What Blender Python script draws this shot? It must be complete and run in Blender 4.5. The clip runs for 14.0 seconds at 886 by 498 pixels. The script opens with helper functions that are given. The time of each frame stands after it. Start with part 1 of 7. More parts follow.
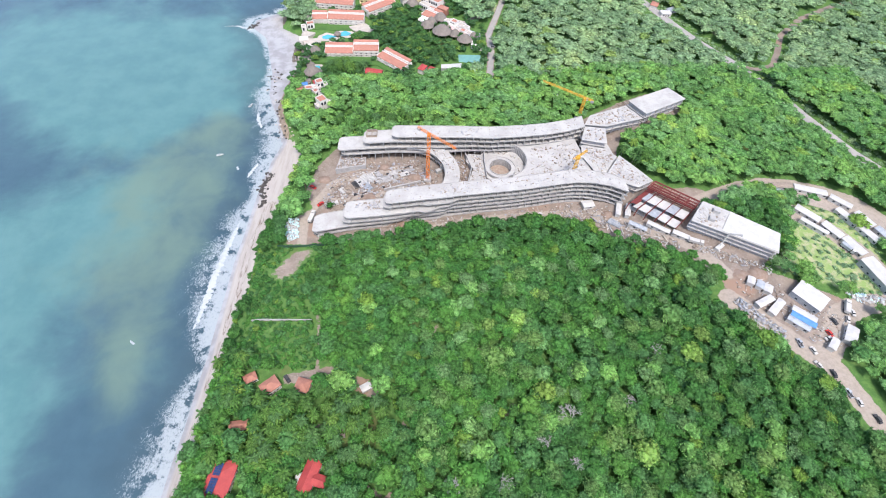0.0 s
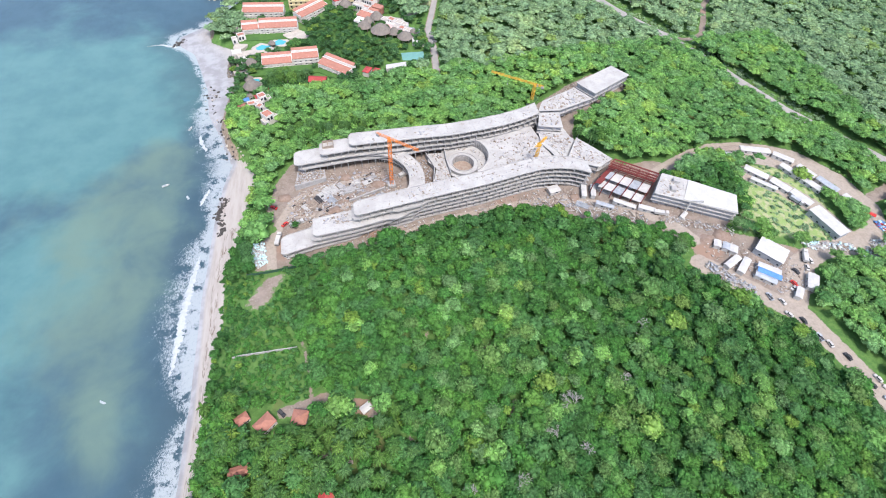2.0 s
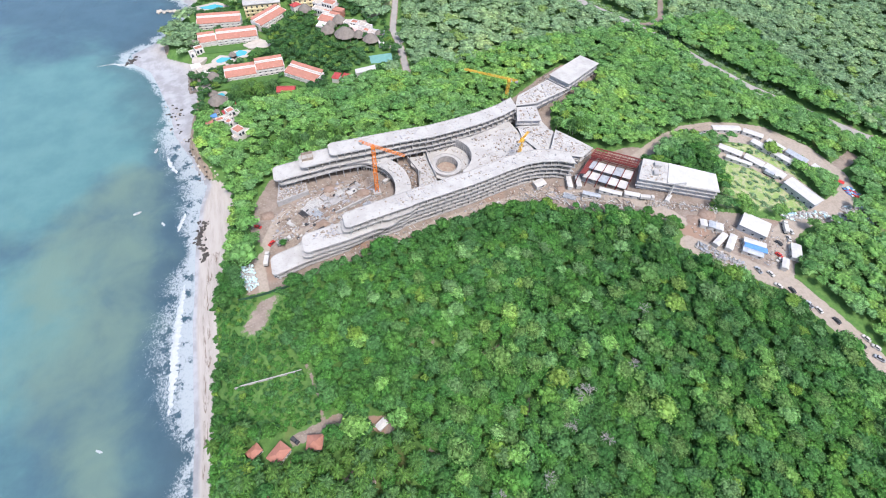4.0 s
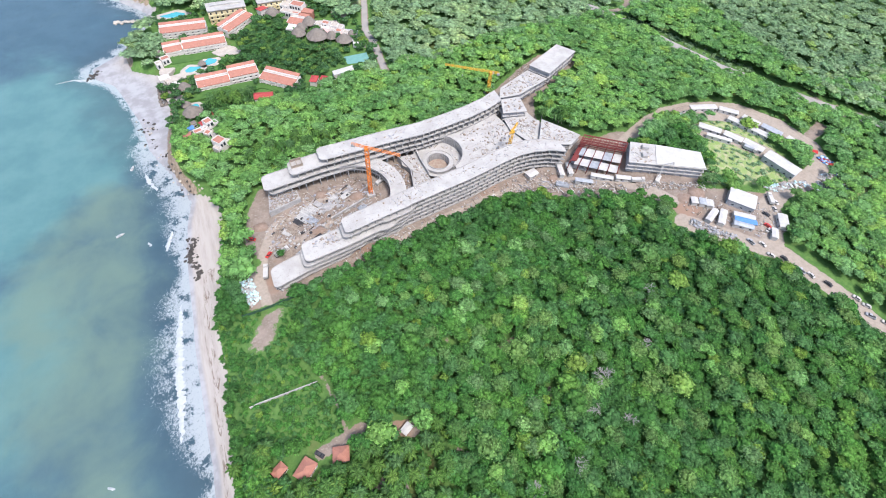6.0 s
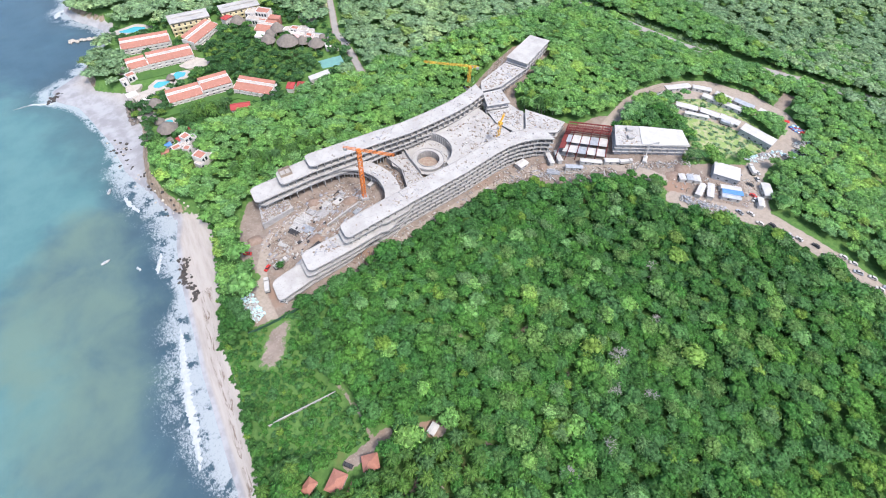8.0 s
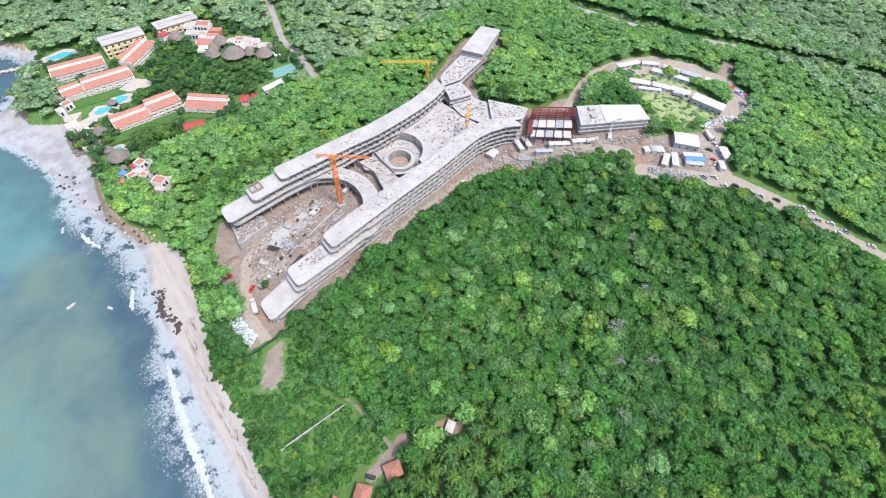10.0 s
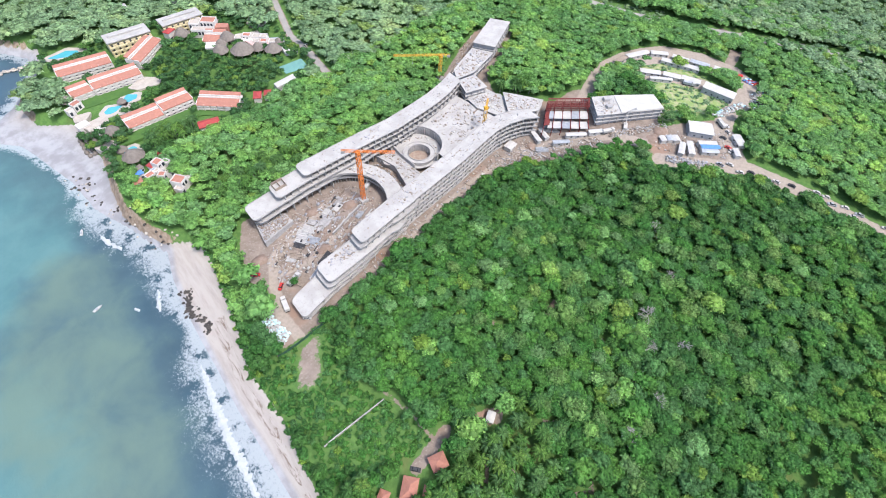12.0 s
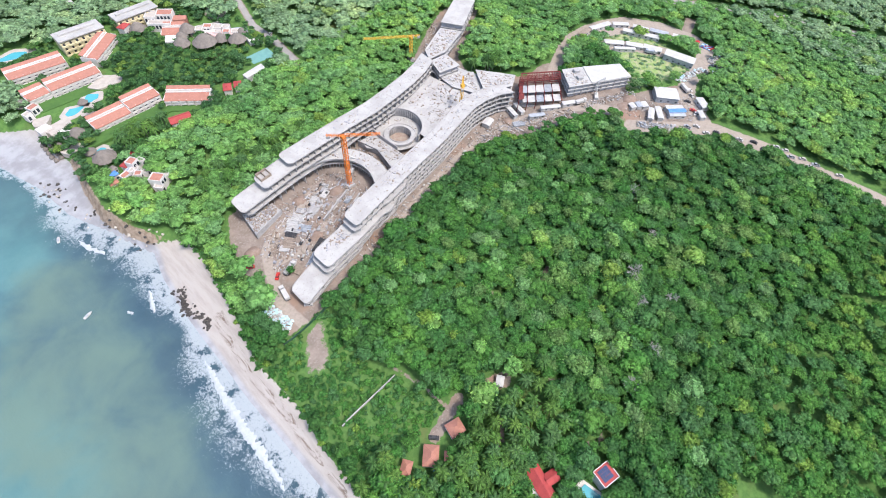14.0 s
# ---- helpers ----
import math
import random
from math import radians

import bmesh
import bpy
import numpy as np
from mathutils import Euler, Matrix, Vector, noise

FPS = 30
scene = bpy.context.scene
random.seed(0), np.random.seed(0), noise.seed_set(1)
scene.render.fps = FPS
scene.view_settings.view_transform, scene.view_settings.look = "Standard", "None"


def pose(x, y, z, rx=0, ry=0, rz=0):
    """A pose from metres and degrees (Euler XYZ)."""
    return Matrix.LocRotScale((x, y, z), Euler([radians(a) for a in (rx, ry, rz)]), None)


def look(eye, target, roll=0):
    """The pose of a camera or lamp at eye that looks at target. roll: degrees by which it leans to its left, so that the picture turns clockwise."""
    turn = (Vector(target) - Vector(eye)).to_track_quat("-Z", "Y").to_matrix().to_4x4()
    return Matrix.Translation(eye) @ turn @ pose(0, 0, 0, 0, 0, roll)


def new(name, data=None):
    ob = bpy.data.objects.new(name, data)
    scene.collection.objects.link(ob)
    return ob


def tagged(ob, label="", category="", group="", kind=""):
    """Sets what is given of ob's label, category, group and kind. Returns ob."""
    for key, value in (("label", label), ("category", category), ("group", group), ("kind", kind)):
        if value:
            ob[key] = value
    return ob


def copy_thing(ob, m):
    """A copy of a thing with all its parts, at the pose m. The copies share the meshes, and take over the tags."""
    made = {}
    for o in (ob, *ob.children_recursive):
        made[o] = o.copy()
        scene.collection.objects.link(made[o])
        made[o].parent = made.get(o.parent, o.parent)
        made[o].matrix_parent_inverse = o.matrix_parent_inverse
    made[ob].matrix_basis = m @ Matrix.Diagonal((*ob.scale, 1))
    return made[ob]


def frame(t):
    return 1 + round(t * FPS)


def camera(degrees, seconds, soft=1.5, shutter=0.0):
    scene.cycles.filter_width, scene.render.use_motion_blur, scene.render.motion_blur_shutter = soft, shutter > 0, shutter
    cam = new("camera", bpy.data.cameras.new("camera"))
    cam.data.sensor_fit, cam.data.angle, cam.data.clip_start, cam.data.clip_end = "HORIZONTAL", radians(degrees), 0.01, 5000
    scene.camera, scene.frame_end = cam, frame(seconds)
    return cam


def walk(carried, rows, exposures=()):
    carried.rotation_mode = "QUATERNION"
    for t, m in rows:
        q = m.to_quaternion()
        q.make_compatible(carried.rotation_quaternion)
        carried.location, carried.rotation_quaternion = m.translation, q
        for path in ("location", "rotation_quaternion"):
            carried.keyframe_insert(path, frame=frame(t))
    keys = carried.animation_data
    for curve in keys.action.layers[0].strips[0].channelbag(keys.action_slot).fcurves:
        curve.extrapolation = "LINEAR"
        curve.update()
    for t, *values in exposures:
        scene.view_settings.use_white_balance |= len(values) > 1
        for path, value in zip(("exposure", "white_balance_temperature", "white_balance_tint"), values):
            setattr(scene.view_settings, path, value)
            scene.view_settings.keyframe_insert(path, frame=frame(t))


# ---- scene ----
cam = camera(86.7, 14.0, soft=1.0)
PATH = [
    (0, (0.05, -0.14, 228.74), (5.5540, 58.6382, 148.0218), 5.08),
    (0.5, (-3.55, 1.66, 228.41), (4.3255, 59.9828, 147.5622), 5.24),
    (1, (-6.82, 3.65, 228.15), (3.2408, 61.4769, 147.1878), 5.23),
    (1.5, (-9.30, 5.95, 228.13), (2.9229, 63.2685, 147.1010), 5.05),
    (2, (-11.93, 8.07, 227.78), (3.1674, 64.7351, 146.7836), 4.96),
    (2.5, (-15.06, 10.48, 227.57), (1.8881, 66.5574, 146.5309), 4.90),
    (5, (-32.60, 20.84, 225.44), (-7.8007, 73.9245, 144.3974), 5.22),
    (5.5, (-36.84, 22.39, 224.53), (-10.4334, 74.7833, 143.5499), 5.29),
    (6, (-41.43, 24.74, 224.18), (-14.0908, 76.4466, 143.0704), 5.43),
    (6.5, (-45.91, 26.67, 223.21), (-17.8776, 78.0248, 142.1074), 5.42),
    (7, (-49.62, 28.77, 222.83), (-20.3898, 79.4164, 141.7058), 5.33),
    (7.5, (-53.32, 30.11, 221.82), (-22.3223, 80.0348, 140.9132), 5.22),
    (8, (-56.65, 31.83, 220.73), (-23.8352, 80.8720, 139.9974), 5.05),
    (8.5, (-60.05, 34.14, 220.77), (-25.3068, 81.8330, 140.0371), 5.03),
    (9, (-63.19, 36.11, 219.74), (-26.4077, 82.4917, 139.1430), 4.93),
    (11.5, (-81.27, 49.36, 216.83), (-39.2142, 90.9594, 136.1987), 5.10),
    (12, (-85.99, 52.63, 216.82), (-44.6055, 94.3148, 135.8926), 5.32),
    (12.5, (-90.56, 54.57, 216.20), (-49.3613, 96.1565, 135.1255), 5.58),
    (13, (-94.66, 55.68, 216.06), (-52.4450, 95.7307, 134.7321), 5.99),
    (13.5, (-98.38, 56.12, 215.90), (-54.6766, 93.8917, 134.2775), 6.25),
    (14, (-101.64, 56.72, 216.09), (-56.4158, 92.0169, 134.1864), 6.47),
]
walk(cam, [(t, look(eye, target, roll)) for t, eye, target, roll in PATH])

# ---- world and sun ----
world = bpy.data.worlds.new("sky")
scene.world = world
world.use_nodes = True
wn = world.node_tree
sky = wn.nodes.new("ShaderNodeTexSky")
sky.sky_type, sky.sun_disc = "NISHITA", False
SUN_EL, SUN_AZ = 64.0, 168.0         # elevation; compass turn from +y towards +x
sky.sun_elevation, sky.sun_rotation = radians(SUN_EL), radians(SUN_AZ)
sky.dust_density, sky.air_density = 2.5, 1.0
wn.nodes["Background"].inputs[1].default_value = 0.15
wn.links.new(sky.outputs[0], wn.nodes["Background"].inputs[0])
sun = new("sun", bpy.data.lights.new("sun", "SUN"))
sun.data.energy, sun.data.angle, sun.data.color = 1.7, radians(9.0), (1.0, 0.965, 0.95)
el, az = radians(SUN_EL), radians(SUN_AZ)
sun.matrix_world = look((0, 0, 300), Vector((0, 0, 300)) - Vector((math.cos(el) * math.sin(az), math.cos(el) * math.cos(az), math.sin(el))))
scene.view_settings.exposure = 1.12


# ---- materials ----
class Mat:
    """A small builder of node materials."""

    def __init__(self, name, rough=0.8, metal=0.0, spec=0.3):
        self.m = bpy.data.materials.new(name)
        self.m.use_nodes = True
        self.t = self.m.node_tree
        self.b = self.t.nodes["Principled BSDF"]
        self.b.inputs["Roughness"].default_value = rough
        self.b.inputs["Metallic"].default_value = metal
        self.b.inputs["Specular IOR Level"].default_value = spec
        self.pos = self.node("ShaderNodeNewGeometry").outputs["Position"]

    def node(self, kind, **props):
        n = self.t.nodes.new(kind)
        for k, v in props.items():
            setattr(n, k, v)
        return n

    def link(self, a, b):
        self.t.links.new(a, b)

    def put(self, value, socket):
        if isinstance(value, (int, float)):
            socket.default_value = value
        elif isinstance(value, tuple):
            socket.default_value = (*value, 1.0)[:4]
        else:
            self.link(value, socket)

    def noise(self, scale, detail=4.0, rough=0.6, warp=0.0, vec=None, stretch=None):
        n = self.node("ShaderNodeTexNoise")
        n.inputs["Scale"].default_value, n.inputs["Detail"].default_value = scale, detail
        n.inputs["Roughness"].default_value, n.inputs["Distortion"].default_value = rough, warp
        v = vec or self.pos
        if stretch:
            mp = self.node("ShaderNodeMapping")
            mp.inputs["Scale"].default_value = stretch[:3]
            if len(stretch) > 3:
                mp.inputs["Rotation"].default_value = (0, 0, stretch[3])
            self.link(v, mp.inputs["Vector"])
            v = mp.outputs[0]
        self.link(v, n.inputs["Vector"])
        return n.outputs[0]

    def math(self, op, a, b=0.0, c=0.0, clamp=False):
        n = self.node("ShaderNodeMath", operation=op, use_clamp=clamp)
        for v, s in zip((a, b, c), n.inputs):
            self.put(v, s)
        return n.outputs[0]

    def ramp(self, fac, lo, hi):
        n = self.node("ShaderNodeMapRange", interpolation_type="SMOOTHSTEP")
        self.put(fac, n.inputs[0])
        n.inputs[1].default_value, n.inputs[2].default_value = lo, hi
        return n.outputs[0]

    def mix(self, fac, a, b):
        n = self.node("ShaderNodeMix", data_type="RGBA")
        self.put(fac, n.inputs[0])
        self.put(a, n.inputs[6])
        self.put(b, n.inputs[7])
        return n.outputs[2]

    def attr(self, name):
        return self.node("ShaderNodeAttribute", attribute_name=name).outputs["Fac"]

    def rnd(self):
        return self.node("ShaderNodeObjectInfo").outputs["Random"]

    def island(self):
        return self.node("ShaderNodeNewGeometry").outputs["Random Per Island"]

    def bump(self, height, strength=0.3, dist=0.1):
        n = self.node("ShaderNodeBump")
        n.inputs["Strength"].default_value, n.inputs["Distance"].default_value = strength, dist
        self.put(height, n.inputs["Height"])
        self.link(n.outputs[0], self.b.inputs["Normal"])

    def color(self, c):
        self.put(c, self.b.inputs["Base Color"])
        return self.m


def plain(name, a, b, scale=0.6, rough=0.8, metal=0.0, spec=0.3, fine=6.0, amount=0.25, bump=0.25):
    """A surface of two tones with broad stains and fine grain, and a small turn from piece to piece."""
    k = Mat(name, rough, metal, spec)
    c = k.mix(k.ramp(k.noise(scale, 5.0, 0.65), 0.35, 0.65), a, b)
    g = k.ramp(k.noise(fine, 3.0), 0.3, 0.8)
    c = k.mix(k.math("MULTIPLY", g, amount), c, tuple(v * 0.55 for v in a))
    r = k.math("MULTIPLY_ADD", k.rnd(), 0.16, 0.0)
    c = k.mix(r, c, tuple(v * 0.8 for v in b))
    k.bump(k.noise(fine, 4.0), bump, 0.1)
    return k.color(c)


CONCRETE = plain("raw_concrete", (0.41, 0.395, 0.385), (0.325, 0.315, 0.31), 0.35, 0.85, fine=1.6, amount=0.35)


def roof_slab_material():
    """Pale cast slab with water stains, mortar smears and dust."""
    k = Mat("pale_roof_slab", 0.8)
    c = k.mix(k.ramp(k.noise(0.12, 5.0, 0.65), 0.35, 0.65), (0.415, 0.40, 0.382), (0.345, 0.33, 0.315))
    c = k.mix(k.math("MULTIPLY", k.ramp(k.noise(0.55, 6.0, 0.75, 0.6), 0.54, 0.68), 0.6), c, (0.22, 0.205, 0.19))
    c = k.mix(k.math("MULTIPLY", k.ramp(k.noise(1.9, 4.0, 0.7), 0.60, 0.70), 0.55), c, (0.17, 0.15, 0.135))
    k.bump(k.noise(0.8, 4.0), 0.25, 0.1)
    return k.color(c)


ROOFTOP = roof_slab_material()
BLOCKWORK = plain("grey_blockwork", (0.36, 0.36, 0.385), (0.29, 0.29, 0.315), 0.5, 0.9, fine=2.0)
SHEET_WHITE = plain("white_painted_sheet", (0.50, 0.485, 0.465), (0.42, 0.405, 0.39), 0.3, 0.55, fine=2.5, amount=0.15)
SHEET_GREY = plain("grey_galvanised_sheet", (0.42, 0.44, 0.47), (0.30, 0.32, 0.35), 0.4, 0.5, 0.2, fine=3.0)
STUCCO = plain("white_stucco", (0.66, 0.62, 0.59), (0.58, 0.54, 0.51), 0.3, 0.85, fine=3.0, amount=0.12)
STUCCO_YELLOW = plain("yellow_stucco", (0.64, 0.55, 0.35), (0.57, 0.49, 0.31), 0.3, 0.85, fine=3.0, amount=0.12)
TILE_ORANGE = plain("terracotta_tile", (0.42, 0.19, 0.14), (0.34, 0.155, 0.115), 0.5, 0.8, fine=2.4, amount=0.3, bump=0.5)
TILE_RED = plain("red_roof", (0.40, 0.065, 0.06), (0.32, 0.05, 0.05), 0.4, 0.7, fine=2.4, amount=0.25, bump=0.4)
STEEL_RED = plain("red_primed_steel", (0.20, 0.042, 0.037), (0.15, 0.034, 0.03), 0.8, 0.55, 0.1, fine=4.0)
STEEL_ORANGE = plain("orange_crane_paint", (0.78, 0.24, 0.05), (0.65, 0.18, 0.04), 0.8, 0.5, 0.0, fine=4.0)
STEEL_YELLOW = plain("yellow_crane_paint", (0.75, 0.42, 0.05), (0.6, 0.33, 0.05), 0.8, 0.5, 0.0, fine=4.0)
# near-black for dark paint and steel, and for painted shade in hotel openings
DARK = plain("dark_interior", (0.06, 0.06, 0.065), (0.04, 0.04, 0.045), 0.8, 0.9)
TIMBER = plain("weathered_timber", (0.33, 0.27, 0.22), (0.24, 0.19, 0.15), 0.9, 0.85, fine=4.0)
THATCH = plain("grey_palm_thatch", (0.22, 0.19, 0.165), (0.16, 0.14, 0.125), 0.6, 0.95, fine=5.0, bump=0.7)
BLUE_SHEET = plain("blue_tarpaulin", (0.10, 0.26, 0.55), (0.08, 0.2, 0.45), 0.6, 0.5)
CYAN_SHEET = plain("pale_cyan_sacks", (0.45, 0.68, 0.72), (0.6, 0.72, 0.74), 0.9, 0.6)
RED_PAINT = plain("red_vehicle_paint", (0.5, 0.04, 0.03), (0.42, 0.03, 0.03), 0.5, 0.35)
RUBBER = plain("black_rubber", (0.03, 0.03, 0.03), (0.045, 0.045, 0.045), 1.0, 0.9)
GLASS_DARK = plain("tinted_glass", (0.03, 0.04, 0.05), (0.04, 0.05, 0.06), 0.5, 0.12, spec=0.5, bump=0.0)
SOLAR = plain("solar_cells", (0.03, 0.05, 0.13), (0.025, 0.04, 0.10), 0.5, 0.2, spec=0.5, bump=0.0)
PAVING = plain("cream_paving", (0.46, 0.41, 0.36), (0.38, 0.34, 0.30), 0.3, 0.85, fine=2.0)
ROCK = plain("dark_shore_rock", (0.045, 0.04, 0.038), (0.085, 0.075, 0.068), 0.35, 0.85, fine=1.5, bump=0.8)
ROCK_PALE = plain("pale_rubble_stone", (0.50, 0.45, 0.39), (0.38, 0.34, 0.30), 0.5, 0.9, fine=1.5, bump=0.7)
WOOD_GREY = plain("bare_grey_bark", (0.42, 0.40, 0.38), (0.33, 0.31, 0.29), 0.8, 0.9)
BARK = plain("brown_bark", (0.16, 0.12, 0.09), (0.11, 0.085, 0.065), 0.8, 0.9)
LAWN = plain("mown_lawn", (0.075, 0.16, 0.035), (0.055, 0.125, 0.03), 0.25, 0.9, fine=3.0)
FOAM = plain("sea_foam", (0.46, 0.48, 0.49), (0.38, 0.41, 0.43), 0.5, 0.7, bump=0.5)

k = Mat("pool_water", 0.08, spec=0.5)
POOL = k.color(k.mix(k.noise(0.4), (0.05, 0.30, 0.38), (0.10, 0.40, 0.45)))


def leaf_material(name, dark, mid, light, warm=(0.22, 0.33, 0.08)):
    """Foliage: a hue for each crown, broad stands of one kind, and lighter and darker sprays of leaves."""
    k = Mat(name, 0.6, spec=0.18)
    tone = k.math("FRACT", k.math("ADD", k.attr("tint"), k.rnd()))
    broad = k.noise(0.011, 3.0)
    patch = k.noise(0.045, 3.0, 0.6)
    v = k.math("ADD", k.math("MULTIPLY", tone, 0.55), k.math("MULTIPLY_ADD", broad, 1.5, -0.62))
    v = k.math("ADD", v, k.math("MULTIPLY_ADD", patch, 0.9, -0.45))
    c = k.mix(k.ramp(v, 0.05, 0.6), dark, mid)
    c = k.mix(k.ramp(v, 0.55, 1.05), c, light)
    grey = tuple(0.55 * a + 0.45 * b for a, b in zip(mid, (mid[1] * 0.72, mid[1] * 0.9, mid[1] * 0.62)))
    other = k.math("FRACT", k.math("MULTIPLY", tone, 7.31))
    c = k.mix(k.math("MULTIPLY", k.ramp(other, 0.62, 0.8), 0.55), c, grey)
    c = k.mix(k.math("MULTIPLY", k.ramp(tone, 0.955, 0.99), 0.7), c, warm)
    vary = k.node("ShaderNodeHueSaturation")
    k.put(k.math("MULTIPLY_ADD", other, 0.026, 0.491), vary.inputs["Hue"])
    k.put(k.math("MULTIPLY_ADD", k.island(), 0.9, 0.55), vary.inputs["Value"])
    vary.inputs["Saturation"].default_value = 1.08
    k.put(c, vary.inputs["Color"])
    c = vary.outputs[0]
    c = k.mix(k.math("MULTIPLY", k.ramp(k.noise(2.6, 3.0, 0.7), 0.48, 0.72), 0.35), c, tuple(x * 0.45 for x in dark))
    k.color(c)
    thin = k.node("ShaderNodeBsdfTranslucent")
    k.put(c, thin.inputs[0])
    both = k.node("ShaderNodeMixShader")
    both.inputs[0].default_value = 0.38
    k.link(k.b.outputs[0], both.inputs[1])
    k.link(thin.outputs[0], both.inputs[2])
    k.link(both.outputs[0], k.t.nodes["Material Output"].inputs[0])
    return k.m


LEAF = leaf_material("broad_leaves", (0.064, 0.158, 0.05), (0.098, 0.235, 0.062), (0.172, 0.335, 0.084))
# bright lime leaf greens, with a little blue added as haze
LEAF_BRIGHT = leaf_material("bright_leaves", (0.13, 0.265, 0.095), (0.22, 0.40, 0.125), (0.37, 0.54, 0.15))
# far foliage: greens paled and greyed, so the haze sits in the colour
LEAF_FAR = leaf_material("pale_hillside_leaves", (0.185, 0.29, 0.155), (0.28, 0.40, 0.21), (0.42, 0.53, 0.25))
LEAF_OLIVE = leaf_material("thin_olive_leaves", (0.125, 0.235, 0.085), (0.17, 0.29, 0.10), (0.24, 0.37, 0.12))
LEAF_GARDEN = leaf_material("dark_garden_leaves", (0.055, 0.125, 0.05), (0.085, 0.185, 0.06), (0.15, 0.28, 0.08))
LEAF_PALM = leaf_material("palm_fronds", (0.065, 0.14, 0.045), (0.095, 0.19, 0.05), (0.17, 0.28, 0.07))

# ground: undergrowth, dirt where the site is bare, sand on the shore
k = Mat("ground_soil_and_scrub", 0.95, spec=0.1)
scrub = k.mix(k.ramp(k.noise(0.5, 5.0), 0.35, 0.65), (0.07, 0.145, 0.04), (0.10, 0.19, 0.052))
scrub = k.mix(k.ramp(k.noise(0.045, 3.0), 0.58, 0.75), scrub, (0.12, 0.13, 0.05))
dirt = k.mix(k.ramp(k.noise(0.12, 6.0, 0.7), 0.35, 0.65), (0.262, 0.215, 0.182), (0.195, 0.156, 0.13))
dirt = k.mix(k.ramp(k.noise(0.9, 4.0), 0.5, 0.8), dirt, (0.33, 0.285, 0.25))
dirt = k.mix(k.ramp(k.noise(0.035, 3.0), 0.55, 0.72), dirt, (0.27, 0.18, 0.135))
worn = k.mix(k.ramp(k.noise(0.6, 5.0, 0.7), 0.35, 0.7), (0.345, 0.295, 0.25), (0.28, 0.235, 0.195))
dirt = k.mix(k.ramp(k.math("MULTIPLY_ADD", k.noise(0.3, 4.0), 0.7, k.attr("track")), 0.65, 1.0), dirt, worn)
sand = k.mix(k.ramp(k.noise(0.35, 5.0, 0.7, stretch=(1, 0.15, 1)), 0.35, 0.7), (0.385, 0.35, 0.322), (0.315, 0.28, 0.255))
wrack = k.ramp(k.noise(0.55, 6.0, 0.75, 0.8, stretch=(1, 0.16, 1)), 0.50, 0.60)
sand = k.mix(k.math("MULTIPLY", wrack, k.ramp(k.attr("wrack"), 0.25, 0.7)), sand, (0.17, 0.13, 0.105))
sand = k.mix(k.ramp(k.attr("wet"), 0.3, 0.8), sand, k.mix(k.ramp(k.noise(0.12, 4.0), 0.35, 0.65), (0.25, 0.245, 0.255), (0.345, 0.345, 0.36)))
edge = k.math("MULTIPLY_ADD", k.noise(0.35, 6.0, 0.7), 1.2, -0.6)
scrub = k.mix(k.ramp(k.math("MULTIPLY_ADD", k.noise(0.15, 5.0), 0.8, k.attr("meadow")), 0.7, 1.1), scrub, k.mix(k.ramp(k.noise(0.3, 5.0, 0.7), 0.4, 0.65), (0.21, 0.30, 0.10), (0.34, 0.33, 0.20)))
c = k.mix(k.ramp(k.math("ADD", k.attr("dirt"), edge), 0.42, 0.58), scrub, dirt)
c = k.mix(k.ramp(k.math("ADD", k.attr("sand"), k.math("MULTIPLY", edge, 0.8)), 0.42, 0.58), c, sand)
cliff = k.mix(k.ramp(k.noise(0.35, 6.0), 0.35, 0.65), (0.20, 0.15, 0.11), (0.32, 0.25, 0.19))
c = k.mix(k.ramp(k.math("ADD", k.attr("cliff"), edge), 0.4, 0.6), c, cliff)
k.bump(k.noise(1.2, 6.0, 0.7), 0.6, 0.3)
GROUND = k.color(c)

# sea: deep and turquoise patches, sky reflection painted in far offshore, foam where it breaks
k = Mat("sea_water", 0.16, spec=0.5)
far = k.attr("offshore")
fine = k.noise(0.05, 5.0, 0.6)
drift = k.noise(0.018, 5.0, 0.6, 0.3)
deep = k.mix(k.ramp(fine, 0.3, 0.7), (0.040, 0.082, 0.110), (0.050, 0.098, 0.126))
# far water paler and bluer: the hazy sky's reflection put into its colour
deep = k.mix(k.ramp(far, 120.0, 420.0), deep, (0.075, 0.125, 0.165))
turq = k.mix(k.ramp(fine, 0.3, 0.7), (0.075, 0.168, 0.172), (0.098, 0.20, 0.198))
c = k.mix(k.ramp(k.math("MULTIPLY_ADD", drift, 1.5, k.math("ADD", k.attr("shoal"), -0.75)), 0.05, 0.75), deep, turq)
c = k.mix(k.math("MULTIPLY", k.ramp(k.math("MULTIPLY_ADD", k.noise(0.03, 4.0), 60.0, far), 68.0, 28.0), 0.6), c, (0.04, 0.066, 0.082))
silt = k.math("MULTIPLY_ADD", k.noise(0.03, 4.0, 0.6, 0.3), 1.2, k.math("ADD", k.attr("silt"), -0.6))
c = k.mix(k.math("MULTIPLY", k.ramp(silt, 0.1, 0.8), 0.8), c, (0.125, 0.185, 0.145))
lace = k.noise(1.0, 8.0, 0.86, 0.5, stretch=(1.0, 0.7, 1.0))
reach = k.math("MULTIPLY", k.attr("surf"), k.ramp(k.noise(0.10, 4.0), 0.22, 0.52))
foam = k.ramp(k.math("ADD", lace, k.math("MULTIPLY_ADD", reach, 0.46, -0.33)), 0.42, 0.60)
wash = k.math("MULTIPLY", k.ramp(k.math("MULTIPLY_ADD", k.noise(0.3, 6.0, 0.7), 6.0, far), 5.0, 1.8), 0.7)
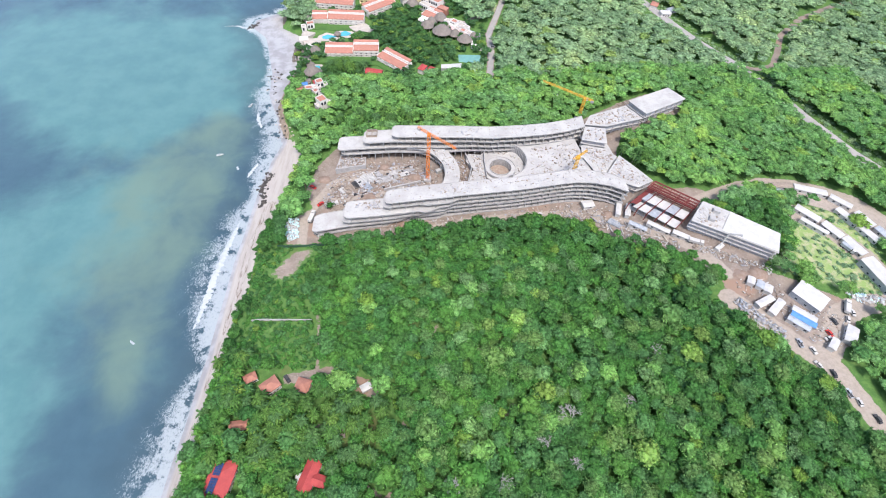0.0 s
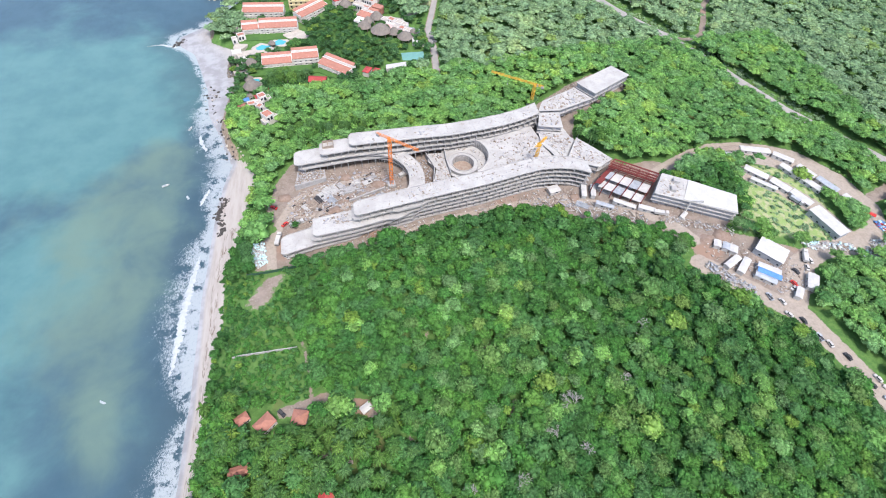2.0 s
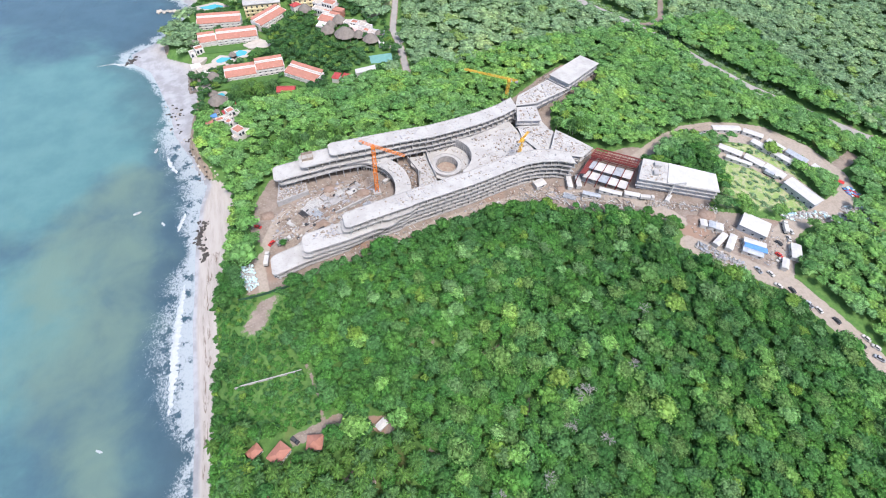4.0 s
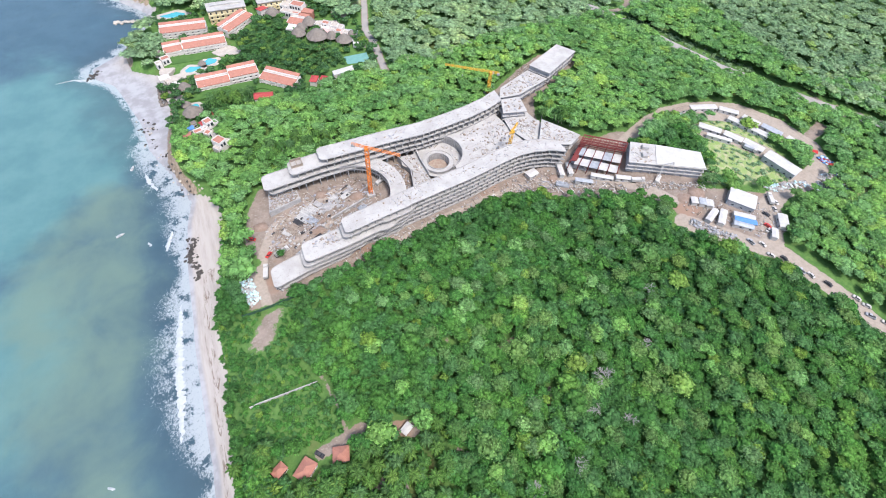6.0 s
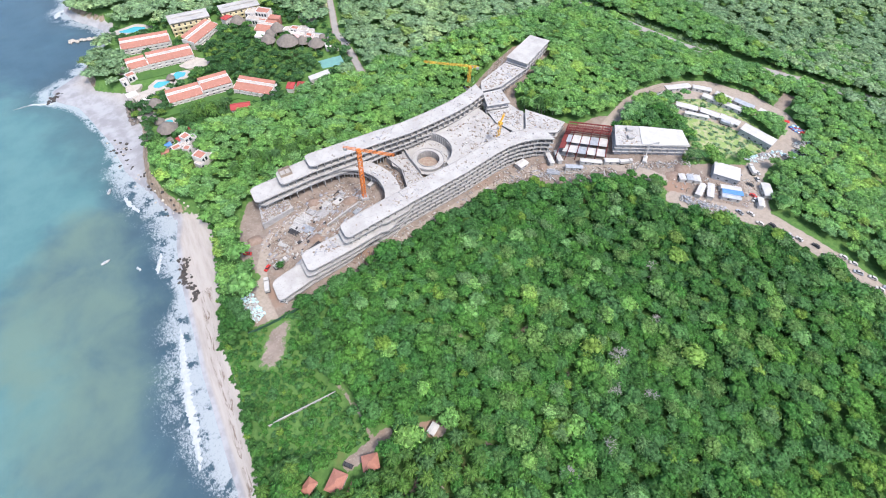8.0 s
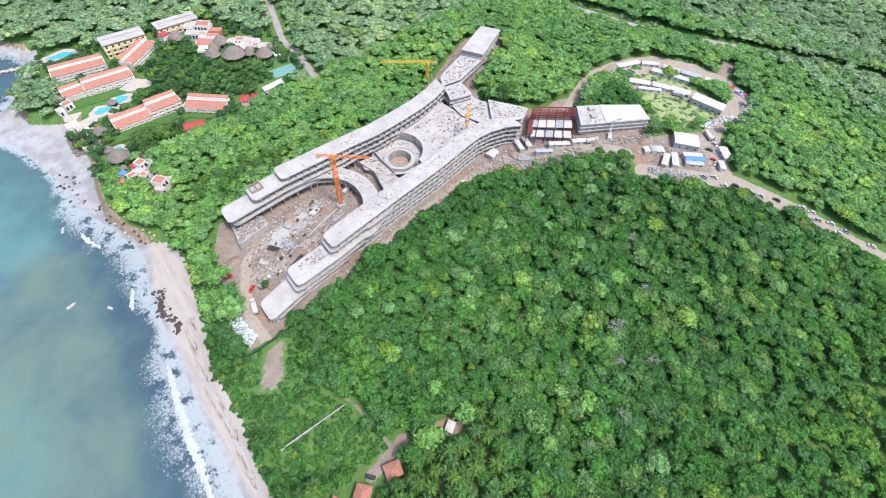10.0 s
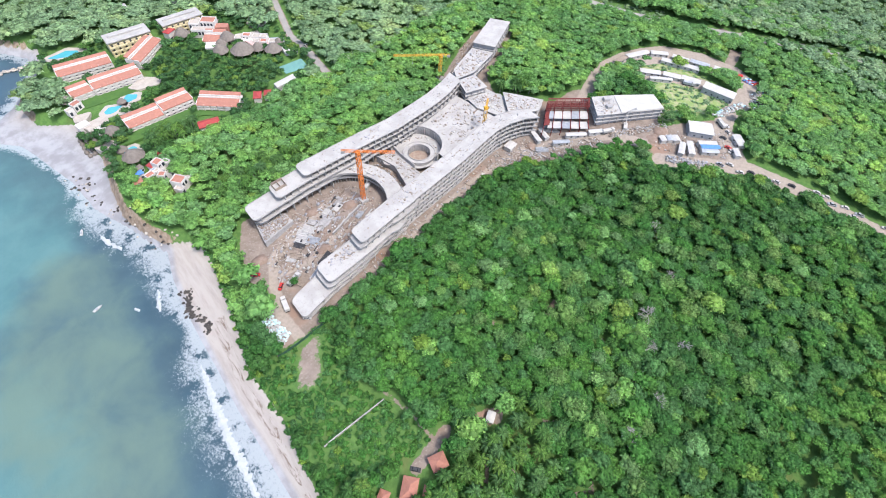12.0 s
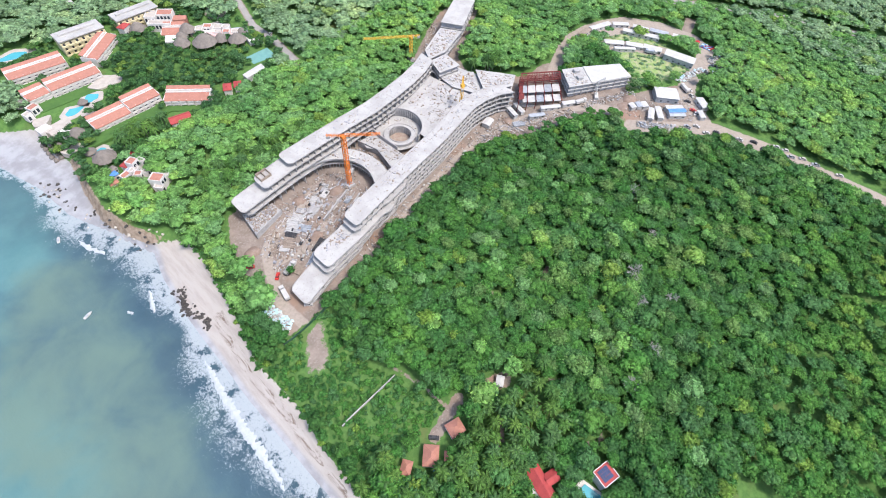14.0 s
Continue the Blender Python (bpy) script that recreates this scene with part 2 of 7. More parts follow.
white = k.math("MAXIMUM", k.math("MULTIPLY", foam, 0.62), wash)
c = k.mix(white, c, (0.46, 0.49, 0.505))
k.put(k.math("MULTIPLY_ADD", white, 0.6, 0.16), k.b.inputs["Roughness"])
swell = k.math("ADD", k.noise(0.16, 5.0, 0.6, 0.4, stretch=(1.0, 0.4, 1.0)), k.math("MULTIPLY", k.noise(1.3, 4.0), 0.25))
k.bump(swell, 0.5, 0.8)
SEA = k.color(c)


# ---- mesh helpers ----
def finish(name, bm, mat, parent=None, smooth=False):
    me = bpy.data.meshes.new(name)
    if len(bm.faces) < 4000:
        bmesh.ops.recalc_face_normals(bm, faces=bm.faces[:])
    bm.normal_update()
    bm.to_mesh(me)
    bm.free()
    for m in mat if isinstance(mat, (list, tuple)) else [mat]:
        me.materials.append(m)
    if smooth:
        me.shade_smooth()
    ob = new(name, me)
    if parent:
        ob.parent = parent
    return ob


def part(name, bm, mat, parent, label="", smooth=False):
    ob = finish(name, bm, mat, parent, smooth)
    return tagged(ob, label) if label else ob


def again(ob, m, parent=None):
    """Another piece on the same mesh."""
    o = new(ob.name.split(".")[0], ob.data)
    o.parent = parent or ob.parent
    o.matrix_basis = m
    return o


def thing(name, label, category, m=None, group="", kind=""):
    ob = new(name)
    ob.empty_display_size = 0.5
    if m:
        ob.matrix_basis = m
    return tagged(ob, label, category, group, kind)


def box(bm, cx, cy, z0, z1, sx, sy, turn=0.0, taper=1.0):
    c, s = math.cos(turn), math.sin(turn)
    vs = []
    for z, f in ((z0, 1.0), (z1, taper)):
        for ux, uy in ((-1, -1), (1, -1), (1, 1), (-1, 1)):
            a, b = ux * sx / 2 * f, uy * sy / 2 * f
            vs.append(bm.verts.new((cx + a * c - b * s, cy + a * s + b * c, z)))
    for q in ((3, 2, 1, 0), (4, 5, 6, 7), (0, 1, 5, 4), (1, 2, 6, 5), (2, 3, 7, 6), (3, 0, 4, 7)):
        bm.faces.new([vs[i] for i in q])
    return vs


def beam(bm, a, b, w):
    """A square bar from a to b."""
    a, b = Vector(a), Vector(b)
    q = (b - a).to_track_quat("Z", "Y").to_matrix()
    vs = []
    for p in (a, b):
        for ux, uy in ((-1, -1), (1, -1), (1, 1), (-1, 1)):
            vs.append(bm.verts.new(p + q @ Vector((ux * w / 2, uy * w / 2, 0))))
    for f in ((3, 2, 1, 0), (4, 5, 6, 7), (0, 1, 5, 4), (1, 2, 6, 5), (2, 3, 7, 6), (3, 0, 4, 7)):
        bm.faces.new([vs[i] for i in f])


def ribbon(bm, left, right, z0, z1, dz=None):
    """A solid band between two edges; z0, z1 are heights or lists of heights."""
    n = len(left)
    z0 = z0 if isinstance(z0, (list, np.ndarray)) else [z0] * n
    z1 = z1 if isinstance(z1, (list, np.ndarray)) else [z1] * n
    rows = []
    for i in range(n):
        rows.append([bm.verts.new((left[i][0], left[i][1], z1[i])), bm.verts.new((right[i][0], right[i][1], z1[i])),
                     bm.verts.new((right[i][0], right[i][1], z0[i])), bm.verts.new((left[i][0], left[i][1], z0[i]))])
    for a, b in zip(rows, rows[1:]):
        for i in range(4):
            j = (i + 1) % 4
            bm.faces.new((a[i], a[j], b[j], b[i]))
    bm.faces.new(rows[0][::-1])
    bm.faces.new(rows[-1])


def prism(bm, poly, z0, z1):
    lo = [bm.verts.new((x, y, z0)) for x, y in poly]
    hi = [bm.verts.new((x, y, z1)) for x, y in poly]
    n = len(poly)
    area = sum(poly[i][0] * poly[(i + 1) % n][1] - poly[(i + 1) % n][0] * poly[i][1] for i in range(n))
    if area < 0:
        lo.reverse()
        hi.reverse()
    bm.faces.new(lo[::-1])
    bm.faces.new(hi)
    for i in range(n):
        j = (i + 1) % n
        bm.faces.new((lo[i], lo[j], hi[j], hi[i]))


def disc(cx, cy, r, n=32, a0=0.0, a1=360.0):
    full = abs(a1 - a0) >= 360
    return [(cx + r * math.cos(radians(a0 + (a1 - a0) * i / (n if full else n - 1))),
             cy + r * math.sin(radians(a0 + (a1 - a0) * i / (n if full else n - 1)))) for i in range(n)]


# ---- the lie of the land ----
WATER_Y = [-4500, 34, 97, 154, 195, 215, 240, 256, 270, 285, 300, 311, 340, 374, 391, 403, 417, 432, 447, 470, 490, 500, 515, 534, 546, 580, 700, 1200, 4500]
WATER_X = [-100, -107, -104, -105, -103, -102, -99, -95, -100, -104, -111, -115, -118, -128, -134, -146, -148, -129, -119, -105, -105, -112, -124, -131, -124, -132, -165, -250, -600]
VEG_Y = [-4500, 35, 76, 117, 136, 165, 186, 205, 241, 250, 258, 275, 291, 317, 339, 352, 365, 385, 400, 429, 444, 469, 490, 500, 515, 531, 546, 580, 700, 1200, 4500]
VEG_X = [-93, -99, -97, -95, -92, -93, -88, -84, -79, -81, -93, -100, -104, -102, -98, -99, -104, -98, -120, -124, -114, -98, -97, -105, -117, -126, -112, -116, -150, -240, -590]


def smooth01(v):
    v = np.clip(v, 0.0, 1.0)
    return v * v * (3 - 2 * v)


def near_line(x, y, line):
    """Distance from points to a broken line."""
    best = np.full(np.shape(x), 1e9)
    for (ax, ay), (bx, by) in zip(line, line[1:]):
        dx, dy = bx - ax, by - ay
        u = np.clip(((x - ax) * dx + (y - ay) * dy) / (dx * dx + dy * dy + 1e-9), 0, 1)
        best = np.minimum(best, np.hypot(x - ax - u * dx, y - ay - u * dy))
    return best


def inside(x, y, poly):
    hit = np.zeros(np.shape(x), bool)
    n = len(poly)
    for i in range(n):
        (ax, ay), (bx, by) = poly[i], poly[(i + 1) % n]
        cross = (ay > y) != (by > y)
        hit ^= cross & (x < (bx - ax) * (y - ay) / (by - ay + 1e-12) + ax)
    return hit


def cover(x, y, poly, soft=4.0):
    """1 inside a field, falling to 0 across a soft edge."""
    d = near_line(x, y, list(poly) + [poly[0]])
    return np.clip(0.5 + np.where(inside(x, y, poly), d, -d) / soft, 0, 1)


def gz(x, y):
    x, y = np.asarray(x, float), np.asarray(y, float)
    xw, xv = np.interp(y, WATER_Y, WATER_X), np.interp(y, VEG_Y, VEG_X)
    xv = np.maximum(xv, xw + 1.5)
    steep = np.interp(y, [240, 258, 345, 360, 395, 405, 440, 500], [16, 5, 5, 14, 14, 6, 6, 12])
    base = 9.6 + 11.0 * smooth01((x - 95) / 80) * (1 - 0.6 * smooth01((y - 280) / 120))
    base = base + 2.5 * smooth01((y - 270) / 30) * smooth01((330 - y) / 30) * smooth01((20 - x) / 60)
    base = base - 1.5 * smooth01((-25 - x) / 30)
    far = np.hypot(x - 100, y - 300)
    base = base + 0.9 * np.sin(x * 0.041 + 1.0) * np.cos(y * 0.037) * smooth01((60 - np.abs(y - 60)) / 40 + 0.2)
    base = base + 60 * smooth01((far - 900) / 2500) * smooth01((x + 60) / 500)
    d = x - xw
    z = np.where(d < 0, np.maximum(d * 0.07, -5.0), 0.0)
    z = z + 3.2 * np.clip(d / np.maximum(xv - xw, 1.5), 0, 1)
    return z + (base - 3.2) * smooth01((x - xv + 0.5) / steep)


# bare ground: the building site, its roads and yards
SITE = [(-75, 162), (-60, 162.5), (-46, 164.5), (-20, 168), (6, 173), (30, 176), (60, 181), (82, 182), (105, 177), (130, 161), (152, 151), (166, 137), (167, 122),
        (188, 99), (206, 92), (221, 95), (228, 108), (232, 120), (205, 135), (190, 140), (208, 153), (186, 176), (170, 186), (182, 197), (176, 202), (156, 202),
        (150, 210), (134, 236), (140, 252), (164, 262), (195, 281), (186, 299), (170, 298), (148, 290), (118, 276), (108, 263), (80, 259), (40, 253), (-20, 250), (-56, 243), (-66, 225), (-70, 205), (-64, 190), (-77, 178)]
ROADS = [([(166, 122), (188, 99), (204, 82), (212, 51), (215, 32), (222, -40), (240, -400)], 5.6),
         ([(204, 90), (222, 112), (240, 119), (262, 119), (287, 127), (295, 142), (291, 168), (275, 192), (258, 200), (240, 205), (220, 206)], 6.0),
         ([(220, 206), (205, 204), (190, 198), (172, 190)], 4.5),
         ([(232, 182), (246, 170), (258, 150), (264, 124)], 7.0), ([(240, 198), (268, 184), (286, 150)], 6.0),
         ([(-47, 85), (-48.4, 104), (-51, 116)], 0.8), ([(-60, 82.5), (-46, 85), (-41, 86)], 2.6), ([(-20, 77), (-27, 80)], 3.5),
         ([(-6, 62), (4, 52), (9, 40)], 0.6), ([(-50, 62), (-42, 60), (-33, 68)], 0.8), ([(-20, 36), (-12, 30), (-8, 34)], 1.0),
         ([(26, 98), (36, 96), (44, 99)], 1.2), ([(8, 106), (11, 110)], 1.0), ([(40, 60), (46, 70)], 0.9)]
CLEARING = [(-80, 141.5), (-76, 149), (-69, 158), (-62, 160), (-58, 157), (-64, 150), (-67, 142), (-74, 138)]
LOT = [(321, 161), (324, 152), (299, 146), (297, 153)]
HIGHWAY = [(120, 700), (214, 454), (233, 409), (262, 348), (284, 277), (300, 238), (338, 178), (380, 120), (460, -60), (700, -600)]
TRACK = [(262, 348), (276, 341), (285, 343), (296, 350), (312, 374), (328, 402), (363, 434), (410, 462), (520, 500)]
HOTEL_ROAD = [(95, 520), (76, 446), (60, 392), (60, 364), (56, 330)]


def bare(x, y):
    m = cover(x, y, SITE)
    for line, half in ROADS:
        m = np.maximum(m, np.clip(0.5 + (half - near_line(x, y, line)) / 3.0, 0, 1))
    m = np.maximum(m, cover(x, y, LOT))
    m = np.maximum(m, 0.8 * cover(x, y, CLEARING, 7.0))
    for line, half in ((HIGHWAY, 4.5), (TRACK, 2.5), (HOTEL_ROAD, 3.0)):
        m = np.maximum(m, np.clip(0.5 + (half - near_line(x, y, line)) / 3.0, 0, 1))
    return m


DRIVES = [([(-66, 160), (-67.5, 178), (-62, 195), (-54, 211), (-46, 215), (-30, 219), (-12, 225)], 2.6), ([(-56, 200), (-40, 197), (-18, 203)], 2.0),
          ([(-10, 170), (30, 181), (70, 187), (100, 189)], 2.0), ([(110, 186), (136, 172), (160, 156), (170, 138)], 4.0)]
MEADOWS = [[(196, 146), (212, 152), (222, 172), (236, 190), (262, 182), (268, 158), (264, 124), (240, 126), (206, 138)],
           [(262, 402), (282, 424), (312, 436), (318, 424), (290, 402), (272, 388)], [(40, 470), (70, 470), (72, 430), (44, 436)],
           [(300, 110), (330, 112), (318, 60), (262, 20), (248, 60), (270, 96)]]


def m_track(x, y):
    m = np.zeros(np.shape(x))
    for line, half in DRIVES + ROADS[:5]:
        m = np.maximum(m, np.clip(0.5 + (half - near_line(x, y, line)) / 3.0, 0, 1))
    return m


def m_meadow(x, y):
    m = np.zeros(np.shape(x))
    for poly in MEADOWS:
        m = np.maximum(m, cover(x, y, poly, 8.0))
    return m


def grid_sheet(name, xs, ys, height, mat, masks, label, category):
    X, Y = np.meshgrid(xs, ys)
    Z = height(X, Y)
    nx, ny = len(xs), len(ys)
    co = np.stack([X.ravel(), Y.ravel(), Z.ravel()], 1)
    i = (np.arange(ny - 1)[:, None] * nx + np.arange(nx - 1)[None]).ravel()
    faces = np.stack([i, i + 1, i + nx + 1, i + nx], 1)
    me = bpy.data.meshes.new(name)
    me.from_pydata(co.tolist(), [], faces.tolist())
    for key, fn in masks.items():
        a = me.attributes.new(key, "FLOAT", "POINT")
        a.data.foreach_set("value", np.asarray(fn(co[:, 0], co[:, 1]), np.float32))
    me.materials.append(mat)
    me.shade_smooth()
    return tagged(new(name, me), label, category, kind="structure")


def steps(*spans):
    """Grid lines from (end, step) spans."""
    out = [spans[0][0]]
    for end, step in spans[1:]:
        n = max(1, int(round((end - out[-1]) / step)))
        out += list(np.linspace(out[-1], end, n + 1)[1:])
    return np.array(out)


def m_sand(x, y):
    xw, xv = np.interp(y, WATER_Y, WATER_X), np.interp(y, VEG_Y, VEG_X)
    return np.clip(0.5 + (np.maximum(xv, xw + 1.0) + 0.5 - x) / 3.0, 0, 1)


def m_wrack(x, y):
    xw, xv = np.interp(y, WATER_Y, WATER_X), np.interp(y, VEG_Y, VEG_X)
    u = (x - xw) / np.maximum(xv - xw, 1.5)
    return np.where(y < 200, np.clip(1 - np.abs(u - 0.62) / 0.3, 0, 1), 0)


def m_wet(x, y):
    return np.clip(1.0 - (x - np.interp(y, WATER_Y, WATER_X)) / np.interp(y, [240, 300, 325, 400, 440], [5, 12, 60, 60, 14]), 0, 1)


def m_cliff(x, y):
    xv = np.interp(y, VEG_Y, VEG_X)
    band = np.clip(1.3 - np.abs(x - xv - 2.0) / 3.0, 0, 1)
    return band * np.interp(y, [252, 260, 340, 350, 400, 408, 440, 455, 495, 500, 532, 545], [0, 1, 1, 0, 0, 0.9, 0.8, 0, 0, 1, 1, 0])


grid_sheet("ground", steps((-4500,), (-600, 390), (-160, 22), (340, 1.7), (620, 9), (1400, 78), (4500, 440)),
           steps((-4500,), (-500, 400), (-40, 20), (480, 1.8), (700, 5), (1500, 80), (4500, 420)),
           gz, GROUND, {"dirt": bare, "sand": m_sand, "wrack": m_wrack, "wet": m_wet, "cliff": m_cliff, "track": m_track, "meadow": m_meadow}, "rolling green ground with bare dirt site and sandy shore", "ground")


def offshore(x, y):
    return np.interp(y, WATER_Y, WATER_X) - x


def m_surf(x, y):
    d = offshore(x, y)
    reach = np.interp(y, [-50, 20, 60, 78, 92, 105, 125, 150, 190, 205, 225, 245, 262, 300, 340, 380, 420, 470, 520, 560],
                      [30, 30, 27, 18, 7, 20, 32, 34, 26, 8, 20, 26, 30, 28, 9, 8, 26, 10, 26, 14])
    return np.clip(1.15 - d / reach, 0, 1) * (d > -3)


def mounds(x, y, spots):
    return np.clip(sum(np.exp(-((x - cx) ** 2 + ((y - cy) / 1.2) ** 2) / (r * r)) for cx, cy, r in spots), 0, 1)


def m_shoal(x, y):
    """Pale sand under the water of the bay."""
    return mounds(x, y, ((-193, 362, 52), (-245, 335, 60), (-300, 365, 50), (-142, 365, 30), (-140, 320, 26), (-202, 285, 34), (-185, 190, 30), (-230, 130, 45), (-215, 40, 45)))


def m_silt(x, y):
    return mounds(x, y, ((-160, 150, 34), (-162, 230, 36), (-141, 90, 18), (-150, 190, 30), (-135, 262, 20))) * 0.6


def swell_height(x, y):
    d = offshore(x, y)
    return 0.12 * np.sin(d * 0.35 + 0.6 * np.sin(y * 0.05)) * np.exp(-np.abs(d) / 60.0) + 0.05


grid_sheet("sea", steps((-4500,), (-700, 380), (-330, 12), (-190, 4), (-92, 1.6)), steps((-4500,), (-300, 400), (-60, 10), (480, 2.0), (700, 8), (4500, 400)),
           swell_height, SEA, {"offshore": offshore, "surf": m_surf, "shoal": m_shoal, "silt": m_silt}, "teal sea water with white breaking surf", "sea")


# ---- the big building site: two long wings round a courtyard ----
STOREY = 3.4
NS_X = [-62, -60, -42, -18, 8, 26, 60, 78, 86, 97, 107, 118, 127]
NS_Y = [169.5, 170, 175, 178.6, 183.6, 186.6, 191.8, 195.6, 197.4, 199.2, 199.0, 196.6, 192.0]
FS_X = [-54, -38, -16, 28, 48, 68, 85, 100, 112]
FS_Y = [231, 233, 235.5, 236.8, 236.8, 239.2, 242, 246, 251]


def south_edge(x):
    return float(np.interp(x, NS_X, NS_Y))


def far_edge(x):
    return float(np.interp(x, FS_X, FS_Y))


def taper_end(x, x0, run=5.0):
    """1 along a wing, rounding to a blunt end at x0."""
    u = min(1.0, max(0.0, (x - x0) / run))
    return math.sqrt(max(0.0, 1 - (1 - u) ** 2))


def wing_edges(edge, x0, x1, width, out, rounded=True, step=2.0):
    xs = sorted(set([x0 + v for v in (0, 0.15, 0.5, 1.0, 1.7, 2.6, 3.6, 5.0)] + list(np.arange(x0 + 6, x1, step)) + [x1]))
    left, right = [], []
    for x in xs:
        s, n = edge(x) - out(x), edge(x) + width
        f = 0.6 + 0.4 * taper_end(x, x0, 3.5) if rounded else 1.0
        mid, half = (s + n) / 2, (n - s) / 2
        left.append((x, mid - half * f))
        right.append((x, mid + half * f))
    return left, right


def wing(name, label, edge, floors, x_end, width, base_z, bay, out_fn, lip_h):
    """A long concrete wing of stacked slabs, cross walls, columns and recessed walls. floors: (top, start x)."""
    w = thing(name, label, "building")
    shared = {}
    for kf, (z, x0) in enumerate(floors):
        out = lambda x, kf=kf: out_fn(x, kf)
        left, right = wing_edges(edge, x0, x_end, width, out)
        bm = bmesh.new()
        ribbon(bm, left, right, z - 0.36, z)
        open_top = kf == 0 or x0 < floors[kf - 1][1] - 6
        part("roof_slab" if kf == 0 else "floor_slab", bm, ROOFTOP if open_top else CONCRETE, w)
        # low kerb along the slab's open edge
        bm = bmesh.new()
        lip = [(x, y + 0.22) for x, y in left]
        lip_o = [(x, y - 0.04) for x, y in left]
        ribbon(bm, lip_o, lip, z - 0.38, z + (0.3 if kf == 0 else lip_h))
        part("edge_upstand", bm, CONCRETE, w)
        bm = bmesh.new()
        ribbon(bm, [(x, y - 0.3) for x, y in right], [(x, y + 0.03) for x, y in right], z - 0.46, z + 0.3)
        part("edge_upstand", bm, CONCRETE, w)
        # storey below this slab: back wall, cross walls and columns
        below = floors[kf + 1][0] if kf + 1 < len(floors) else base_z
        hgt = z - 0.42 - below
        bm = bmesh.new()
        xs = list(np.arange(x0 + 5, x_end, 3.0)) + [x_end]
        ribbon(bm, [(x, edge(x) + 4.6) for x in xs], [(x, edge(x) + 4.85) for x in xs], below, z - 0.42)
        part("back_wall", bm, BLOCKWORK, w)
        bm = bmesh.new()
        ribbon(bm, [(x, edge(x) + width - 0.7) for x in xs], [(x, edge(x) + width - 0.45) for x in xs], below, z - 0.42)
        part("rear_wall", bm, BLOCKWORK, w)
        x = x0 + 4.2
        nb = 0
        while x < x_end:
            key = ("wall", round(hgt, 2))
            slope = math.atan2(edge(x + 1) - edge(x - 1), 2)
            m = Matrix.Translation((x, edge(x), below)) @ Matrix.Rotation(slope, 4, "Z")
            if key not in shared:
                bm = bmesh.new()
                box(bm, 0, 2.0, 0, hgt, 0.3, 5.4)
                shared[key] = part("cross_wall", bm, CONCRETE, w)
                shared[key].matrix_basis = m
            else:
                again(shared[key], m)
            o = out(x)
            if nb % 2 == 0 and o > 0.5:
                key = ("col", round(hgt, 2))
                m = Matrix.Translation((x, edge(x) - o + 0.55, below)) @ Matrix.Rotation(slope, 4, "Z")
                if key not in shared:
                    bm = bmesh.new()
                    box(bm, 0, 0, 0, hgt, 0.4, 0.4)
                    shared[key] = part("column", bm, CONCRETE, w)
                    shared[key].matrix_basis = m
                else:
                    again(shared[key], m)
            x += bay
            nb += 1
    return w


def near_out(x, k):
    step = float(smooth01((14 - 9 * (k - 2) - x) / 7.0)) * 2.2 if k >= 2 else 0.0
    bulge = 1.4 * float(smooth01((26 - 2 * k - x) / 4.0) - smooth01((8 - 2 * k - x) / 4.0)) if k >= 1 else 0.0
    return 1.1 + step + bulge + (0.3 * math.sin(x * 0.07 + k) if x < 20 else 0.0)


NEAR_FLOORS = [(26.9, -18.5), (23.5, -20), (20.1, -42), (16.7, -43.5), (13.5, -60.5), (10.1, -58)]
near_wing = wing("hotel_wing", "long raw concrete hotel wing under construction beside the forest", south_edge, NEAR_FLOORS, 127.0, 10.0, 5.5, 4.4, near_out, 0.5)


def far_out(x, k):
    return 0.6 + 0.75 * k * float(smooth01((40 - x) / 30.0)) + (1.0 if k >= 4 else 0.0)


FAR_FLOORS = [(26.9, -17), (23.5, -35.5), (19.4, -52), (16.0, -50)]
far_wing = wing("hotel_wing", "stepped raw concrete hotel wing beyond the courtyard", far_edge, FAR_FLOORS, 112.0, 10.6, 9.0, 4.4, far_out, 0.4)


def arc_points(cx, cy, r, a0, a1, n=28):
    return [(cx + r * math.cos(radians(a0 + (a1 - a0) * i / (n - 1))), cy + r * math.sin(radians(a0 + (a1 - a0) * i / (n - 1)))) for i in range(n)]


# curved range that closes the courtyard
arc = thing("curved_range", "curved concrete range of rooms closing the courtyard", "building")
AC = (-4.5, 213.0)
for z, r0, r1 in ((17.6, 21.5, 31.0), (14.0, 22.3, 31.0)):
    bm = bmesh.new()
    ribbon(bm, arc_points(*AC, r0, 98, -34), arc_points(*AC, r1, 98, -34), z - 0.45, z)
    part("floor_slab", bm, ROOFTOP if z > 17 else CONCRETE, arc)
    bm = bmesh.new()
    ribbon(bm, arc_points(*AC, r0 - 0.05, 98, -34), arc_points(*AC, r0 + 0.3, 98, -34), z - 0.6, z + 0.55)
    part("edge_upstand", bm, CONCRETE, arc)
    bm = bmesh.new()
    ribbon(bm, arc_points(*AC, 26.0, 98, -34), arc_points(*AC, 26.3, 98, -34), z - 3.6, z - 0.45)
    part("back_wall", bm, BLOCKWORK, arc)
    bm = bmesh.new()
    box(bm, 0, 0, 0, 3.1, 3.4, 0.22)
    first = part("cross_wall", bm, CONCRETE, arc)
    for i, a in enumerate(np.linspace(94, -30, 30)):
        m = Matrix.Translation((AC[0] + 24.3 * math.cos(radians(a)), AC[1] + 24.3 * math.sin(radians(a)), z - 3.55)) @ Matrix.Rotation(radians(a), 4, "Z")
        if i == 0:
            first.matrix_basis = m
        else:
            again(first, m)

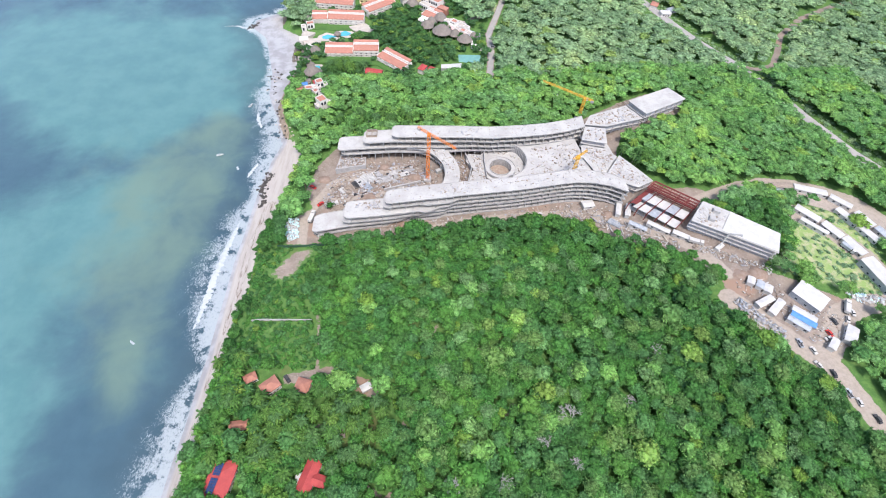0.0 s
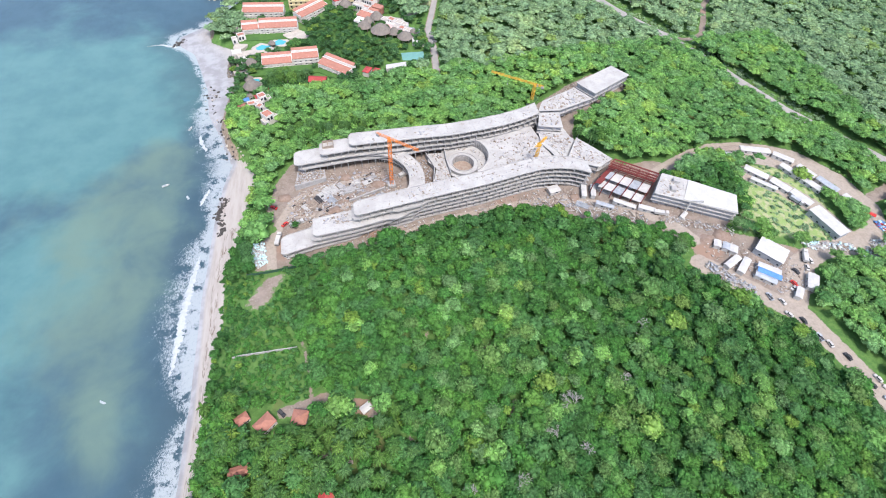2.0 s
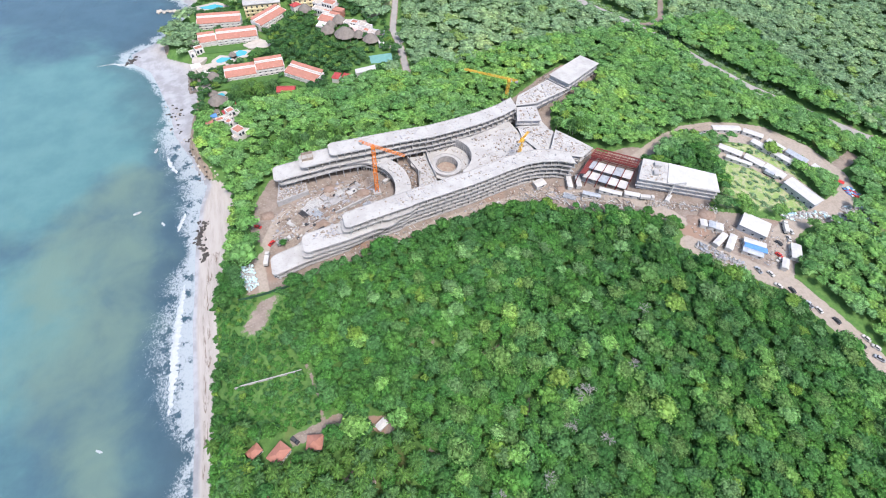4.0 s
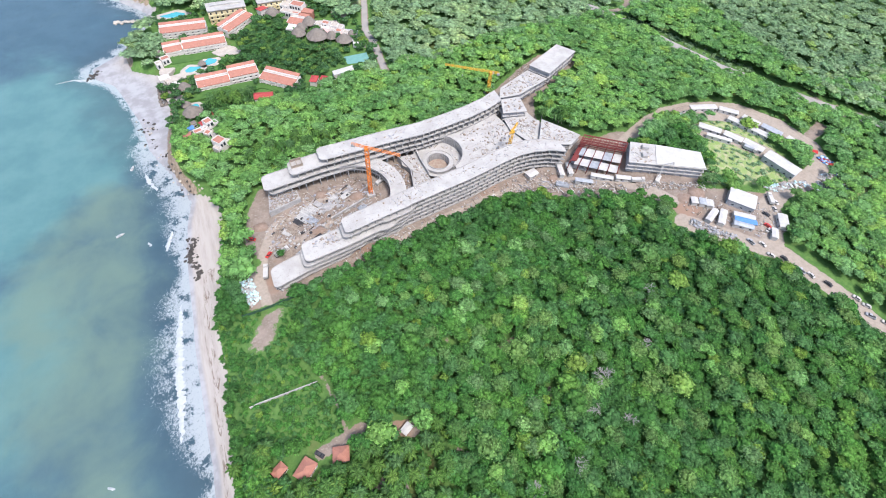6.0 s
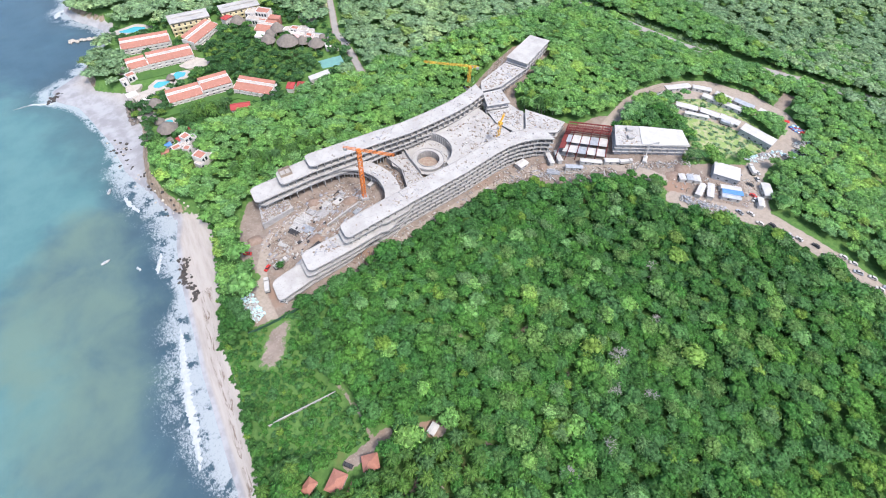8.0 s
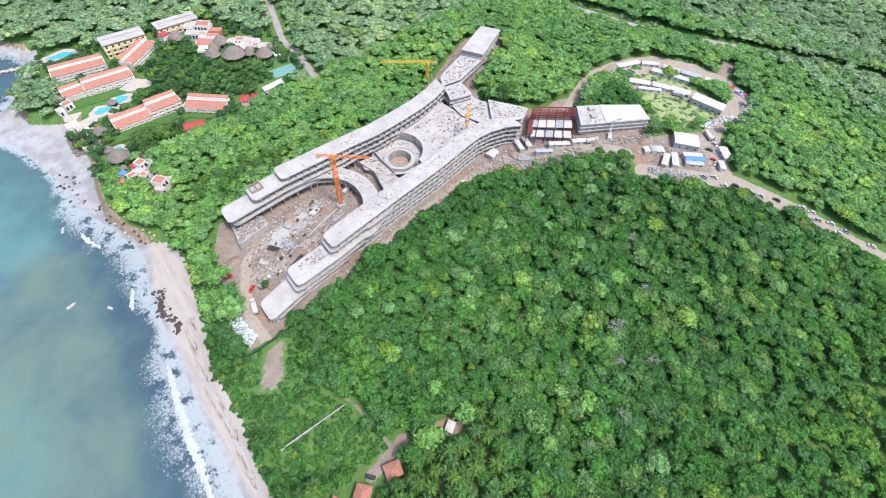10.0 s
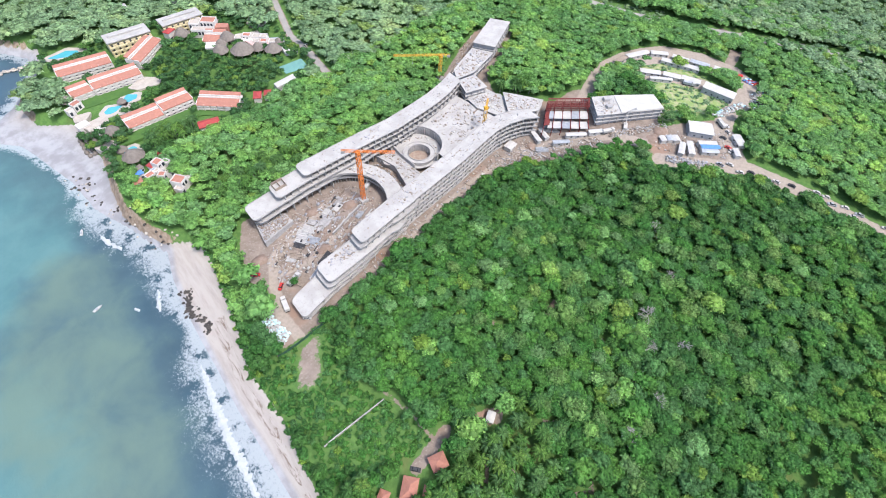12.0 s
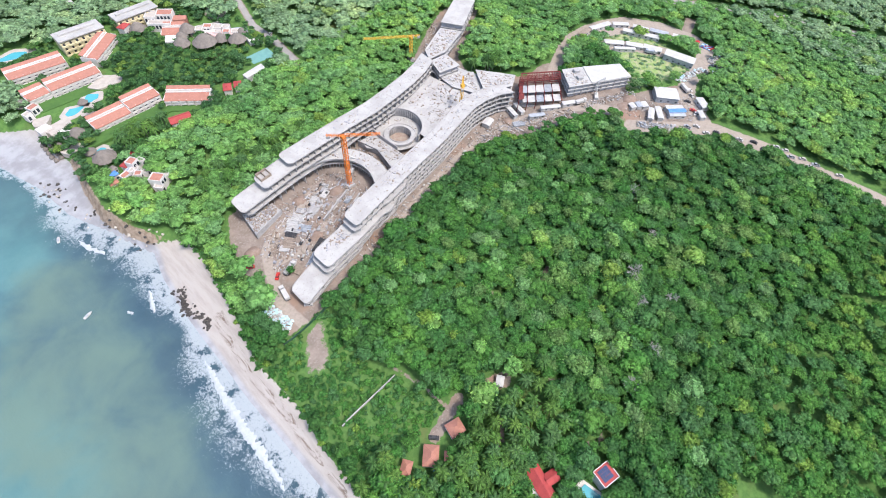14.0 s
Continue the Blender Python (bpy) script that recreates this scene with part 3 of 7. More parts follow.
# plaza deck with the big round court and the well in it
plaza = thing("plaza_deck", "pale concrete plaza deck with a round sunken court", "building")
BC = (54.5, 226.0)
bm = bmesh.new()
a = arc_points(*BC, 16.2, 92, -70, 30)
b = [(54 + (106 - 54) * (i / 9.0), 237.6 + 10 * (i / 9.0) ** 2) for i in range(10)] + [(106.5 + 6 * (i / 9.0), 246 - 34 * (i / 9.0)) for i in range(10)] + [(112 - (112 - 60) * (i / 9.0), 209 - 13.0 * (i / 9.0)) for i in range(10)]
ribbon(bm, a, b, 18.5, 19.0)
part("deck_slab", bm, ROOFTOP, plaza)
bm = bmesh.new()
ribbon(bm, arc_points(*BC, 15.85, 100, -78), arc_points(*BC, 16.25, 100, -78), 13.0, 19.5)
part("court_wall", bm, CONCRETE, plaza)
bm = bmesh.new()
box(bm, 0, 0, 0, 5.2, 0.3, 0.5)
first = part("wall_pier", bm, CONCRETE, plaza)
for i, ang in enumerate(np.linspace(96, -72, 30)):
    m = Matrix.Translation((BC[0] + 15.6 * math.cos(radians(ang)), BC[1] + 15.6 * math.sin(radians(ang)), 13.3)) @ Matrix.Rotation(radians(ang + 90), 4, "Z")
    if i == 0:
        first.matrix_basis = m
    else:
        again(first, m)
bm = bmesh.new()
hole = arc_points(53.5, 222.0, 7.4, 0, 360, 41)
outer = arc_points(*BC, 15.8, 0, 360, 41)
ribbon(bm, hole, outer, 12.9, 13.4)
part("court_floor", bm, ROOFTOP, plaza)
bm = bmesh.new()
ribbon(bm, arc_points(53.5, 222.0, 7.1, 0, 360, 41), arc_points(53.5, 222.0, 9.9, 0, 360, 41), 14.6, 15.0)
part("ring_slab", bm, ROOFTOP, plaza)
bm = bmesh.new()
ribbon(bm, arc_points(53.5, 222.0, 7.0, 0, 360, 41), arc_points(53.5, 222.0, 7.3, 0, 360, 41), 9.0, 15.6)
part("well_wall", bm, CONCRETE, plaza)
bm = bmesh.new()
ribbon(bm, arc_points(53.5, 222.0, 9.65, 0, 360, 41), arc_points(53.5, 222.0, 9.95, 0, 360, 41), 13.4, 15.4)
part("ring_upstand", bm, CONCRETE, plaza)
bm = bmesh.new()
box(bm, 0, 0, 0, 5.0, 0.35, 0.35)
first = part("well_column", bm, CONCRETE, plaza)
for i, ang in enumerate(np.linspace(0, 345, 24)):
    m = Matrix.Translation((53.5 + 6.85 * math.cos(radians(ang)), 222.0 + 6.85 * math.sin(radians(ang)), 9.6)) @ Matrix.Rotation(radians(ang), 4, "Z")
    if i == 0:
        first.matrix_basis = m
    else:
        again(first, m)
bm = bmesh.new()
prism(bm, disc(53.5, 222.0, 7.0, 36), 8.0, 10.4)
part("well_floor", bm, plain("brown_well_earth", (0.27, 0.19, 0.145), (0.33, 0.27, 0.22), 0.5, 0.9, fine=1.2), plaza, "bare brown earth floor")
bm = bmesh.new()
prism(bm, [(31, 206), (44, 207.5), (42.5, 235), (33, 235.5), (31.5, 228), (36, 222)], 13.0, 13.5)
part("terrace_slab", bm, ROOFTOP, plaza)
bm = bmesh.new()
ribbon(bm, [(30.6, 205.6), (34.6, 222), (31.0, 236)], [(31.1, 205.6), (35.2, 222), (31.5, 236)], 9.0, 14.6)
part("court_wall", bm, CONCRETE, plaza)
bm = bmesh.new()
ribbon(bm, [(43.6, 214), (43.0, 228), (43.6, 236)], [(44.1, 214), (43.5, 228), (44.1, 236)], 13.3, 16.2)
part("court_wall", bm, CONCRETE, plaza)

bm = bmesh.new()
prism(bm, [(110, 250), (126, 250), (130, 230), (146, 206), (136, 200.5), (114, 210)], 19.25, 19.65)
part("link_slab", bm, ROOFTOP, plaza)


def block(parent, poly, z0, z1, floors, roof=ROOFTOP, inset=0.9, upstand=0.5):
    """A block of open storeys: slabs to the edge, set-back walls, columns on the corners and along the sides."""
    cx, cy = sum(p[0] for p in poly) / len(poly), sum(p[1] for p in poly) / len(poly)
    ins = [(cx + (x - cx) * (1 - inset / max(1.0, math.hypot(x - cx, y - cy)) * 2.0), cy + (y - cy) * (1 - inset / max(1.0, math.hypot(x - cx, y - cy)) * 2.0)) for x, y in poly]
    hgt = (z1 - z0) / floors
    for i in range(floors):
        top = z1 - i * hgt
        bm = bmesh.new()
        prism(bm, poly, top - 0.45, top)
        part("roof_slab" if i == 0 else "floor_slab", bm, roof if i == 0 else CONCRETE, parent)
        bm = bmesh.new()
        prism(bm, ins, top - hgt, top - 0.45)
        part("storey_wall", bm, BLOCKWORK, parent)
        bm = bmesh.new()
        box(bm, 0, 0, 0, hgt - 0.45, 0.45, 0.45)
        first = None
        n = len(poly)
        for a in range(n):
            (ax, ay), (bx, by) = poly[a], poly[(a + 1) % n]
            count = max(1, int(math.hypot(bx - ax, by - ay) / 5.0))
            for s in range(count):
                u = (s + 0.15) / count
                x, y = ax + (bx - ax) * u, ay + (by - ay) * u
                x, y = x + (cx - x) * 0.05, y + (cy - y) * 0.05
                m = Matrix.Translation((x, y, top - hgt)) @ Matrix.Rotation(math.atan2(by - ay, bx - ax), 4, "Z")
                if first is None:
                    first = part("column", bm, CONCRETE, parent)
                    first.matrix_basis = m
                else:
                    again(first, m)


west = thing("hotel_block", "pale concrete block stepping up the slope beside the forest", "building")
block(west, [(182.4, 294.7), (191.5, 281.8), (157.3, 263.4), (148.2, 277.6)], 18, 29, 3)
west_mid = thing("hotel_block", "unfinished concrete block with rubble on its roof", "building")
block(west_mid, [(147.6, 277.2), (156.6, 263.4), (142, 258.6), (128.5, 253.8), (113, 255), (119, 265), (133, 271)], 17.5, 25, 2)
spine = thing("hotel_block", "concrete core block with open roof rooms", "building")
block(spine, [(113.5, 254), (127.5, 252.6), (125, 237), (108.5, 240.5)], 15, 24.2, 3)
spine_low = thing("hotel_block", "low concrete block strewn with rubble", "building")
block(spine_low, [(108.8, 239.5), (124.6, 236), (131, 229), (119, 212.5), (114, 212.5), (107.5, 228)], 13, 20.5, 2)
terrace = thing("hotel_block", "curved unfinished concrete terrace block", "building")
block(terrace, [(120, 211.5), (131.6, 228.2), (140, 217), (148, 205.5), (137, 199.5), (127, 204)], 15, 22.4, 2)
east = thing("hotel_block", "long concrete block with a clean white roof", "building")
block(east, [(169.0, 183.2), (182.4, 175.4), (206.0, 159.2), (198.8, 145.6), (171.2, 160.5), (156.6, 168.2)], 20.5, 28.8, 3)

bm = bmesh.new()
prism(bm, [(182.4, 175.0), (205.5, 159.1), (198.7, 146.2), (171.8, 160.6)], 28.85, 29.25)
part("roof_sheet", bm, SHEET_WHITE, east, "clean white roof sheet")
bm = bmesh.new()
for bx, by, lx, ly in ((174, 175, 4, 3), (169, 169, 3, 3.5)):
    box(bm, bx, by, 28.8, 30.6, lx, ly, -0.5)
part("stair_head", bm, CONCRETE, east)

# ---- trees ----
rng = np.random.default_rng(7)


def ico():
    t = (1 + 5 ** 0.5) / 2
    v = np.array([(-1, t, 0), (1, t, 0), (-1, -t, 0), (1, -t, 0), (0, -1, t), (0, 1, t), (0, -1, -t), (0, 1, -t), (t, 0, -1), (t, 0, 1), (-t, 0, -1), (-t, 0, 1)]) / math.hypot(1, t)
    f = [(0, 11, 5), (0, 5, 1), (0, 1, 7), (0, 7, 10), (0, 10, 11), (1, 5, 9), (5, 11, 4), (11, 10, 2), (10, 7, 6), (7, 1, 8), (3, 9, 4), (3, 4, 2), (3, 2, 6), (3, 6, 8), (3, 8, 9), (4, 9, 5), (2, 4, 11), (6, 2, 10), (8, 6, 7), (9, 8, 1)]
    return v, np.array(f)


ICO_V, ICO_F = ico()
OCT_V = np.array([(1, 0, 0), (0, 1, 0), (-1, 0, 0), (0, -1, 0), (0, 0, 1), (0, 0, -1)], float)
OCT_F = np.array([(0, 1, 4), (1, 2, 4), (2, 3, 4), (3, 0, 4), (1, 0, 5), (2, 1, 5), (3, 2, 5), (0, 3, 5)])


def leaf_sprays(p, n, size, jitter):
    """Leaf clumps: a pointed spray at each point, facing about along n and drooping at its tip."""
    m = len(p)
    n = n + rng.normal(0, jitter, (m, 3))
    n /= np.linalg.norm(n, axis=1)[:, None]
    t = np.cross(n, rng.normal(0, 1, (m, 3)))
    t /= np.linalg.norm(t, axis=1)[:, None]
    b = np.cross(n, t)
    s = (size * rng.uniform(0.6, 1.3, m))[:, None]
    w = s * rng.uniform(0.6, 1.0, m)[:, None]
    v = np.stack([p - t * s * 0.4 - b * w * 0.5, p + t * s * 0.6 - n * s * 0.3, p - t * s * 0.4 + b * w * 0.5], 1).reshape(-1, 3)
    return v, np.arange(3 * m).reshape(-1, 3)


def crown(lobes, leaves, size, flat=0.75, spread=1.0, core=0.86, top=0.55):
    """A crown of radius about 1 whose base lies at z = 0: lobes with leaf clumps over them."""
    vs, tris, n0 = [], [], 0
    cs, rs = [], []
    for i in range(lobes):
        ang, rad = i * 2.4 + rng.uniform(-0.4, 0.4), spread * 0.62 * math.sqrt((i + 0.3) / lobes)
        r = rng.uniform(0.32, 0.52)
        cs.append((rad * math.cos(ang), rad * math.sin(ang), top * (1 - 0.75 * rad ** 2) + rng.uniform(-0.12, 0.12)))
        rs.append(r)
    for c, r in zip(cs, rs):
        v = OCT_V * (1 + rng.uniform(-0.1, 0.25, (6, 1))) * r * core * np.array([1, 1, flat]) + c
        vs.append(v)
        tris.append(OCT_F + n0)
        n0 += 6
    per = leaves // lobes
    for c, r in zip(cs, rs):
        d = rng.normal(0, 1, (per, 3))
        d[:, 2] = np.abs(d[:, 2]) * 1.0 - 0.25
        d /= np.linalg.norm(d, axis=1)[:, None]
        p = d * r * rng.uniform(0.88, 1.12, (per, 1)) * np.array([1, 1, flat]) + c
        v, f = leaf_sprays(p, d + np.array([0, 0, 0.35]), size, 0.5)
        vs.append(v)
        tris.append(f + n0)
        n0 += len(v)
    return np.concatenate(vs), np.concatenate(tris), np.zeros((0, 4), int)


def build_mesh(name, verts, tris, quads, mats, tint=None, tri_mat=None, quad_mat=None):
    me = bpy.data.meshes.new(name)
    nt, nq = len(tris), len(quads)
    me.vertices.add(len(verts))
    me.vertices.foreach_set("co", np.asarray(verts, np.float32).ravel())
    loops = np.concatenate([np.asarray(tris, np.int32).ravel(), np.asarray(quads, np.int32).ravel()])
    me.loops.add(len(loops))
    me.loops.foreach_set("vertex_index", loops)
    me.polygons.add(nt + nq)
    me.polygons.foreach_set("loop_start", np.concatenate([np.arange(nt) * 3, nt * 3 + np.arange(nq) * 4]).astype(np.int32))
    if tri_mat is not None:
        me.polygons.foreach_set("material_index", np.concatenate([tri_mat, quad_mat]).astype(np.int32))
    me.update(calc_edges=True)
    if tint is not None:
        a = me.attributes.new("tint", "FLOAT", "POINT")
        a.data.foreach_set("value", np.asarray(tint, np.float32))
    for m in mats:
        me.materials.append(m)
    return me


def scatter(name, variants, xs, ys, zs, radius, height, label, category, mat, tall=0.75):
    """Many crowns joined in one mesh, each with its own turn, size and tone."""
    V, T, Q, K, n0 = [], [], [], [], 0
    pick = rng.integers(0, len(variants), len(xs))
    for i in range(len(xs)):
        v, t, q = variants[pick[i]]
        a = rng.uniform(0, 2 * math.pi)
        c, s = math.cos(a), math.sin(a)
        r, h = radius[i], height[i]
        V.append(np.stack([(v[:, 0] * c - v[:, 1] * s) * r + xs[i], (v[:, 0] * s + v[:, 1] * c) * r + ys[i], v[:, 2] * r * tall + zs[i] + h], 1))
        T.append(t + n0)
        Q.append(q + n0)
        K.append(np.full(len(v), rng.uniform(0, 1)))
        n0 += len(v)
    me = build_mesh(name, np.concatenate(V), np.concatenate(T), np.concatenate(Q), [mat], np.concatenate(K))
    return tagged(new(name, me), label, category, kind="stuff")


def sow(x0, x1, y0, y1, gap, keep):
    """Jittered places on a grid, thinned by keep."""
    gx, gy = np.meshgrid(np.arange(x0, x1, gap), np.arange(y0, y1, gap * 0.87))
    gx = gx + (np.arange(gx.shape[0]) % 2)[:, None] * gap / 2
    x = gx.ravel() + rng.uniform(-0.38, 0.38, gx.size) * gap
    y = gy.ravel() + rng.uniform(-0.38, 0.38, gx.size) * gap
    m = keep(x, y)
    return x[m], y[m]


HOTEL_GROUNDS = [(-100, 316), (-84, 312), (-66, 318), (-24, 318), (-6, 322), (14, 326), (36, 332), (58, 345), (62, 395), (40, 420), (30, 455), (-60, 462), (-98, 475), (-98, 385), (-104, 362)]
LOOP = [(196, 146), (212, 152), (222, 172), (236, 190), (262, 182), (268, 158), (264, 124), (240, 126), (206, 138)]
FIELD = [(-90, 160), (-54, 164), (-52, 152), (-60, 130), (-55, 116), (-47, 88), (-58, 86), (-90, 92)]
PALM_GROVE = [(-66, 70), (-40, 72), (-14, 76), (-8, 62), (-18, 40), (-36, 48), (-60, 46), (-74, 52)]
GLADES = [((-70, 205), 8), ((-74, 184.5), 9), ((-53, 79), 5.6), ((-67, 78), 6.4), ((-77, 82), 5), ((-80, 39), 7.6), ((-43, 41), 7), ((-24, 22), 6.5), ((-32, 23), 6), ((-77, 61), 4.6), ((-23, 78), 4.5), ((-60, 83), 4), ((-70, 286), 7.5), ((-80, 303), 9.5), ((-73, 295), 5), ((-35, 325), 8), ((50, 262), 5), ((98, 264), 7), ((-75, 245), 1)]


def forest_keep(x, y):
    xv = np.interp(y, VEG_Y, VEG_X)
    m = (x > xv + 1.0 + 2.0 * rng.random(len(x)) + np.interp(y, [250, 258, 335, 345], [0, 4.5, 4.5, 0])) & (bare(x, y) < 0.25)
    for (cx, cy), r in GLADES:
        m &= np.hypot(x - cx, y - cy) > r
    m &= (near_line(x, y, HIGHWAY) > np.interp(y, [200, 235, 275, 290, 335, 350], [7, 10.5, 10.5, 7, 7, 12])) & (near_line(x, y, TRACK) > 5.5) & (near_line(x, y, ROADS[0][0]) > 11.0) & (near_line(x, y, HOTEL_ROAD) > 6)
    m &= ~inside(x, y, HOTEL_GROUNDS) & ~inside(x, y, FIELD)
    m &= ~(inside(x, y, PALM_GROVE) & (rng.random(len(x)) < 0.86))
    m &= ~(inside(x, y, LOOP) & (rng.random(len(x)) < 0.97))
    return m


FULL = [crown(lobes, 330, 0.21, spread=sp, top=tp) for lobes, sp, tp in ((10, 1.0, 0.5), (13, 1.1, 0.45), (8, 0.9, 0.6), (11, 1.15, 0.4), (9, 1.0, 0.55), (14, 1.05, 0.5), (7, 0.85, 0.62), (12, 1.0, 0.42))]
MID = [crown(9, 216, 0.235, spread=sp, top=tp) for sp, tp in ((1.0, 0.55), (1.1, 0.45), (0.9, 0.6), (1.15, 0.4), (1.0, 0.5), (0.95, 0.45))]
OPEN = [crown(12, 380, 0.15, core=0.6) for _ in range(3)]
LOW = [crown(7, 126, 0.285, spread=sp, top=tp) for sp, tp in ((1.0, 0.5), (1.15, 0.4), (0.9, 0.6), (1.1, 0.45), (1.0, 0.4))]


def plant(name, variants, x, y, rlo, rhi, hlo, hhi, label, mat=None, tall=0.75):
    r = (rlo + (rhi - rlo) * rng.random(len(x)) ** 1.4) * (1 + 0.25 * (rng.random(len(x)) < 0.12))
    h = rng.uniform(hlo, hhi, len(x))
    return scatter(name, variants, x, y, gz(x, y), r, h, label, "trees", mat or LEAF, tall)


x, y = sow(-105, 215, -14, 190, 4.35, forest_keep)
edge_row = (x > -56) & (x < 62) & (y < 19) & (rng.random(len(x)) < 0.9)
single = (x[edge_row], y[edge_row])
x, y = x[~edge_row], y[~edge_row]
big = rng.random(len(x)) < 0.055
plant("jungle_canopy", FULL, x[~big], y[~big], 2.4, 4.7, 3.6, 5.6, "dense green tropical forest canopy of many crowns")
plant("tall_forest_crowns", FULL, x[big], y[big], 4.2, 6.2, 5.0, 8.0, "broad round crowns standing over the green forest")
px, py = sow(0, 200, 14, 150, 16.0, forest_keep)
plant("pale_crowns", OPEN, px, py, 3.4, 5.6, 5.4, 7.2, "pale olive thin-leaved crowns scattered in the forest", LEAF_OLIVE)
px, py = sow(-30, 205, 6, 170, 21.0, forest_keep)
plant("lime_crowns", FULL, px, py, 3.2, 5.4, 5.0, 7.0, "bright lime green crowns scattered in the forest", LEAF_BRIGHT)
x, y = sow(-110, 350, 190, 335, 5.7, forest_keep)
plant("jungle_canopy", MID, x, y, 3.6, 5.8, 3.4, 5.8, "bright green forest canopy behind the building site", LEAF_BRIGHT, 0.62)
x, y = sow(215, 420, -40, 190, 6.0, forest_keep)
plant("jungle_canopy", MID, x, y, 3.6, 5.8, 2.0, 4.4, "green wooded slope beside the dirt road", LEAF_BRIGHT, 0.6)
x, y = sow(20, 215, -90, -14, 5.6, forest_keep)
plant("jungle_canopy", MID, x, y, 2.8, 4.6, 2.0, 6.0, "green forest canopy on the rising ground")
# distant stands wear the leaf colour with haze mixed into it
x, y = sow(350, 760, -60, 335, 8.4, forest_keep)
plant("jungle_canopy", LOW, x, y, 5.0, 7.6, 2.4, 5.2, "green forest canopy beside the paved road, paled for haze", LEAF_FAR, 0.46)
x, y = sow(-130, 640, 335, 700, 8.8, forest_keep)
plant("jungle_canopy", LOW, x, y, 5.4, 8.4, 2.4, 5.2, "distant green forest canopy beyond the hotel, paled for haze", LEAF_FAR, 0.46)


def limb(v, f, a, b, ra, rb, n=5):
    """A tapered bar from a to b, added to lists of vertices and quads."""
    a, b = np.array(a, float), np.array(b, float)
    w = (b - a) / (np.linalg.norm(b - a) + 1e-9)
    u = np.cross(w, (0.3, 0.9, 0.2))
    u /= np.linalg.norm(u)
    t = np.cross(w, u)
    i0 = len(v)
    for p, r in ((a, ra), (b, rb)):
        for j in range(n):
            ang = 2 * math.pi * j / n
            v.append(p + (u * math.cos(ang) + t * math.sin(ang)) * r)
    for j in range(n):
        f.append((i0 + j, i0 + (j + 1) % n, i0 + n + (j + 1) % n, i0 + n + j))


NO_TRIS = np.zeros((0, 3), int)


def tree_thing(name, label, radius, height, variant, leaf, bark=BARK, group="forest trees"):
    root = thing(name, label, "tree", group=group)
    v, f = [], []
    limb(v, f, (0, 0, -0.3), (0.1, 0, height * 0.9), 0.32, 0.2)
    for i in range(6):
        a = i * 1.05 + 0.3
        limb(v, f, (0.08, 0, height * (0.6 + 0.05 * i)), (math.cos(a) * radius * 0.6, math.sin(a) * radius * 0.6, height + radius * (0.2 + 0.06 * (i % 3))), 0.14, 0.04, 4)
    ob = new("trunk", build_mesh("trunk", np.array(v), NO_TRIS, np.array(f), [bark]))
    ob.parent = root
    cv, ct, cq = variant
    ob = new("crown", build_mesh("crown", cv * radius + np.array([0, 0, height]), ct, cq, [leaf]))
    ob.parent = root
    return root


masters = [tree_thing("forest_tree", "broadleaf forest tree with a lumpy green crown", r, h, FULL[i % 6], LEAF)
           for i, (r, h) in enumerate(((3.0, 4.0), (3.6, 5.0), (2.6, 3.4), (4.1, 5.6), (3.3, 4.6), (4.8, 6.2)))]
for i, (tx, ty) in enumerate(zip(*single)):
    m = pose(tx, ty, float(gz(tx, ty)), 0, 0, rng.uniform(0, 360))
    if i < len(masters):
        masters[i].matrix_basis = m
    else:
        copy_thing(masters[int(rng.integers(0, 6))], m)

for i, (tx, ty, r, h, leaf, words) in enumerate((
        (-70, 205, 7.0, 6.5, LEAF_BRIGHT, "large bright green tree at the edge of the site"), (-74, 184.5, 7.8, 6.0, LEAF_BRIGHT, "large bright green tree beside the dirt road"),
        (-74, 194, 4.5, 3.5, LEAF_BRIGHT, "bright green tree at the top of the beach"), (-72, 217, 5.5, 4.0, LEAF_BRIGHT, "yellowish green tree beside the rubble"),
        (38.6, 90, 6.4, 6.5, LEAF_OLIVE, "tall olive green tree above the forest"), (23.6, 48.6, 5.0, 6.0, LEAF_OLIVE, "thin yellowish tree above the forest"),
        (60, 73, 6.0, 6.5, LEAF_OLIVE, "thin-leaved olive tree above the forest"), (88, 52, 6.2, 6.0, LEAF_OLIVE, "thin-leaved pale tree above the forest"),
        (129, 110, 7.0, 6.5, LEAF_BRIGHT, "large bright round tree above the forest"), (-84, 72, 8.0, 4.0, LEAF, "large dark green tree beside the beach"),
        (100, 46, 6.8, 6.0, LEAF_BRIGHT, "broad bright green tree above the forest"), (-53, 190, 3.0, 2.0, LEAF, "small green tree standing on the site"),
        (213, 139, 5.0, 3.5, LEAF_BRIGHT, "bright tree between the block and the yard"), (211, 131, 4.2, 2.5, LEAF_BRIGHT, "small bright tree above the yard"), (207, 146, 4.2, 3.0, LEAF_BRIGHT, "bright tree at the end of the white block"), (-33, 163, 5.0, 3.5, LEAF, "dark tree against the concrete wing"), (112, 74, 6.0, 6.0, LEAF_OLIVE, "pale olive tree above the forest"), (152, 90, 7.0, 6.0, LEAF_OLIVE, "pale olive tree on the slope"))):
    tree_thing("broad_tree", words, r, h, OPEN[i % 2] if leaf is not LEAF_BRIGHT else FULL[i % 6], leaf, WOOD_GREY if leaf is LEAF_OLIVE else BARK, "standing trees").matrix_basis = pose(tx, ty, float(gz(tx, ty)), 0, 0, 40 * i)


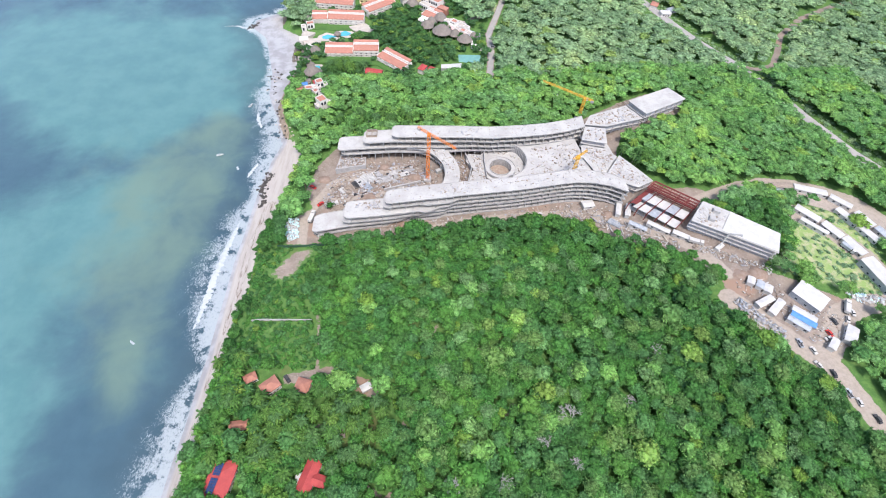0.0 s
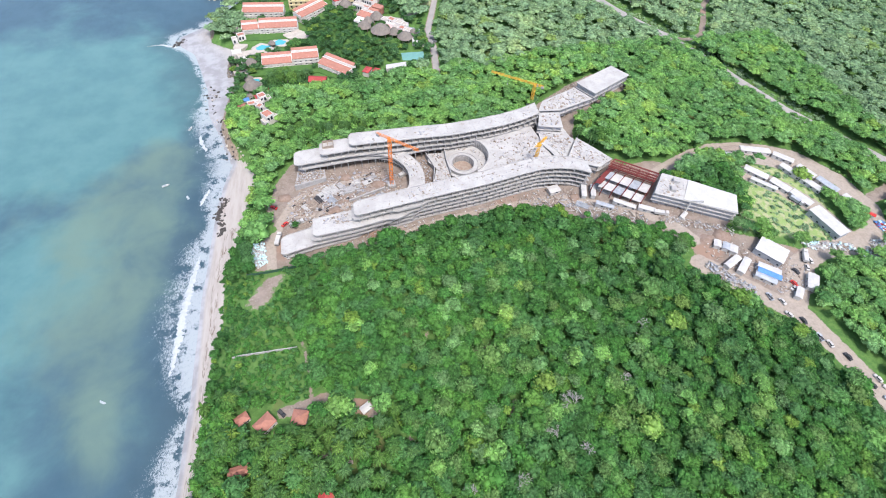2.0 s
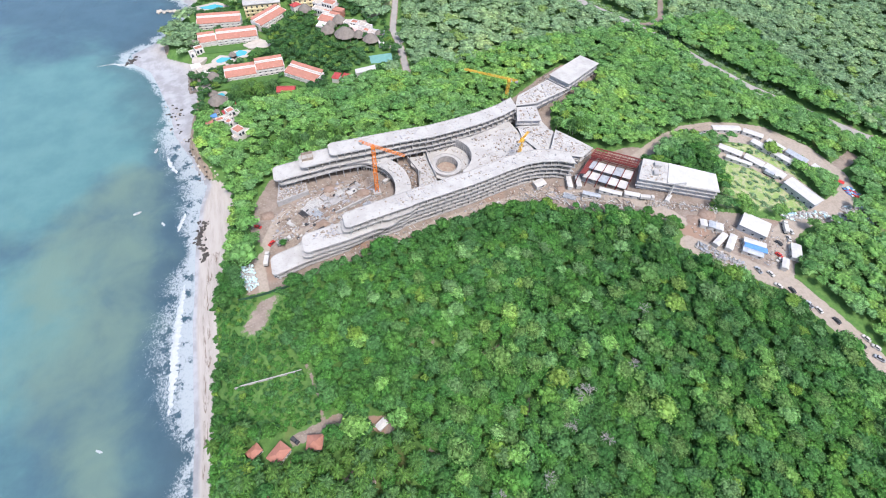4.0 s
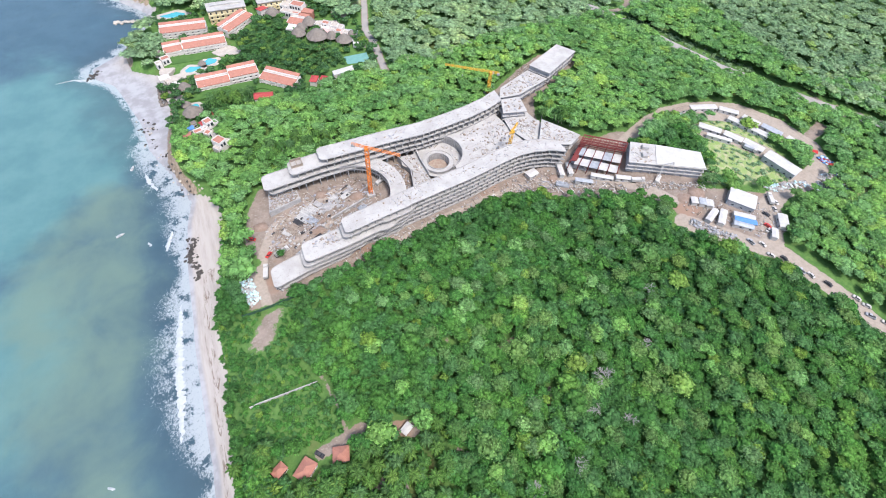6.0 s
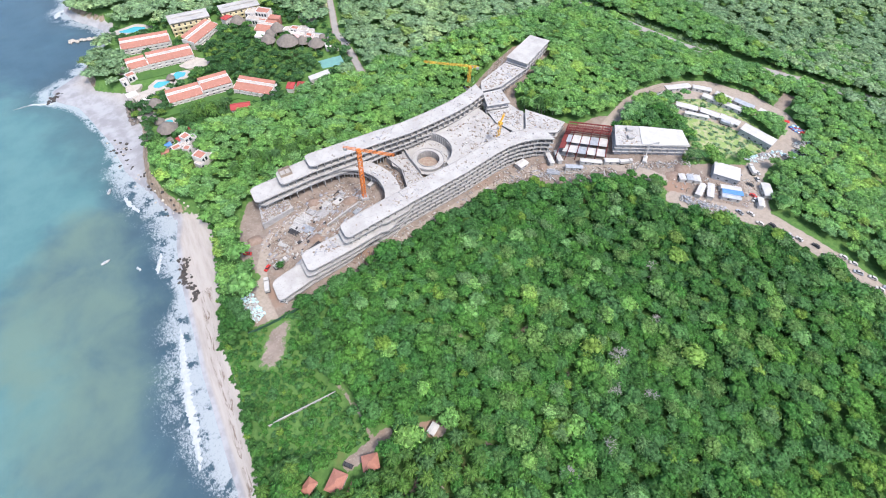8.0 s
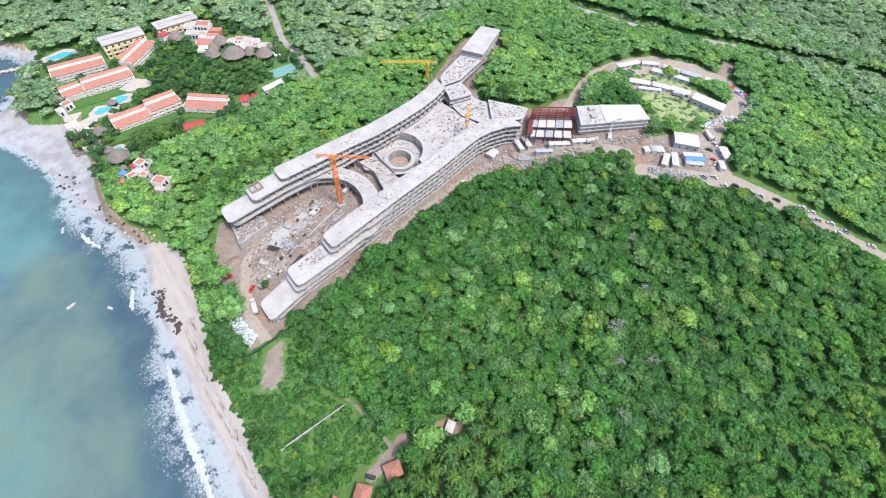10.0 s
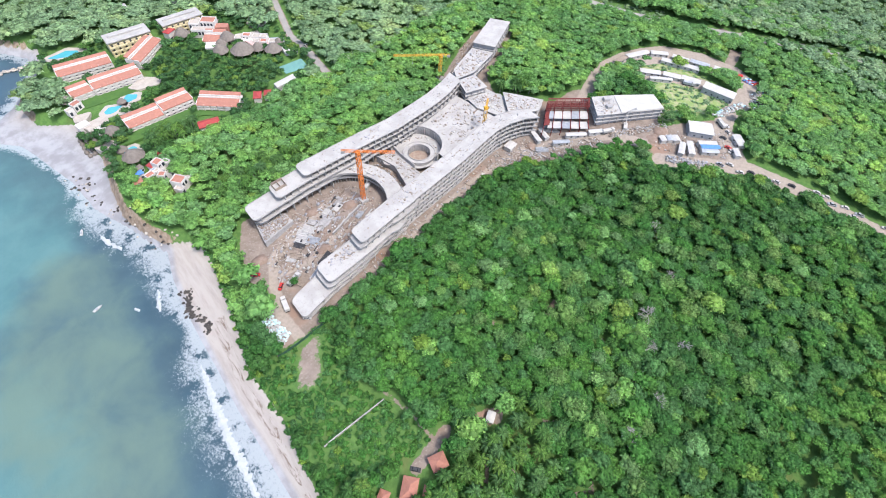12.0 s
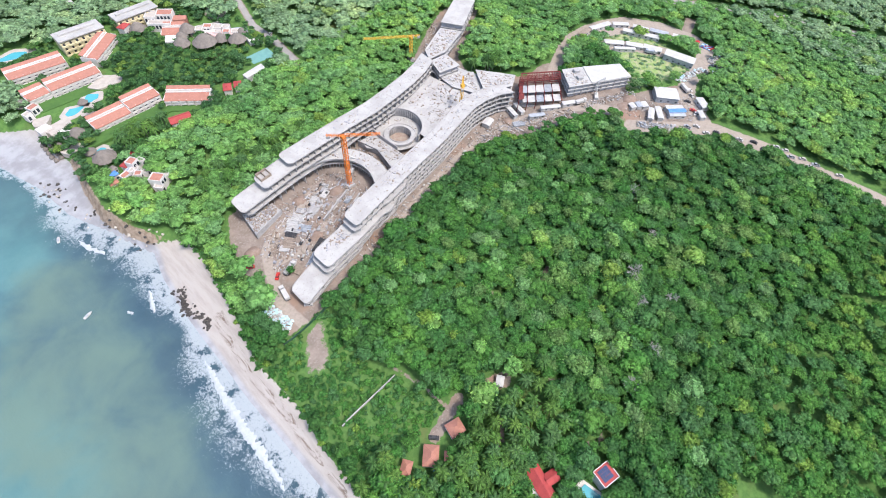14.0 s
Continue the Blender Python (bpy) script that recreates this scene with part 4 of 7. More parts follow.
def bare_tree(words, tx, ty, size, seed):
    r = np.random.default_rng(seed)
    root = thing("bare_tree", words, "tree", pose(tx, ty, float(gz(tx, ty)), 0, 0, 50 * seed), "bare trees")
    v, f = [], []

    def grow(p, d, length, rad, depth):
        q = p + d * length
        limb(v, f, p, q, rad, rad * 0.62, 4)
        if depth:
            for _ in range(4 if depth > 1 else 3):
                e = d + r.normal(0, 0.55, 3)
                e[2] = max(e[2], 0.05)
                grow(q, e / np.linalg.norm(e), length * r.uniform(0.55, 0.8), rad * 0.6, depth - 1)

    grow(np.zeros(3), np.array([0.05, 0, 1.0]), size * 0.5, 0.42, 4)
    ob = new("bare_crown", build_mesh("bare_crown", np.array(v), NO_TRIS, np.array(f), [WOOD_GREY]))
    ob.parent = root


for i, (tx, ty, size) in enumerate(((71, 61, 9.5), (99, 70, 7.0), (52, 60, 7.5), (36, 36, 8.5), (70, 42, 7.5), (15, 33, 8.0), (118, 92, 8.0), (40, 47, 7), (58, 52, 6.5))):
    bare_tree("leafless pale grey tree among green crowns", tx, ty, size, i + 3)


def palm(name, label, height):
    root = thing(name, label, "palm tree", group="coconut palms")
    v, f = [], []
    pts = [(0.25 * math.sin(i * 0.5), 0.06 * i * i * 0.2, height * i / 5) for i in range(6)]
    for i in range(5):
        limb(v, f, pts[i], pts[i + 1], 0.2 - 0.015 * i, 0.185 - 0.015 * i, 6)
    ob = new("trunk", build_mesh("trunk", np.array(v), NO_TRIS, np.array(f), [WOOD_GREY]))
    ob.parent = root
    top = np.array(pts[-1])
    V, Q = [], []
    for i in range(17):
        a, up = i * 2.4, 0.9 - 1.5 * (i / 17.0)
        d = np.array([math.cos(a), math.sin(a), 0])
        side = np.array([-d[1], d[0], 0])
        p, rise = top.copy(), up
        length = rng.uniform(3.2, 4.3)
        for s in range(7):
            q = p + (d * 0.9 + np.array([0, 0, rise])) * length / 7
            rise -= 0.33
            w0, w1 = 0.55 * math.sin(math.pi * (s + 0.6) / 8.2), 0.55 * math.sin(math.pi * (s + 1.3) / 8.2)
            for sg in (-1, 1):
                n0 = len(V)
                drop = np.array([0, 0, -0.25])
                V += [p, q, q + side * sg * w1 + drop * w1 + d * 0.25, p + side * sg * w0 + drop * w0 + d * 0.1]
                Q.append((n0, n0 + 1, n0 + 2, n0 + 3))
            p = q
    ob = new("fronds", build_mesh("fronds", np.array(V), NO_TRIS, np.array(Q), [LEAF_PALM]))
    ob.parent = root
    return root


palms = [palm("coconut_palm", "coconut palm with drooping green fronds", h) for h in (9.0, 10.5, 8.0)]
rp = np.random.default_rng(21)
spots = []
while len(spots) < 190:
    cx, cy, sx, sy = ((-30, 58, 24, 18), (-24, 62, 18, 14), (-48, 60, 20, 12), (-62, 66, 18, 10), (-82, 80, 8, 14), (-60, 330, 12, 6), (-20, 266, 34, 8), (142, 226, 10, 12), (-60, 52, 18, 12))[rp.integers(0, 9)]
    tx, ty = cx + rp.normal(0, sx * 0.6), cy + rp.normal(0, sy * 0.6)
    xx, yy = np.array([tx]), np.array([ty])
    clear = all(math.hypot(tx - gx, ty - gy) > r * 0.9 for (gx, gy), r in GLADES)
    if clear and tx > np.interp(ty, VEG_Y, VEG_X) - 0.5 and bare(xx, yy)[0] < 0.3:
        spots.append((tx, ty))
for i, (tx, ty) in enumerate(spots):
    m = pose(tx, ty, float(gz(tx, ty)) - 0.2, 0, 0, rp.uniform(0, 360))
    if i < 3:
        palms[i].matrix_basis = m
    else:
        copy_thing(palms[i % 3], m)


# ---- building site: steel, cranes, stores, vehicles ----
rd = np.random.default_rng(11)
CUBE = np.array([(-1, -1, 0), (1, -1, 0), (1, 1, 0), (-1, 1, 0), (-1, -1, 1), (1, -1, 1), (1, 1, 1), (-1, 1, 1)], float)
CUBE_F = np.array([(3, 2, 1, 0), (4, 5, 6, 7), (0, 1, 5, 4), (1, 2, 6, 5), (2, 3, 7, 6), (3, 0, 4, 7)])


def debris(name, label, category, places, zfun, sizes, mats, heap=0.0, turn=None):
    """Loose boards, blocks and sheets lying about, joined in one mesh."""
    V, Q, K = [], [], []
    for i, (x, y) in enumerate(places):
        L, W, H = sizes[int(rd.integers(0, len(sizes)))]
        L, W, H = L * rd.uniform(0.6, 1.4), W * rd.uniform(0.6, 1.4), H * rd.uniform(0.6, 1.4)
        a = rd.uniform(0, math.pi) if turn is None else turn + rd.normal(0, 0.12)
        v = CUBE * np.array([L / 2, W / 2, H])
        v[:, 2] += v[:, 0] * rd.normal(0, 0.06)
        c, s = math.cos(a), math.sin(a)
        z = zfun(x, y) + (abs(rd.normal(0, heap)) if heap else 0.0)
        V.append(np.stack([v[:, 0] * c - v[:, 1] * s + x, v[:, 0] * s + v[:, 1] * c + y, v[:, 2] + z], 1))
        Q.append(CUBE_F + 8 * i)
        K.append(np.full(6, rd.integers(0, len(mats))))
    me = build_mesh(name, np.concatenate(V), NO_TRIS, np.concatenate(Q), mats, None, np.zeros(0), np.concatenate(K))
    return tagged(new(name, me), label, category, kind="stuff")


def in_poly(poly, n):
    xs, ys = [p[0] for p in poly], [p[1] for p in poly]
    out = []
    while len(out) < n:
        x, y = rd.uniform(min(xs), max(xs)), rd.uniform(min(ys), max(ys))
        if inside(np.array([x]), np.array([y]), poly)[0]:
            out.append((x, y))
    return out


def ground_at(x, y):
    return float(gz(x, y)) - 0.03


def lattice(bm, a, b, w, bays, chord=0.16, brace=0.09):
    """A square lattice boom from a to b."""
    a, b = Vector(a), Vector(b)
    q = (b - a).to_track_quat("Z", "Y").to_matrix()
    cs = [q @ Vector((sx * w / 2, sy * w / 2, 0)) for sx, sy in ((-1, -1), (1, -1), (1, 1), (-1, 1))]
    for c in cs:
        beam(bm, a + c, b + c, chord)
    for i in range(bays):
        p0, p1 = a + (b - a) * (i / bays), a + (b - a) * ((i + 1) / bays)
        for j in range(4):
            c, d = cs[j], cs[(j + 1) % 4]
            beam(bm, p0 + (c if i % 2 else d), p1 + (d if i % 2 else c), brace)
            beam(bm, p1 + c, p1 + d, brace)


def tower_crane(label, x, y, z0, z1, jib, back, mat, w=1.9):
    c = thing("tower_crane", label, "crane", pose(x, y, 0))
    bm = bmesh.new()
    lattice(bm, (0, 0, z0 + 1.0), (0, 0, z1), w, max(6, int((z1 - z0) / 2.2)), w * 0.15, w * 0.085)
    part("mast", bm, mat, c)
    bm = bmesh.new()
    box(bm, 0, 0, z0 - 0.5, z0 + 1.1, 5.0, 5.0, 0.0, 0.9)
    part("base_block", bm, CONCRETE, c, "pale concrete footing")
    bm = bmesh.new()
    box(bm, 0, 0, z1, z1 + 1.6, 2.2, 2.2)
    part("turntable", bm, mat, c)
    bm = bmesh.new()
    lattice(bm, (0, 0, z1 + 1.8), (jib[0], jib[1], z1 + 1.8), 1.0, 14, 0.15, 0.08)
    boom = part("jib", bm, mat, c)
    bm = bmesh.new()
    hx, hy = jib[0] * 0.6, jib[1] * 0.6
    beam(bm, (hx, hy, z1 + 1.2), (hx, hy, z1 - 4.0), 0.07)
    box(bm, hx, hy, z1 - 4.9, z1 - 4.0, 0.5, 0.4, 0, 0.6)
    part("hook", bm, SHEET_GREY, boom)
    bm = bmesh.new()
    lattice(bm, (0, 0, z1 + 1.8), (back[0], back[1], z1 + 1.8), 1.0, 6, 0.15, 0.08)
    part("counter_jib", bm, mat, c)
    bm = bmesh.new()
    box(bm, back[0] * 0.9, back[1] * 0.9, z1 + 0.2, z1 + 1.7, 2.0, 1.4, math.atan2(back[1], back[0]))
    part("counterweight", bm, CONCRETE, c, "grey concrete counterweight")
    bm = bmesh.new()
    box(bm, 1.4, -0.6, z1 + 0.1, z1 + 2.0, 1.3, 1.3, 0.3)
    booth = part("cab", bm, SHEET_WHITE, c, "white operator cab")
    bm = bmesh.new()
    box(bm, 1.95, -0.45, z1 + 0.9, z1 + 1.7, 0.5, 0.9, 0.3)
    part("window", bm, GLASS_DARK, booth)
    return c


tower_crane("orange lattice tower crane standing in the courtyard", 6.1, 214.4, 10.4, 46.0, (15, -12), (-6.5, 5.5), STEEL_ORANGE)
tower_crane("yellow tower crane half hidden behind the trees", 116, 276, 13, 29.5, (-27, 18.5), (5, -3.5), STEEL_YELLOW, 1.6)
tower_crane("small orange tower crane beside the curved wing", 97.5, 211.2, 18.9, 34.5, (6, 5), (-4, -3.3), STEEL_YELLOW, 1.4)

# red steel frame between the curved wing and the white-roofed block
steel = thing("steel_frame", "red primed steel frame with grey deck panels", "steel frame")
A, B, C, D = Vector((145.5, 200, 0)), Vector((168, 183.8, 0)), Vector((151, 168.0, 0)), Vector((127.5, 186.5, 0))


def bay_point(u, v, z):
    p = A.lerp(B, u).lerp(D.lerp(C, u), v)
    return Vector((p.x, p.y, z))


bm = bmesh.new()
beam(bm, (0, 0, 0), (0, 0, 9.0), 0.4)
first = part("steel_column", bm, STEEL_RED, steel)
started = False
for i in range(6):
    for j in range(4):
        p = bay_point(i / 5, j / 3, 16.0 - 0.9 * j)
        if not started:
            first.matrix_basis = Matrix.Translation(p)
            started = True
        else:
            again(first, Matrix.Translation(p))
for i in range(6):
    for j in range(3):
        for z in (27.6, 23.0) if j == 0 else (23.6,):
            bm = bmesh.new()
            beam(bm, bay_point(i / 5, j / 3, z - 0.9 * j), bay_point(i / 5, (j + 1) / 3, z - 0.9 * (j + 1)), 0.42)
            part("rafter", bm, STEEL_RED, steel)
for j in range(0, 2):
    for z in (27.6, 23.0):
        bm = bmesh.new()
        beam(bm, bay_point(0, j / 3, z - 0.9 * j), bay_point(1, j / 3, z - 0.9 * j), 0.5)
        part("tie_beam", bm, STEEL_RED, steel)
for i in range(16):
    bm = bmesh.new()
    beam(bm, bay_point((i + 0.5) / 16, 0, 27.9), bay_point((i + 0.5) / 16, 0.36, 27.5), 0.3)
    part("purlin", bm, STEEL_RED, steel)
for i in range(4):
    for z in (27.9, 25.4):
        bm = bmesh.new()
        beam(bm, bay_point(0, 0.09 * i + 0.04, z - 0.2 * i), bay_point(1, 0.09 * i + 0.04, z - 0.2 * i), 0.3)
        part("tie_beam", bm, STEEL_RED, steel)
for i in range(0, 5):
    for j, (v0, v1) in enumerate(((0.30, 0.64), (0.67, 0.97))):
        bm = bmesh.new()
        q = [bay_point((i + 0.05) / 5 + (0.08 if i == 0 else 0), v0, 0), bay_point((i + 0.95) / 5, v0, 0), bay_point((i + 0.95) / 5, v1, 0), bay_point((i + 0.05) / 5 + (0.08 if i == 0 else 0), v1, 0)]
        prism(bm, [(p.x, p.y) for p in q], 22.6 - 1.9 * j - 0.25, 22.6 - 1.9 * j)
        part("deck_panel", bm, SHEET_WHITE if (i + j) % 3 else SHEET_GREY, steel, "pale grey deck panel")
bm = bmesh.new()
q = [bay_point(0, 0, 0), bay_point(0.12, 0, 0), bay_point(0.12, 0.9, 0), bay_point(0, 0.95, 0)]
prism(bm, [(p.x, p.y) for p in q], 22.0, 22.3)
part("deck_panel", bm, STEEL_RED, steel, "red deck sheet")
bm = bmesh.new()
q = [bay_point(-0.02, 0.75, 0), bay_point(1.0, 0.75, 0), bay_point(1.0, 0.9, 0), bay_point(-0.02, 0.9, 0)]
prism(bm, [(p.x, p.y) for p in q], 15.5, 16.0)
part("lower_deck", bm, CONCRETE, steel)
bm = bmesh.new()
q = [bay_point(0, 0.1, 0), bay_point(1, 0.1, 0), bay_point(1, 0.7, 0), bay_point(0, 0.7, 0)]
prism(bm, [(p.x, p.y) for p in q], 12, 18.5)
part("core_wall", bm, BLOCKWORK, steel)

# raised slab at the seaward end of the courtyard
slab = thing("foundation_slab", "rubble-strewn concrete foundation slab in the courtyard", "slab")
bm = bmesh.new()
prism(bm, [(-50.5, 236), (-53, 219.5), (-34, 224), (-34.5, 232)], 7.0, 11.8)
part("slab", bm, CONCRETE, slab)
bm = bmesh.new()
ribbon(bm, [(-53, 219.3), (-43.5, 221.6), (-33.8, 224)], [(-53, 219.9), (-43.5, 222.2), (-33.8, 224.6)], 11.0, 12.6)
part("parapet", bm, CONCRETE, slab)
wall = thing("low_wall", "long low concrete wall across the courtyard", "wall")
bm = bmesh.new()
ribbon(bm, [(-21, 203.7), (2, 211.6)], [(-21.3, 204.4), (1.7, 212.3)], 9, 11.6)
part("wall", bm, CONCRETE, wall)

# loose material on slabs and ground
EARTH = plain("dug_red_earth", (0.22, 0.155, 0.12), (0.28, 0.21, 0.17), 0.5, 0.95, fine=1.5, bump=0.8)
PALE = [SHEET_WHITE, CONCRETE, ROOFTOP, TIMBER]
GRIT = [CONCRETE, TIMBER, BLOCKWORK, EARTH, TIMBER, ROCK_PALE, SHEET_WHITE]
BITS = [(2.0, 0.25, 0.12), (0.9, 0.7, 0.35), (3.0, 0.22, 0.18), (1.3, 0.7, 0.15), (0.6, 0.5, 0.4)]
debris("rubble", "grey and brown rubble across the courtyard", "rubble", in_poly([(-58, 212), (-60, 196), (-42, 186), (-5, 192), (12, 206), (14, 224), (0, 232), (-30, 230)], 900), ground_at, BITS, GRIT, 0.25)
debris("shuttering", "scattered timber and shuttering panels over the courtyard", "building material", in_poly([(-56, 211), (-56, 198), (-40, 190), (-5, 196), (8, 208), (10, 222), (0, 229), (-28, 227)], 170), ground_at, [(2.4, 0.7, 0.5), (1.6, 1.1, 0.8), (3.0, 0.5, 0.6), (1.4, 1.2, 1.0)], [TIMBER, BLOCKWORK, TIMBER, DARK, CONCRETE, SHEET_WHITE, EARTH], 0.0, 0.45)
debris("rubble", "pale rubble on the foundation slab", "rubble", in_poly([(-50, 235), (-52, 221), (-35.5, 225), (-35, 231)], 130), lambda x, y: 11.8, BITS, PALE, 0.1)
debris("rubble", "broken concrete along the foot of the wing", "rubble", [(rd.uniform(-30, 95), 0) for _ in range(1)] + [(x, south_edge(x) - rd.uniform(3, 9)) for x in rd.uniform(-25, 120, 230)], lambda x, y: ground_at(x, y), BITS, GRIT, 0.3)
debris("stored_material", "building material stored along the curved wing", "building material", in_poly([(84, 190), (108, 191), (130, 176), (152, 160), (150, 154), (128, 165), (104, 181), (84, 184)], 330), ground_at, BITS + [(5, 0.4, 0.3)], GRIT + [SHEET_WHITE], 0.4)
debris("roof_clutter", "planks and shuttering left on the wing roofs", "building material", [(x, south_edge(x) + rd.uniform(1.5, 9)) for x in np.concatenate([rd.normal(20, 5, 30), rd.normal(70, 14, 30), rd.uniform(95, 122, 14)])], lambda x, y: 26.88, [(1.8, 0.3, 0.12), (1.0, 0.8, 0.3), (2.6, 0.2, 0.1)], [TIMBER, BLOCKWORK, CONCRETE], 0.0)
debris("roof_clutter", "planks and shuttering left on the far wing", "building material", [(x, far_edge(x) + rd.uniform(1.5, 9)) for x in np.concatenate([rd.normal(32, 5, 14), rd.normal(60, 5, 14), rd.uniform(80, 108, 16)])], lambda x, y: 26.88, [(1.8, 0.3, 0.12), (1.0, 0.8, 0.3), (2.6, 0.2, 0.1)], [TIMBER, BLOCKWORK, CONCRETE], 0.0)
roof_room = thing("roof_room", "roofless concrete room on the stepped terrace", "room")
for a, b in (((-33.5, 238), (-33.5, 243.5)), ((-33.5, 243.5), (-27, 244)), ((-27, 238.5), (-27, 244)), ((-33.5, 238), (-27, 238.5)), ((-30.2, 238.2), (-30.2, 243.8))):
    bm = bmesh.new()
    cx, cy, L, ang = (a[0] + b[0]) / 2, (a[1] + b[1]) / 2, math.hypot(b[0] - a[0], b[1] - a[1]), math.atan2(b[1] - a[1], b[0] - a[0])
    box(bm, cx, cy, 23.5, 25.2, L + 0.3, 0.3, ang)
    part("wall", bm, TIMBER, roof_room)
debris("roof_clutter", "planks and blocks on the lower terraces", "building material", [(x, south_edge(x) + rd.uniform(1.5, 8)) for x in rd.uniform(-36, -22, 50)], lambda x, y: 20.08, BITS, [TIMBER, BLOCKWORK], 0.0)
debris("deck_clutter", "stacked planks and steel over the plaza deck", "building material", in_poly([(74, 236), (106, 243), (110, 215), (76, 207), (72, 214)], 95), lambda x, y: 18.98, [(2.2, 0.35, 0.2), (1.2, 1.0, 0.5), (3.5, 0.2, 0.15)], GRIT, 0.0)
debris("deck_clutter", "rubble on the round court floor", "building material", [(BC[0] + r * math.cos(a), BC[1] + r * math.sin(a)) for r, a in zip(rd.uniform(10.5, 15, 24), rd.uniform(-1.2, 1.7, 24))], lambda x, y: 13.38, BITS, GRIT, 0.0)
debris("deck_clutter", "timber and rubble on the arc roof", "building material", [(AC[0] + r * math.cos(a), AC[1] + r * math.sin(a)) for r, a in zip(rd.uniform(23, 30, 60), rd.uniform(-0.2, 1.6, 60))], lambda x, y: 17.58, BITS, GRIT, 0.0)
for poly, z, n in (([(146, 276), (155, 264), (129, 255), (115, 256), (120, 264)], 24.98, 130), ([(110, 238), (123, 235), (129, 229), (118, 214), (109, 228)], 20.48, 130), ([(121, 212), (131, 226), (146, 206), (137, 201)], 22.38, 90), ([(158.5, 168.5), (169, 181.5), (180.5, 174.5), (170.5, 162.5)], 28.78, 60), ([(115, 252), (126, 251), (124, 239), (110, 242)], 24.18, 40)):
    debris("roof_clutter", "loose planks and blocks on an unfinished roof", "building material", in_poly(poly, n), lambda x, y, z=z: z, [(1.8, 0.22, 0.15), (0.9, 0.6, 0.35), (2.8, 0.2, 0.2), (1.5, 1.2, 0.1)], GRIT, 0.0)
debris("rubble", "earth and rubble behind the far wing", "rubble", in_poly([(60, 259), (105, 264), (150, 290), (165, 296), (150, 283), (112, 262)], 140), ground_at, BITS, GRIT, 0.2)
debris("sack_heap", "heap of pale blue and white sacks beside the road", "sacks", in_poly([(-77, 181), (-71, 182), (-69, 167), (-74, 164), (-78, 172)], 210), ground_at, [(1.0, 0.7, 0.4), (1.3, 0.9, 0.5)], [CYAN_SHEET, SHEET_WHITE, CYAN_SHEET, SHEET_WHITE], 0.4)
debris("scrap_heap", "pale broken panels spread beside the yard road", "scrap", in_poly([(276, 121), (288, 118), (290, 104), (274, 104), (262, 110)], 330) + in_poly([(232, 126), (262, 120), (262, 115), (236, 121)], 260), ground_at, [(2.2, 0.9, 0.3), (1.4, 1.0, 0.5), (3.0, 0.4, 0.3)], PALE + [CYAN_SHEET, SHEET_WHITE], 0.3)
debris("scrap_heap", "mixed stores and scrap in the eastern yard", "scrap", in_poly([(172, 134), (188, 138), (200, 128), (226, 112), (222, 96), (206, 92), (188, 108), (174, 122)], 300), ground_at, BITS, PALE + GRIT, 0.2)
debris("scrap_heap", "white panels and rubble along the eastern block", "scrap", in_poly([(158, 160), (172, 153), (198, 142), (196, 136), (172, 146), (158, 154)], 260), ground_at, BITS, PALE + GRIT, 0.3)

block_bm = bmesh.new()
box(block_bm, 0, 0, 0, 0.9, 2.4, 1.1, 0, 0.97)
first_block = tagged(finish("precast_block", block_bm, CONCRETE), "pale precast concrete block lying in the courtyard", "concrete block", "precast blocks")
for i in range(46):
    u, v = rd.uniform(0, 1), rd.normal(0, 2.6)
    x, y = -27 + 24 * u - 0.35 * v, 213 + 9 * u + v
    m = pose(x, y, ground_at(x, y), 0, 0, 25 + rd.normal(0, 25))
    if i == 0:
        first_block.matrix_basis = m
    else:
        copy_thing(first_block, m)
for x, y, r, h, words in ((188, 137, 6.5, 2.2, "dark brown spoil heap beside the yard"), (-30, 199, 4.5, 1.4, "low mound of brown earth beside the stores"), (6, 219, 4.0, 1.2, "low mound of red earth at the foot of the crane"), (-2, 217, 5.0, 1.6, "low mound of dug red earth beside the crane"), (-10, 199, 4.0, 1.5, "low mound of dug earth in the courtyard"), (-60, 214, 5.0, 1.8, "low mound of brown earth beside the slab"), (-22, 225, 4.5, 1.6, "low mound of earth under the far wing"), (179, 136, 6.0, 1.4, "brown spoil heap in the eastern yard"), (118, 186, 4.0, 1.3, "spoil heap beside the curved wing")):
    bm = bmesh.new()
    rings = [[bm.verts.new((rr * r * math.cos(a) * rd.uniform(0.8, 1.2), rr * r * 0.8 * math.sin(a) * rd.uniform(0.8, 1.2), zz * h * rd.uniform(0.85, 1.1))) for a in np.linspace(0, 2 * math.pi, 15)[:-1]] for rr, zz in ((1.0, -0.3), (0.8, 0.3), (0.5, 0.75), (0.2, 1.0))]
    for a, b in zip(rings, rings[1:]):
        for j in range(14):
            bm.faces.new((a[j], a[(j + 1) % 14], b[(j + 1) % 14], b[j]))
    bm.faces.new(rings[-1])
    tagged(finish("earth_mound", bm, EARTH, smooth=True), words, "earth mound").matrix_basis = pose(x, y, ground_at(x, y))

